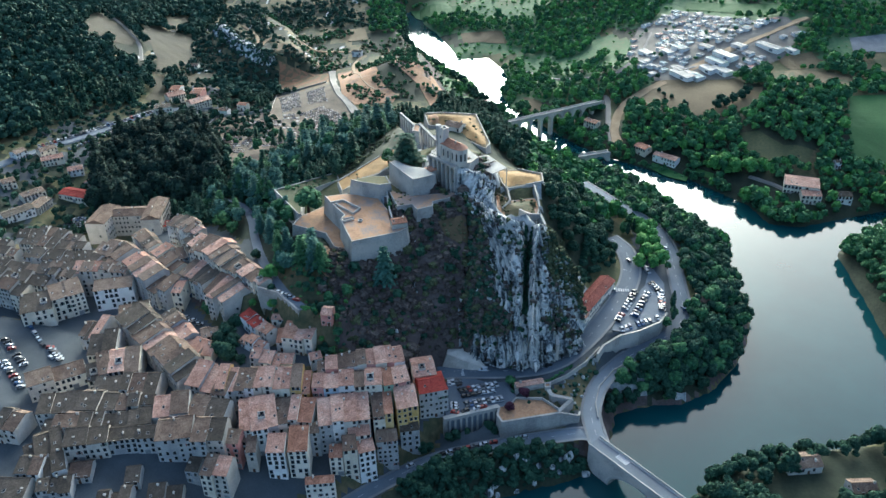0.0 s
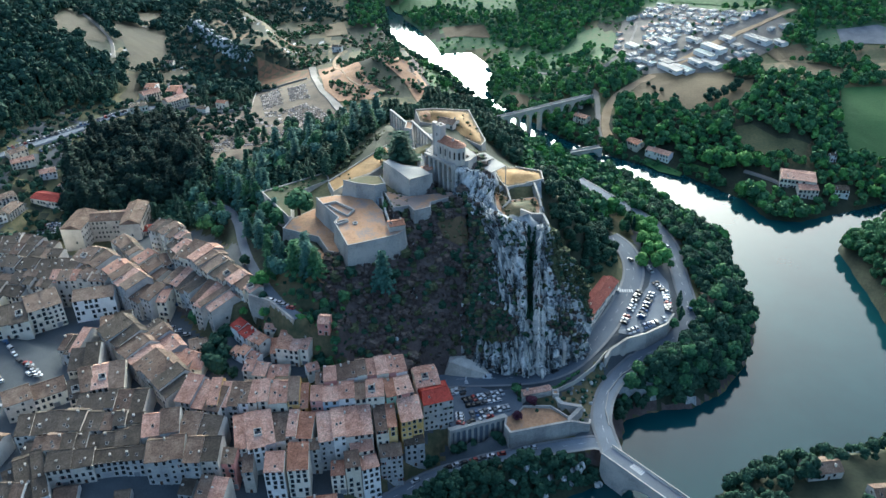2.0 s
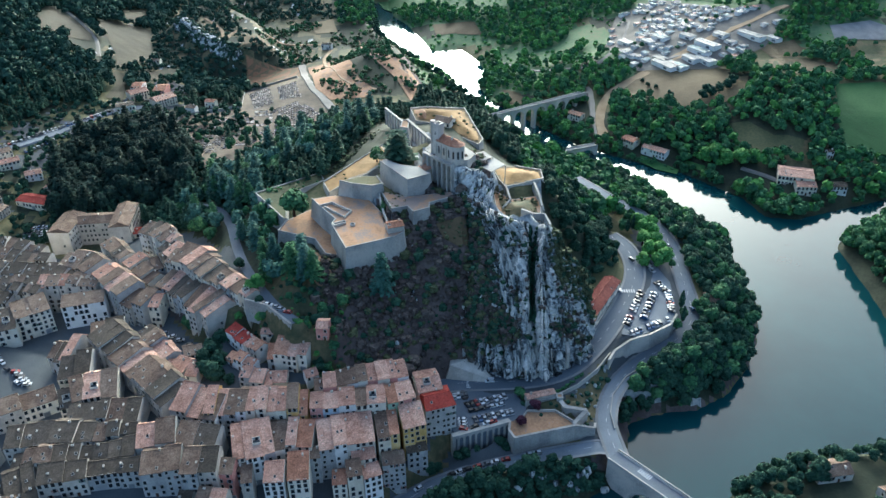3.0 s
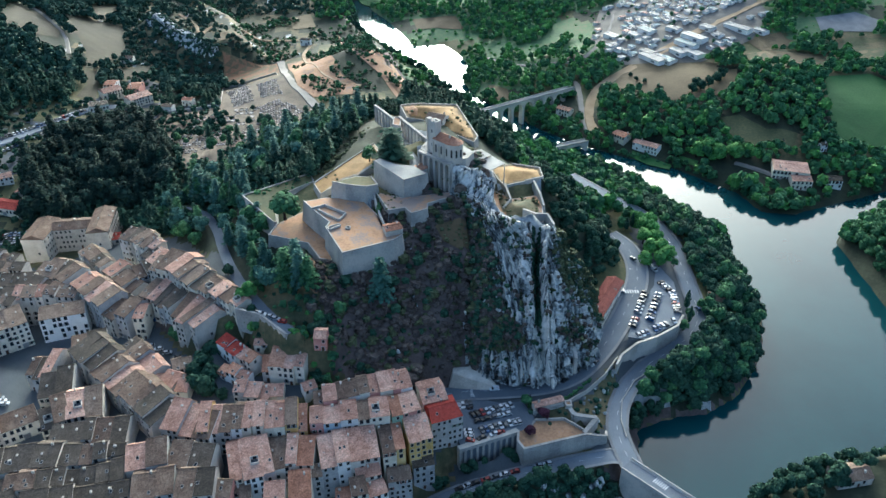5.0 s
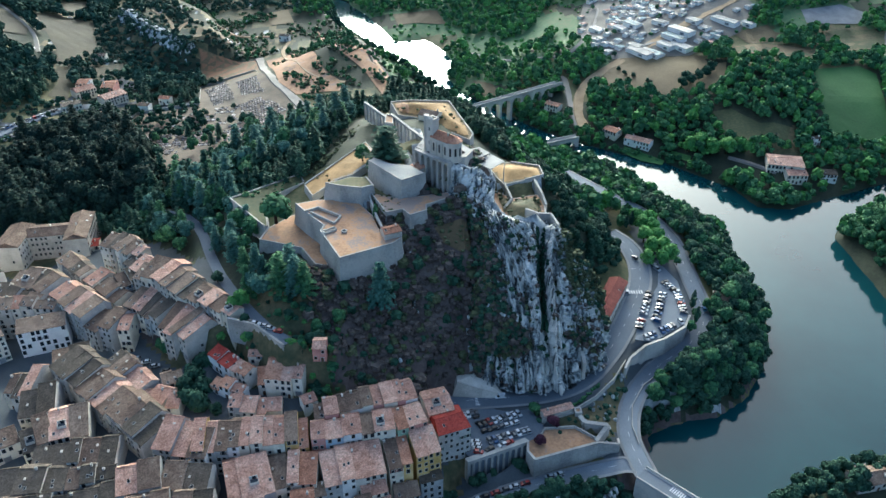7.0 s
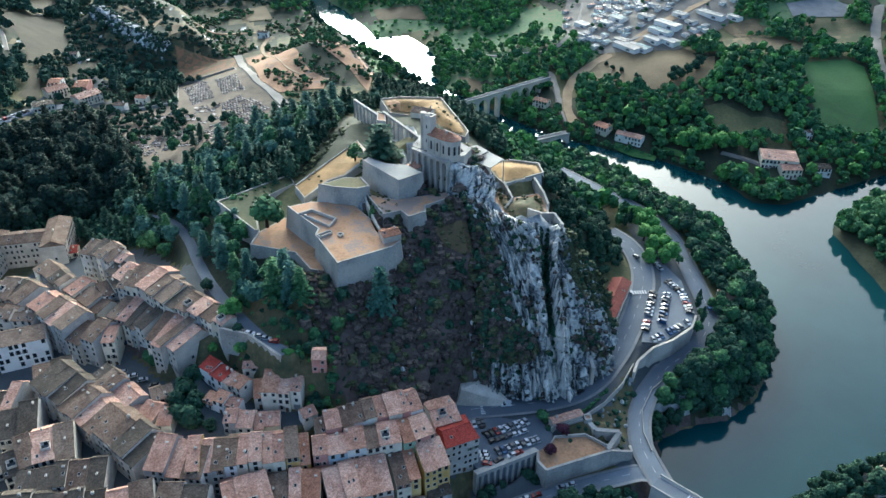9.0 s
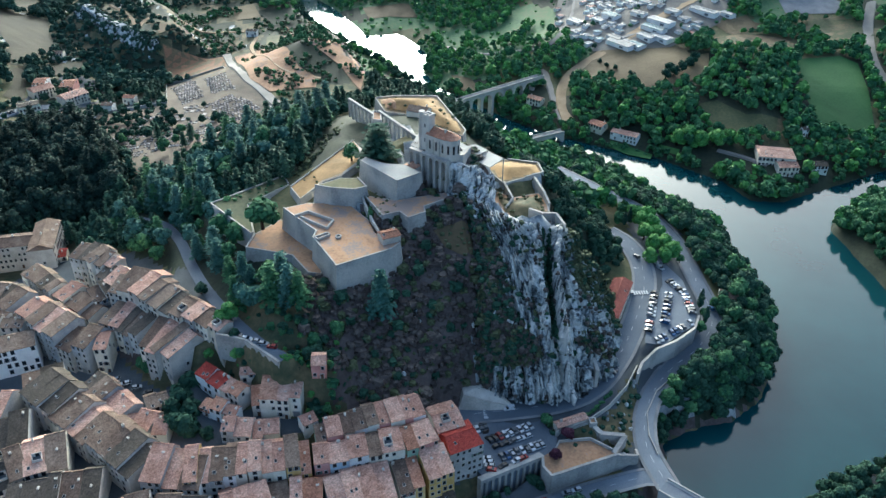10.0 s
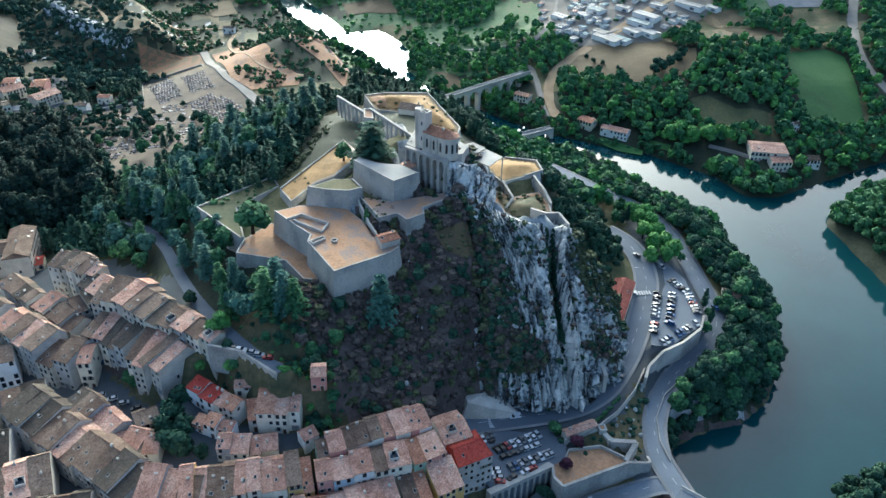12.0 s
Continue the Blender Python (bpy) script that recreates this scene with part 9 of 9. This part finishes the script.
for k, (at, s) in enumerate((((125.8, 140.1, 28.5), 1.5), ((121.8, 137.4, 28.5), 1.4), ((132.2, 65.3, 24), 1.7), ((129.9, 55.1, 23), 1.5), ((312.3, 257.3, 17.6), 1.6), ((316.4, 258.1, 17), 1.6), ((310.4, 259, 18.3), 1.5))):
    tree(at, "column", s, LEAF_DARK, "dark narrow cypress among broadleaf trees", 0.95, k, "cypress")
for k, (at, s) in enumerate((((125.1, 50.2, 22), 3.0), ((131.3, 58.7, 23), 2.6), ((137.9, 100.6, 26), 2.4), ((142.3, 62.3, 19.9), 3.0), ((141.4, 68, 21.1), 2.8), ((144.7, 59.1, 20.3), 3.2))):
    tree(at, "round", s, LEAF, "green tree beside the quay road", 1.0, k)
for k, (at, s) in enumerate((((261.6, 199.9, 2.8), 4.0), ((248.7, 198.1, 2.5), 4.4), ((240.1, 200.5, 0.9), 3.6), ((277, 205.8, 3), 3.6), ((219, 270, 5.6), 6.4), ((227, 269.1, 7.9), 6.4), ((241.1, 256.7, 9.3), 6.4), ((232.2, 260.4, 7.2), 6.4), ((250.5, 254.4, 11.3), 3.6), ((289.8, 229.1, 10), 4.2), ((261.9, 257.3, 15.1), 3.6))):
    tree(at, "round", s, LEAF_BRIGHT if 4 <= k <= 7 else LEAF, "large green tree on the far bank", 1.0, k)
for k, (at, s) in enumerate((((205.2, 396.7, 23.9), 2.0), ((206.7, 385.8, 23.7), 2.2), ((211.8, 378.9, 24.1), 2.2), ((220, 360.1, 24.3), 2.0), ((219.5, 365.7, 24.7), 1.8), ((241.1, 346.3, 26.2), 4.4), ((249, 348.4, 27.4), 4.4), ((256.8, 350.8, 29.5), 4.4), ((265.1, 356.2, 31), 4.4), ((271.6, 360.8, 32.9), 4.4), ((246.9, 353.2, 28.1), 4.4), ((209.7, 423.3, 27.1), 2.4), ((-98, 297.8, 35.4), 4.4), ((-103.7, 306.2, 33.7), 3.6), ((-136, 341.3, 27.7), 2.0), ((-164.4, 324.7, 25.9), 1.6), ((-153.8, 326, 27), 1.6), ((-264.7, 467.1, 25.3), 3.0))):
    tree(at, "round", s, LEAF_DARK, "dark green tree at the edge of a field", 1.0, k)

for k, (at, s) in enumerate((((-81.4, 42, 48), 3.2), ((-75.9, 37.8, 47), 2.8), ((-70.3, 31.4, 46), 3.4), ((-62.7, 25.5, 52), 3.0), ((-59, 23.7, 50), 2.8), ((-48.6, 22.1, 44), 3.2), ((-46.3, 21.9, 42), 2.8), ((-51.1, 22.9, 48), 2.4), ((-44.6, 19.6, 40), 2.4))):
    tree(at, "round", s, LEAF_BRIGHT if k % 3 == 0 else LEAF_DARK, "green garden tree on the bank below the hill road", 1.0, k)
